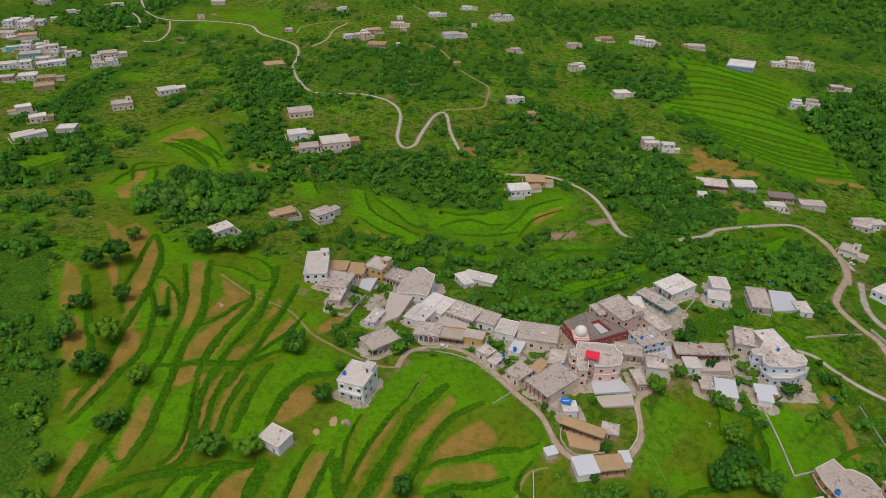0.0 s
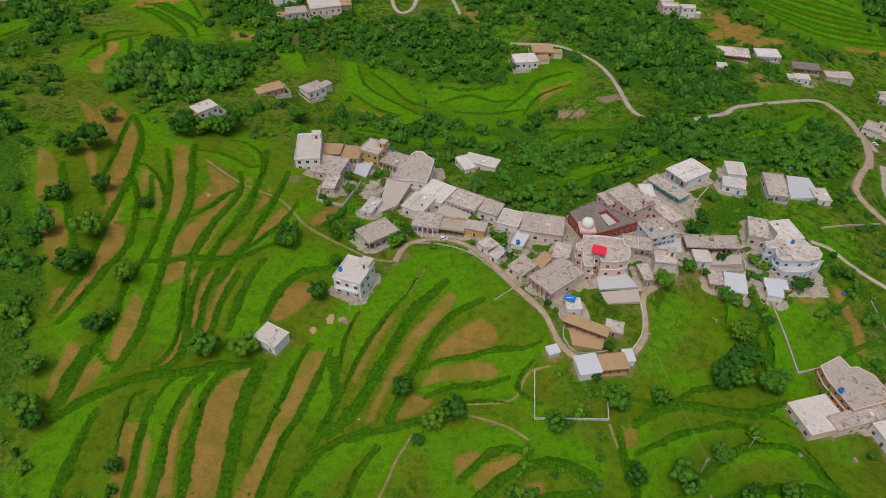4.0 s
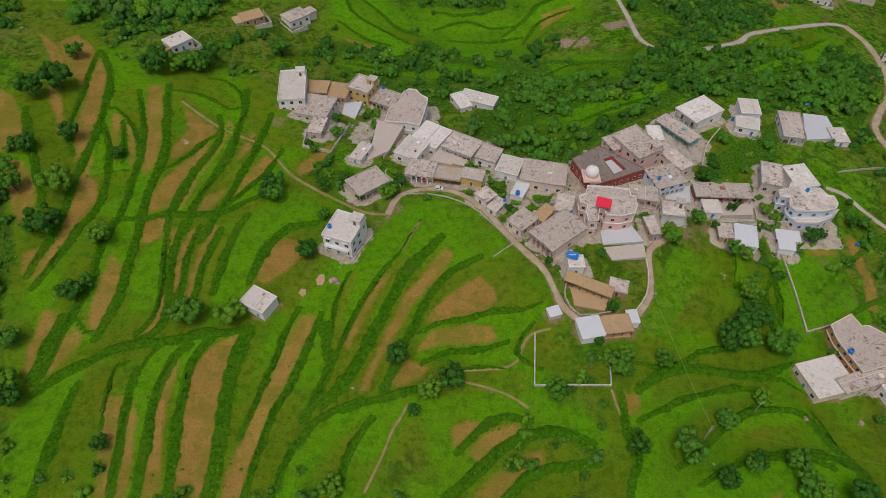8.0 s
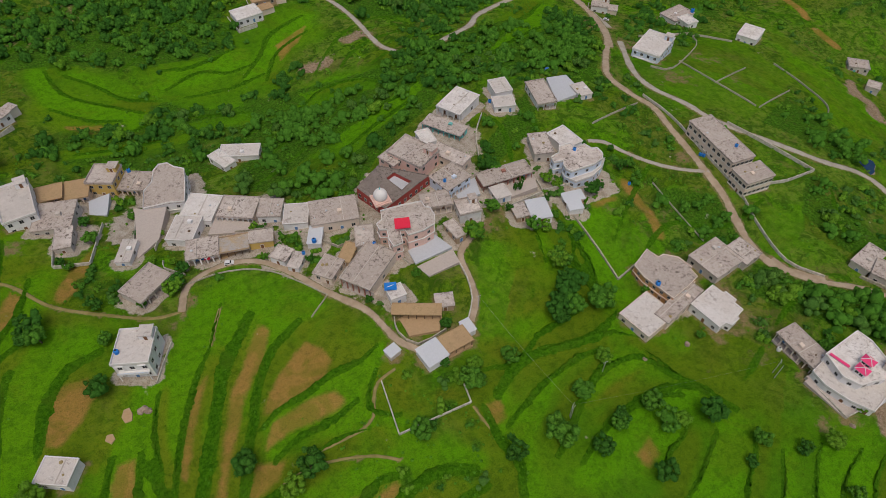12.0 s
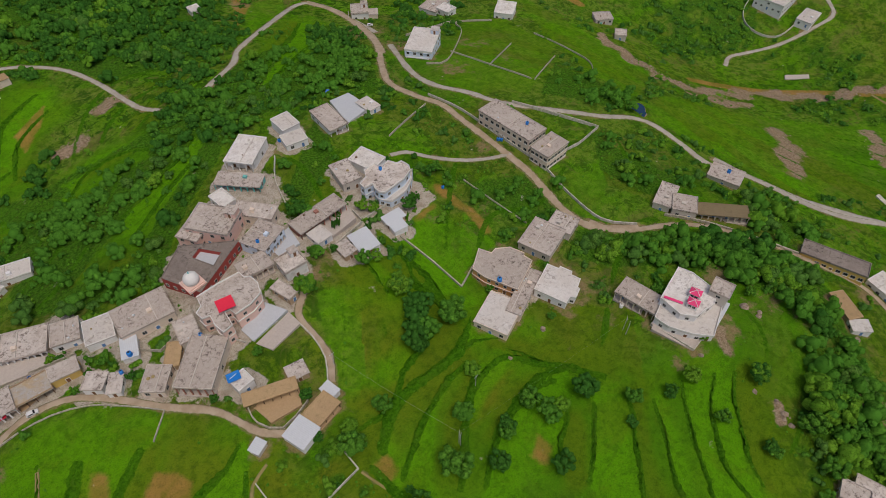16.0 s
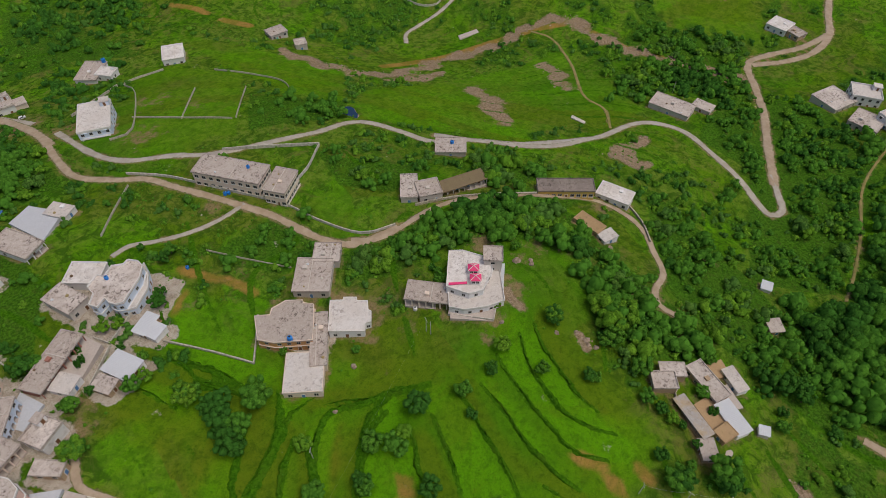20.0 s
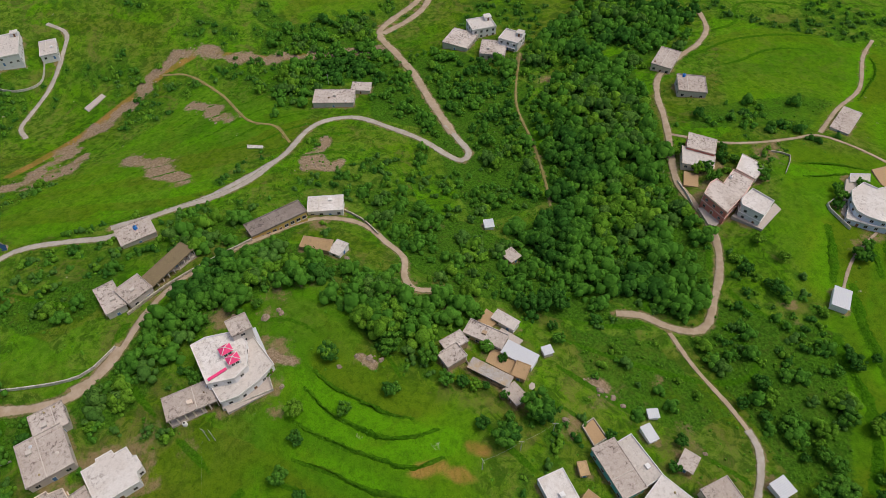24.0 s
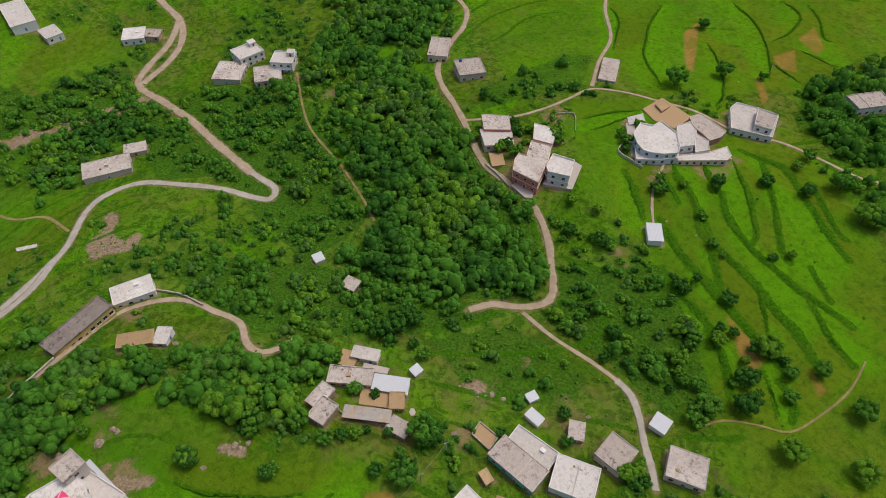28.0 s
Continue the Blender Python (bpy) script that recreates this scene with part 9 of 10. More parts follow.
for x_, y_, m_, s_ in [(138.4, 149.7, "blue_plastic", 1.4), (204.4, 201.8, "blue_plastic", 1.2), (205.3, 200.6, "blue_plastic", 1.1), (214.4, 193.7, "blue_plastic", 1.1), (134.0, 269.4, "blue_plastic", 1.2), (87.3, 222.0, "blue_plastic", 1.0), (7.1, 262.2, "blue_plastic", 1.3), (-25.8, 297.1, "blue_plastic", 1.2), (50.2, 204.4, "blue_plastic", 1.0), (-39.3, 195.1, "blue_plastic", 1.2), (163.5, 199.5, "blue_plastic", 1.0), (5.6, 238.0, "blue_plastic", 1.1), (31.3, 216.9, "blue_plastic", 1.3), (26.0, 213.1, "blue_plastic", 1.0), (146.8, 218.9, "blue_plastic", 1.1), (263.2, 114.8, "blue_plastic", 1.3), (256.6, -167.5, "blue_plastic", 1.3), (176.2, -123.6, "white_trim", 1.1), (161.4, 111.1, "white_trim", 1.2), (312.7, 326.5, "blue_plastic", 1.8)]:
    water_tank(x_, y_, m_, s_)


def canopy(x, y, w, d, turn, z, h, material, label):
    """A cloth sheet stretched over four poles."""
    ob = thing("canopy", pose(x, y, z, 0, 0, turn), label, "canopy", "canopies")
    s = Shape()
    n = 6
    for i in range(n + 1):
        for j in range(n + 1):
            u, v = i / n - 0.5, j / n - 0.5
            s.v.append((u * w, v * d, h - 0.35 * (1 - (2 * u) ** 2) * (1 - (2 * v) ** 2)))
    s.f += [(i * 7 + j, i * 7 + 7 + j, i * 7 + 8 + j, i * 7 + 1 + j) for i in range(n) for j in range(n)]
    sheet = part("sheet", s, material, ob)
    sol = sheet.modifiers.new("thick", "SOLIDIFY")
    sol.thickness = 0.03
    for a in (-1, 1):
        for b in (-1, 1):
            part("pole", Shape().tube((a * (w / 2 - 0.06), b * (d / 2 - 0.06), 0), (a * (w / 2 - 0.06), b * (d / 2 - 0.06), h - 0.004), 0.05, 0.05, 6), "pole_grey", ob)


def on_roof(x, y):
    return x, y, roof_height(x, y)


x_, y_, z_ = on_roof(61.5, 204.1)
canopy(x_, y_, 5.6, 5.2, -18, z_, 2.2, "red_cloth", "bright red cloth canopy on the mansion roof")
x_, y_, z_ = on_roof(48.1, 184.5)
canopy(x_, y_, 4.2, 3.4, -20, z_, 0.7, "blue_plastic", "bright blue tarpaulin on a small white roof")
canopy(-7.3, 230.2, 2.2, 2.6, -14, float(land(-7.3, 230.2)), 2.4, "blue_plastic", "blue awning in front of an arched verandah")
canopy(-6.0, 229.5, 2.2, 2.6, -14, float(land(-6.0, 229.5)), 2.4, "red_cloth", "red awning in front of an arched verandah")


def porch_hood(x, y, turn, label):
    """A small red tiled hood over a roof stair."""
    z = roof_height(x, y)
    ob = thing("roof_hood", pose(x, y, z, 0, 0, turn), label, "roof", "roof hoods")
    s = Shape()
    for a, b in (((-2.1, -1.8), (2.1, -1.8)), ((2.1, -1.8), (2.1, 1.8)), ((2.1, 1.8), (-2.1, 1.8)), ((-2.1, 1.8), (-2.1, -1.8))):
        s.face([(*a, 2.3), (*b, 2.3), (0, 0, 3.5)])
    s.face([(-2.1, 1.8, 2.3), (2.1, 1.8, 2.3), (2.1, -1.8, 2.3), (-2.1, -1.8, 2.3)])
    part("hip_roof", s, "pink_paint", ob)
    for i, (a, b) in enumerate((((-2.1, -1.8), 1), ((2.1, -1.8), 1), ((2.1, 1.8), 1), ((-2.1, 1.8), 1))):
        part("ridge", Shape().tube((*a, 2.36), (0, 0, 3.56), 0.12, 0.12, 6), "white_trim", ob)
    part("wall", Shape().box(-1.8, -1.5, 0, 1.8, 1.5, 2.296), "wall_white", ob)
    window(ob, pose(-0.7, -1.5, 0.7), 0.9, 1.1)
    window(ob, pose(0.7, -1.5, 0.7), 0.9, 1.1)


porch_hood(176.1, 92.3, -80, "hot pink hipped roof hood with white ridges")
porch_hood(171.7, 90.9, -80, "hot pink hipped roof hood with white ridges")


def roof_strip(x, y, length, turn, label):
    z = roof_height(x, y)
    ob = thing("roof_ledge", pose(x, y, z, 0, 0, turn), label, "ledge")
    part("coping", Shape().box(-length / 2, -0.5, 0.5, length / 2, 0.5, 0.75), "pink_paint", ob)
    part("kerb", Shape().box(-length / 2, -0.3, 0, length / 2, 0.3, 0.496), "wall_white", ob)


roof_strip(169.2, 96.9, 6.6, -75, "pink painted ledge on a pale roof")

# mosque dome on its drum
x_, y_, z_ = on_roof(60.8, 223.8)
mosque = thing("dome", pose(x_, y_, z_), "white bulbous mosque dome on a red stepped drum", "dome")
part("drum", Shape().box(-3.4, -3.4, 0, 3.4, 3.4, 0.7).box(-2.9, -2.9, 0.7, 2.9, 2.9, 1.2), "wall_pink", mosque)
part("shell", Shape().rings([(2.3, 1.2), (2.6, 1.8), (2.75, 2.6), (2.65, 3.4), (2.3, 4.2), (1.7, 4.9), (0.9, 5.4), (0.25, 5.7)], 24), "white_trim", mosque)
part("finial", Shape().rings([(0.25, 5.7), (0.3, 5.9), (0.08, 6.1), (0.16, 6.4), (0.03, 7.0)], 8), "wall_teal", mosque)
for a_ in range(4):
    b_ = radians(45 + 90 * a_)
    part("pinnacle", Shape().tube((4.4 * math.cos(b_), 4.4 * math.sin(b_), 0), (4.4 * math.cos(b_), 4.4 * math.sin(b_), 1.4), 0.25, 0.1, 8), "white_trim", mosque)


def car(x, y, turn, paint, label):
    ob = thing("car", pose(x, y, float(land(x, y)) + 0.24, 0, 0, turn), label, "car", "parked cars")
    s = Shape()
    prof = [(-1.75, 0.35), (-1.75, 0.8), (-1.55, 0.9), (-1.3, 1.4), (0.35, 1.42), (0.85, 0.95), (1.65, 0.82), (1.75, 0.6), (1.75, 0.35)]
    for w in (-0.72, 0.72):
        s.face([(px, w, pz) for px, pz in (prof if w < 0 else prof[::-1])])
    for (xa, za), (xb, zb) in zip(prof, prof[1:] + prof[:1]):
        s.face([(xa, 0.72, za), (xb, 0.72, zb), (xb, -0.72, zb), (xa, -0.72, za)])
    body = part("body", s, paint, ob)
    part("side_glass", Shape().box(-1.2, -0.735, 0.92, 0.3, -0.722, 1.33), "window_glass", body)
    part("side_glass", Shape().box(-1.2, 0.722, 0.92, 0.3, 0.735, 1.33), "window_glass", body)
    f = Shape()
    f.face([(0.40, -0.62, 1.385), (0.84, -0.62, 0.972), (0.84, 0.62, 0.972), (0.40, 0.62, 1.385)])
    wind = part("windscreen", f, "window_glass", body)
    wind.modifiers.new("thick", "SOLIDIFY").thickness = -0.02
    for px in (-1.1, 1.15):
        for py in (-0.68, 0.68):
            w = part("wheel", Shape().tube((px, py - 0.08, 0.28), (px, py + 0.08, 0.28), 0.28, 0.28, 14), "tyre", ob)
            part("rim", Shape().tube((px, py - 0.09, 0.28), (px, py + 0.09, 0.28), 0.15, 0.15, 10), "pole_grey", w)
    for py in (-0.5, 0.5):
        part("headlight", Shape().box(1.74, py - 0.15, 0.62, 1.77, py + 0.15, 0.76), "lamp_glass", body)


car(0.5, 224.3, -14, "car_paint", "small white hatchback parked on the village lane")
car(175.5, 284.9, 40, "car_blue", "small blue car parked on a hillside track")
car(253.4, 337.2, -40, "car_paint", "small pale car parked beside the junction")


def utility_pole(x, y, h=7.5, turn=0):
    ob = thing("utility_pole", pose(x, y, float(land(x, y)), 0, 0, turn), "thin grey utility pole with a cross arm", "utility pole", "utility poles")
    part("shaft", Shape().tube((0, 0, -0.4), (0, 0, h), 0.14, 0.09, 8), "pole_grey", ob)
    part("cross_arm", Shape().box(-0.9, -0.06, h - 0.5, 0.9, 0.06, h - 0.38), "pole_grey", ob)
    for px in (-0.8, 0.0, 0.8):
        part("insulator", Shape().tube((px, 0, h - 0.376), (px, 0, h - 0.15), 0.05, 0.05, 6), "white_trim", ob)
    return (x, y, float(land(x, y)) + h - 0.2)


def wire(a, b, sag=1.2):
    s = Shape()
    pts = []
    for i in range(11):
        t = i / 10
        p = Vector(a).lerp(Vector(b), t)
        p.z -= sag * 4 * t * (1 - t)
        pts.append(p)
    for p in pts:
        s.v += [(p.x, p.y, p.z + 0.02), (p.x + 0.02, p.y, p.z - 0.01), (p.x - 0.02, p.y, p.z - 0.01)]
    for k in range(10):
        for i in range(3):
            j = (i + 1) % 3
            s.f.append((k * 3 + i, k * 3 + j, k * 3 + 3 + j, k * 3 + 3 + i))
    tagged(new("overhead_wire", s.mesh("overhead_wire", "pole_grey")), "thin dark overhead wire between utility poles", "wire", "overhead wires")


tops = [utility_pole(82.1, 121.3, 8, 30), utility_pole(152.9, 105.3, 8, 40), utility_pole(152.0, 103.6, 7, 20), utility_pole(73.8, 167.9, 7, 0), utility_pole(81.8, 120.5, 8, 20)]
more = [utility_pole(110.8, 5.3, 7, 60), utility_pole(109.4, 18.3, 7, 60), utility_pole(108.7, 32.2, 7, 0), utility_pole(101.0, 130.2, 7, 0), utility_pole(125.9, -273.1, 7, 0), utility_pole(362.6, 0.5, 7, 0)]
wire(tops[3], tops[0])
wire(tops[0], tops[1])
wire(tops[1], tops[2])
wire(more[0], more[1])
wire(more[1], more[2])
wire(tops[4], tops[0])


def boulder_mesh(seed, flat=0.6):
    r = random.Random(seed)
    bm = bmesh.new()
    bmesh.ops.create_icosphere(bm, subdivisions=2, radius=1)
    for v in bm.verts:
        k = 1 + 0.35 * noise.noise(v.co * 1.3 + Vector((seed * 3.1, 0, 0))) + r.uniform(-0.06, 0.06)
        v.co = Vector((v.co.x * k, v.co.y * k, v.co.z * k * flat))
    me = bpy.data.meshes.new("boulder")
    bm.to_mesh(me)
    bm.free()
    me.materials.append(MATS["rock"])
    return me


BOULDERS = [boulder_mesh(i) for i in range(5)]


def boulder(x, y, size):
    ob = new("boulder", random.choice(BOULDERS))
    ob.matrix_basis = pose(x, y, float(land(x, y)) + 0.1 * size, 0, 0, random.uniform(0, 360)) @ Matrix.Diagonal((size, size * 0.8, size, 1))
    tagged(ob, "pale weathered boulder lying in the grass", "boulder", "boulders")


for x_, y_, s_ in [(189.3, 77.1, 1.8), (189.0, 71.6, 1.3), (194.6, 87.5, 1.6), (160.1, 79.6, 1.0), (-36.9, 177.2, 1.6), (-35.6, 176.0, 1.2), (159.2, 60.1, 1.0), (118.1, -18.7, 1.5), (113.9, -21.2, 1.3), (110.0, -22.5, 1.1), (112.8, -1.0, 1.4), (160.8, 53.2, 1.0), (158.5, 49.7, 1.3), (156.2, 46.2, 1.1), (190.9, 72.0, 1.0), (208.6, 40.6, 1.2), (135.3, 127.2, 1.2), (117.8, 128.7, 1.2), (94.7, -81.8, 1.4), (85.1, -36.9, 0.9), (-37.9, 176.9, 1.3)]:
    boulder(x_, y_, s_)

# rubble and stones over the bare rock
stone_co, stone_q = [], []
n_off = 0
for width_, pts_ in ROCKY:
    line_ = np.array(rounded(pts_, 1.2))
    for px_, py_ in line_:
        for _ in range(0 if rng.random() < 0.5 else 2):
            qx, qy = px_ + rng.normal(0, width_ * 0.5), py_ + rng.normal(0, width_ * 0.5)
            w_ = min(abs(rng.normal(0, 0.3)) + 0.12, 0.8)
            z_ = float(land(qx, qy)) + 0.1
            a_ = rng.uniform(0, 6.28)
            ca, sa = math.cos(a_), math.sin(a_)
            c8 = np.array([(-1, -1, -1), (1, -1, -1), (1, 1, -1), (-1, 1, -1), (-0.6, -0.6, 0.8), (0.7, -0.5, 0.6), (0.5, 0.7, 0.9), (-0.7, 0.5, 0.5)]) * w_ * rng.uniform(0.7, 1.2, (8, 1))
            stone_co.append(np.stack([qx + c8[:, 0] * ca - c8[:, 1] * sa, qy + c8[:, 0] * sa + c8[:, 1] * ca, z_ + c8[:, 2] * 0.7], 1))
            stone_q.append(np.array([(4, 5, 6, 7), (0, 1, 5, 4), (1, 2, 6, 5), (2, 3, 7, 6), (3, 0, 4, 7)]) + n_off)
            n_off += 8
tagged(new("loose_stones", big_mesh("loose_stones", np.concatenate(stone_co), np.concatenate(stone_q), "rock")), "loose tan stones over bare rock and stream beds", "stones", kind="stuff")


def pond(x, y, rx, ry, turn):
    s = Shape()
    n = 24
    r = random.Random(3)
    rim = [(rx * (1 + r.uniform(-0.12, 0.12)) * math.cos(6.283 * i / n), ry * (1 + r.uniform(-0.12, 0.12)) * math.sin(6.283 * i / n)) for i in range(n)]
    z0 = float(land(x, y)) + 0.35
    s.face([(a, b, 0.0) for a, b in rim])
    ob = thing("pond", pose(x, y, z0, 0, 0, turn), "small dark blue pond beside the road", "pond")
    part("water", s, "pond_water", ob)
    e = Shape()
    for (a, b), (c, d) in zip(rim, rim[1:] + rim[:1]):
        e.face([(a, b, 0.05), (c, d, 0.05), (c * 1.15, d * 1.15, -0.9), (a * 1.15, b * 1.15, -0.9)])
        e.face([(c, d, 0.05), (a, b, 0.05), (a, b, -0.4), (c, d, -0.4)])
    part("bank", e, "rock", ob)


pond(280.2, 170.5, 6.5, 4.0, 30)


# ---- trees ----
def ball_points(n, r):
    v = r.standard_normal((n, 3))
    return v / np.linalg.norm(v, axis=1)[:, None]


def crown(seed, lobes, leaves, size, squash=0.85, rings=4, sides=7, spread=0.6, core=0.55):
    """A crown of radius about 1: rounded uneven lobes, each a lumpy body under small leaf sprays. Returns corners and quads."""
    r = np.random.default_rng(seed)
    co, quads, off = [], [], 0
    for i in range(lobes):
        a = 2 * math.pi * (i + r.uniform(-0.3, 0.3)) / max(lobes - 1, 1)
        d = 0.0 if i == 0 else r.uniform(0.55, 1.15) * spread
        cz = r.uniform(0.0, 0.75) if i else 0.5
        cen = np.array([d * math.cos(a), d * math.sin(a), cz])
        rad = core * (r.uniform(0.45, 0.85) if i else 1.0)
        body = []
        for m in range(rings + 1):
            f = 0.66 * math.pi * m / rings
            for j in range(sides):
                w = 2 * math.pi * (j + 0.5 * (m % 2)) / sides
                k = rad * r.uniform(0.72, 1.08)
                body.append(cen + k * np.array([math.sin(f) * math.cos(w), math.sin(f) * math.sin(w), squash * math.cos(f)]))
        co.append(np.array(body))
        q = np.array([(m * sides + j, (m + 1) * sides + j, (m + 1) * sides + (j + 1) % sides, m * sides + (j + 1) % sides) for m in range(rings) for j in range(sides)])
        quads.append(q + off)
        off += len(body)
        n = ball_points(leaves, r)
        n[:, 2] = np.where(n[:, 2] < -0.2, -n[:, 2], n[:, 2])
        p = cen + n * rad * r.uniform(0.92, 1.12, (leaves, 1)) * np.array([1, 1, squash])
        nn = n + 0.3 * r.standard_normal((leaves, 3))
        nn /= np.linalg.norm(nn, axis=1)[:, None]
        u = np.cross(nn, r.standard_normal((leaves, 3)))
        u /= np.linalg.norm(u, axis=1)[:, None]
        w = np.cross(nn, u)
        s = size * r.uniform(0.55, 1.2, (leaves, 1))
        c4 = np.stack([p - u * s, p - w * s * 0.7 + nn * s * 0.2, p + u * s, p + w * s * 0.7 + nn * s * 0.2], 1)
        co.append(c4.reshape(-1, 3))
        quads.append(np.arange(leaves * 4).reshape(-1, 4) + off)
        off += leaves * 4
    return np.concatenate(co), np.concatenate(quads)


def joined(pieces):
    co, qs, off = [], [], 0
    for c_, q in pieces:
        co.append(c_)
        qs.append(q + off)
        off += len(c_)
    return np.concatenate(co), np.concatenate(qs)


CROWNS = [crown(s, 22, 24, 0.085, 0.85, 3, 7, 0.8, 0.42) for s in range(6)]
CROWNS_SMALL = [crown(40 + s, 7, 3, 0.12, 0.9, 2, 6, 0.68) for s in range(8)]
CROWNS_TINY = [crown(60 + s, 4, 2, 0.13, 0.95, 2, 6, 0.7) for s in range(8)]
BUSHES = [crown(80 + s, 1, 5, 0.3, 0.75, 2, 6, 0.6) for s in range(6)]
LEAVES = ("leaves", "leaves_light", "leaves_grey", "leaves_dark")


def trunk_shape(seed):
    r = random.Random(seed)
    s = Shape()
    s.tube((0, 0, -0.08), (0.03, 0.02, 0.5), 0.075, 0.05, 7, False)
    for i in range(4):
        a = i * 1.6 + r.random()
        s.tube((0.03, 0.02, 0.42), (0.4 * math.cos(a), 0.4 * math.sin(a), 0.85 + 0.2 * r.random()), 0.035, 0.012, 5, False)
    return s


TREE_PARTS = {}
for i_, (c_, q_) in enumerate(CROWNS):
    for m_ in LEAVES:
        TREE_PARTS[i_, m_] = big_mesh("crown", c_ + np.array([0, 0, 0.62]), q_, m_, True)
TRUNKS = [trunk_shape(i).mesh("trunk", "bark") for i in range(3)]
TREE_LABELS = {"leaves": "leafy green tree with a rounded uneven crown", "leaves_light": "light green tree with a loose open crown", "leaves_grey": "grey-green tree with a sparse crown", "leaves_dark": "dark green tree with a dense crown"}


def tree(x, y, radius, m):
    z = float(land(x, y))
    h = radius * random.uniform(0.95, 1.25)
    ob = thing("tree", pose(x, y, z, 0, 0, random.uniform(0, 360)) @ Matrix.Diagonal((radius, radius, h, 1)), TREE_LABELS[m], "tree", "field trees")
    part("trunk", random.choice(TRUNKS), "", ob)
    part("crown", TREE_PARTS[random.randrange(6), m], "", ob)


def stuff(name, places, shapes, material, label, category):
    """Many plants joined into one mesh: x, y, z, width, height."""
    co, qs, off = [], [], 0
    for x, y, z, w, h in places:
        c, q = shapes[rng.integers(len(shapes))]
        a = rng.uniform(0, 2 * math.pi)
        ca, sa = math.cos(a), math.sin(a)
        p = np.empty_like(c)
        p[:, 0] = x + w * (c[:, 0] * ca - c[:, 1] * sa)
        p[:, 1] = y + w * (c[:, 0] * sa + c[:, 1] * ca)
        p[:, 2] = z + h * c[:, 2]
        co.append(p)
        qs.append(q + off)
        off += len(c)
    if co:
        me = big_mesh(name, np.concatenate(co), np.concatenate(qs), material, True)
        tagged(new(name, me), label, category, kind="stuff")


TAKEN = []
for name_, kind_, width_, pts_ in ROADS:
    TAKEN.append((width_ / 2 + 1.0, rounded(pts_, 6)))


def free_of_roads(P, margin=0.0):
    ok = np.ones(len(P), bool)
    for w, line in TAKEN:
        ok &= line_distance(P[:, 0], P[:, 1], line) > w + margin
    for hx, hy, hr in HOUSE_SPOTS + YARD_SPOTS:
        ok &= np.hypot(P[:, 0] - hx, P[:, 1] - hy) > hr + margin
    return ok


HOUSE_SPOTS = [(o.location.x, o.location.y, max(o["reach"], 2.0)) for o in scene.objects if "reach" in o]
for x_, y_, r_ in TREES:
    tree(x_, y_, r_ * 0.88, random.choice(("leaves", "leaves", "leaves_light", "leaves_dark", "leaves_dark")))

for x_, y_ in ((113.8, 211.3), (115.8, 211.0)):
    ob_ = thing("cypress", pose(x_, y_, float(land(x_, y_))) @ Matrix.Diagonal((0.9, 0.9, 3.6, 1)), "dark narrow cypress tree in a courtyard garden", "tree", "field trees")
    part("trunk", TRUNKS[0], "", ob_)
    part("crown", TREE_PARTS[1, "leaves_dark"], "", ob_)
groves = {m: [] for m in LEAVES}
scrub = []
for density_, size_, poly_ in WOODS:
    a_ = np.array(poly_)
    lo_, hi_ = a_.min(0), a_.max(0)
    area = (hi_ - lo_).prod()
    n_ = int(area * density_ * 1.2 / 100)
    P_ = rng.uniform(lo_, hi_, (n_, 2))
    P_ = P_[inside(P_[:, 0], P_[:, 1], poly_)]
    for glade_ in GLADES:
        P_ = P_[~inside(P_[:, 0], P_[:, 1], glade_)]
    P_ = P_ + rng.normal(0, 1, P_.shape) * min(9.0, 0.05 * (hi_ - lo_).min() + 1.0)
    P_ = P_[free_of_roads(P_, 1.0)]
    for px_, py_ in P_:
        w_ = size_ / 2 * rng.uniform(0.5, 1.65) * (1.25 if density_ > 2.9 else 1.0)
        z_ = float(land(px_, py_)) + w_ * rng.uniform(0.05, 0.5)
        patch = noise.noise(Vector((px_ * 0.03, py_ * 0.03, 3.0)))
        pick = "leaves_dark" if patch < -0.2 else ("leaves" if patch < 0.18 else ("leaves_light" if rng.random() < 0.5 else "leaves_grey"))
        if py_ > 360 and rng.random() < 0.6:
            pick = "leaves_dark"
        groves[pick if rng.random() < 0.8 else "leaves"].append((px_, py_, z_, w_, w_ * rng.uniform(0.9, 1.35)))
    B_ = rng.uniform(lo_, hi_, (int(area * (2.4 if density_ < 2.5 else 1.0) / 100), 2))
    B_ = B_[inside(B_[:, 0], B_[:, 1], poly_)]
    B_ = B_[free_of_roads(B_, 0.3)]
    for px_, py_ in B_:
        w_ = rng.uniform(0.5, 1.3)
        scrub.append((px_, py_, float(land(px_, py_)) - 0.1, w_, w_ * 0.9))
# single trees and thickets over all the rough ground between the fields
P_ = rng.uniform((-340, -330), (560, 720), (34000, 2))
keep_ = np.array([noise.noise(Vector((px_ * 0.017, py_ * 0.017, 5.0))) + 0.6 * noise.noise(Vector((px_ * 0.05, py_ * 0.05, 1.0))) + rng.normal(0, 0.08) > (0.16 if py_ < 320 else 0.13) for px_, py_ in P_])
P_ = P_[keep_]
F_ = rng.uniform((-700, 640), (900, 1300), (6500, 2))
F_ = F_[[noise.noise(Vector((px_ * 0.009, py_ * 0.009, 2.0))) + rng.normal(0, 0.08) > 0.0 for px_, py_ in F_]]
P_ = np.concatenate([P_, F_])
for poly_ in CLEAR:
    P_ = P_[~inside(P_[:, 0], P_[:, 1], poly_)]
P_ = P_[free_of_roads(P_, 1.0)]
for pts_ in SOIL:
    P_ = P_[line_distance(P_[:, 0], P_[:, 1], pts_[1]) > pts_[0] * 0.7 + 1]
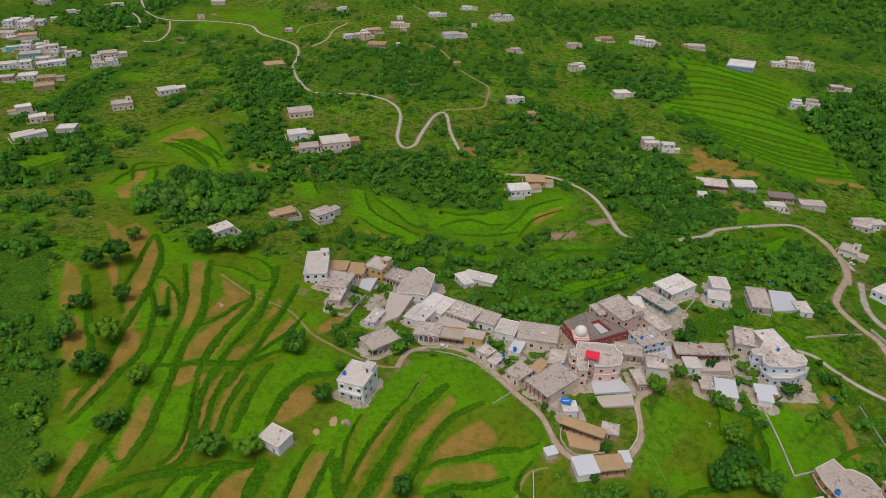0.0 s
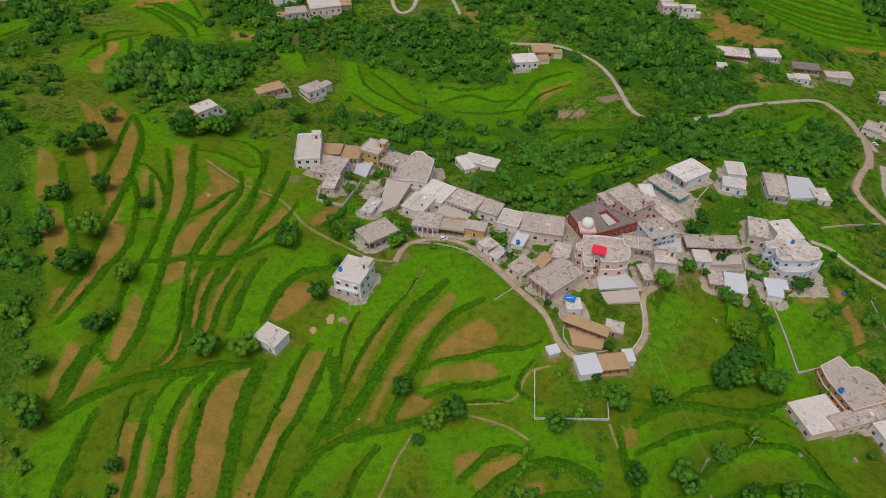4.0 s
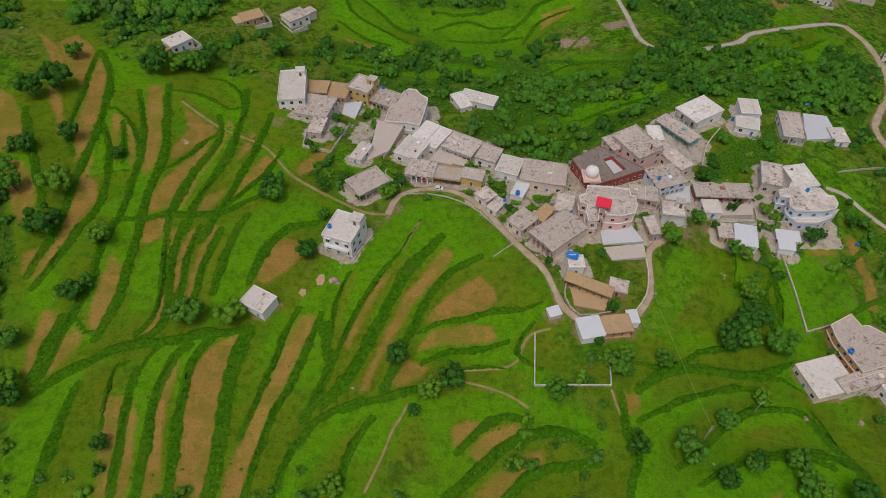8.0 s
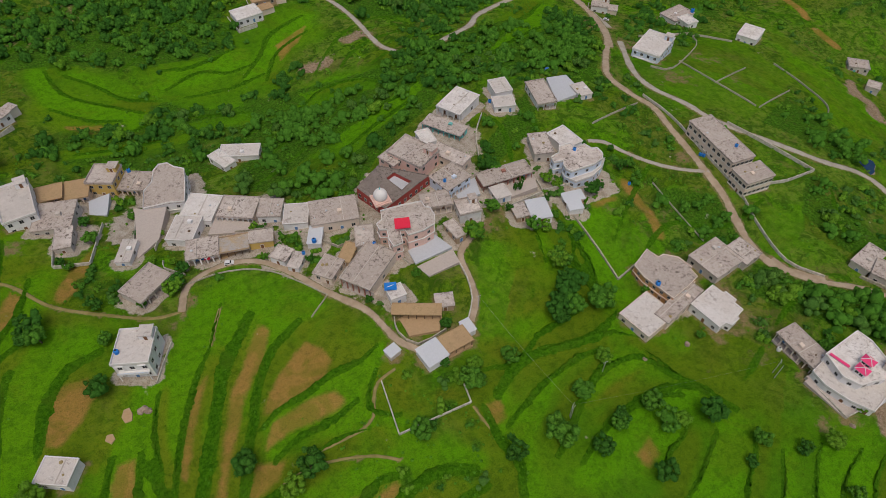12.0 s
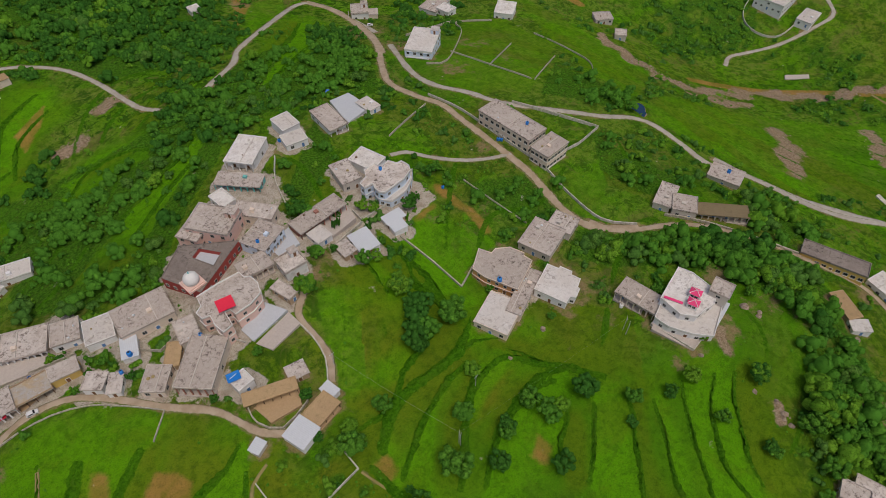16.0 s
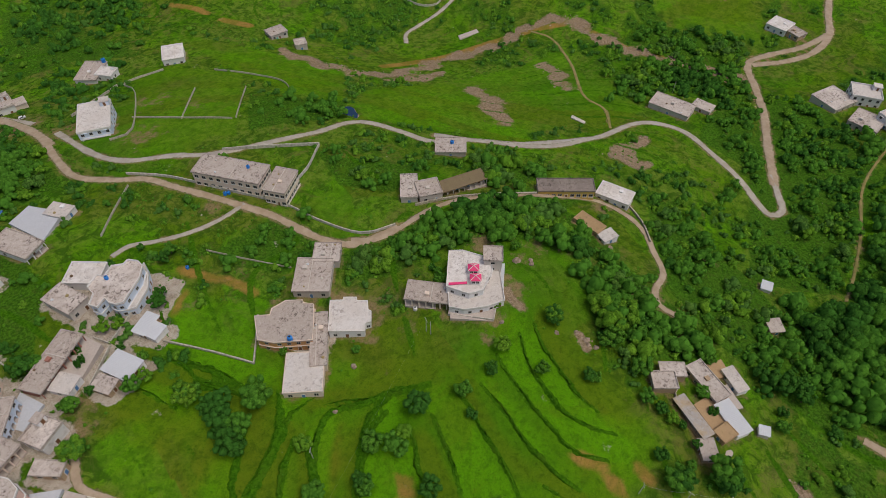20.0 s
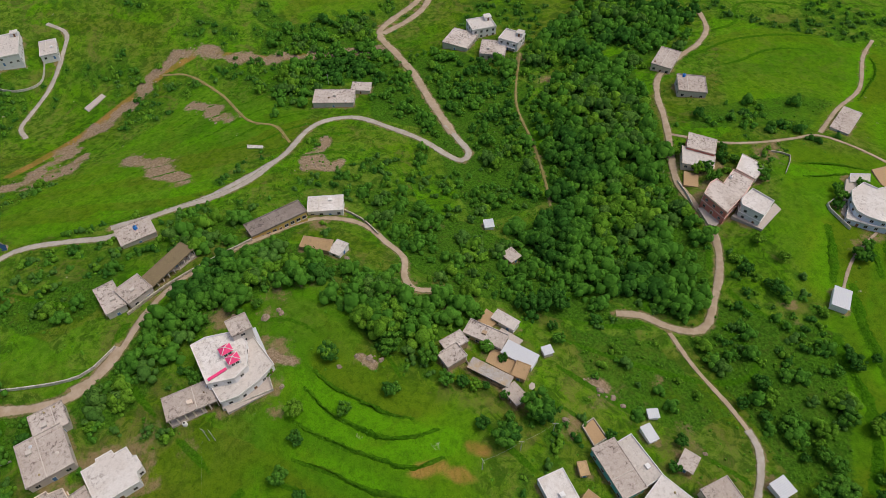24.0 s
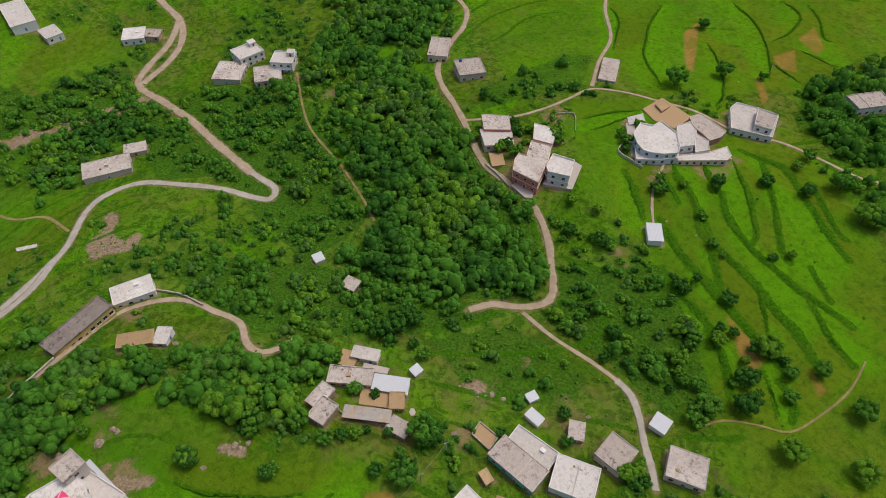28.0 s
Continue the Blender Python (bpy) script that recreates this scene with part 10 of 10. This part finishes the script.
lone = {m: [] for m in LEAVES}
UNDER = P_
for px_, py_ in P_:
    w_ = rng.uniform(1.2, 3.0) if py_ < 320 else rng.uniform(1.9, 4.4)
    lone[LEAVES[int(rng.integers(4))] if py_ < 320 else ("leaves_dark", "leaves_dark", "leaves_dark", "leaves")[int(rng.integers(4))]].append((px_, py_, float(land(px_, py_)) - 0.1, w_, w_ * rng.uniform(0.8, 1.2)))
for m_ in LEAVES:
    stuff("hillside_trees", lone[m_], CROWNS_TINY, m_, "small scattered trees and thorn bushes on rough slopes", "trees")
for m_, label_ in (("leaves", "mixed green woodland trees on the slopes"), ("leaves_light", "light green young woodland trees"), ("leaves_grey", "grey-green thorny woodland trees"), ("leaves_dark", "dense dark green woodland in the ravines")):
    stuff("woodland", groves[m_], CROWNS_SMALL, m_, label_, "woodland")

# rough bushes along the banks, the tracks and over the open slopes
for half_, pts_ in BANKS:
    line_ = np.array(rounded(pts_, 0.7))
    for px_, py_ in line_[rng.random(len(line_)) < (0.16 if line_[:, 1].mean() < 70 else 0.1)]:
        px_, py_ = px_ + rng.normal(0, half_ * 0.4), py_ + rng.normal(0, half_ * 0.4)
        w_ = rng.uniform(0.3, 0.75)
        scrub.append((px_, py_, float(land(px_, py_)) + 0.25, w_, w_ * 0.8))
for w0_, line_ in TAKEN:
    line_ = np.array(line_)
    for px_, py_ in line_:
        for s_ in (-1, 1):
            if rng.random() < 0.45:
                a_ = rng.uniform(0, 6.28)
                w_ = rng.uniform(0.4, 1.1)
                qx_, qy_ = px_ + math.cos(a_) * (w0_ + rng.uniform(0.3, 3)), py_ + math.sin(a_) * (w0_ + rng.uniform(0.3, 3))
                scrub.append((qx_, qy_, float(land(qx_, qy_)) - 0.05, w_, w_))
P_ = rng.uniform((-210, -250), (390, 470), (20000, 2))
keep_ = np.array([noise.noise(Vector((px_ * 0.02, py_ * 0.02, 9.0))) + rng.normal(0, 0.14) > 0.0 for px_, py_ in P_])
P_ = P_[keep_]
P_ = P_[free_of_roads(P_)]
for poly_ in CLEAR:
    P_ = P_[~inside(P_[:, 0], P_[:, 1], poly_) | (rng.random(len(P_)) < 0.06)]
for width_, pts_ in SOIL:
    P_ = P_[line_distance(P_[:, 0], P_[:, 1], pts_) > width_]
for px_, py_ in P_:
    w_ = rng.uniform(0.4, 1.2)
    scrub.append((px_, py_, float(land(px_, py_)) - 0.1, w_, w_ * 0.85))
scrub = [s for s, ok_ in zip(scrub, free_of_roads(np.array([q[:2] for q in scrub]), -0.9)) if ok_]
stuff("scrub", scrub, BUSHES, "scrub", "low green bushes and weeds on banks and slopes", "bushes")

make_ground()
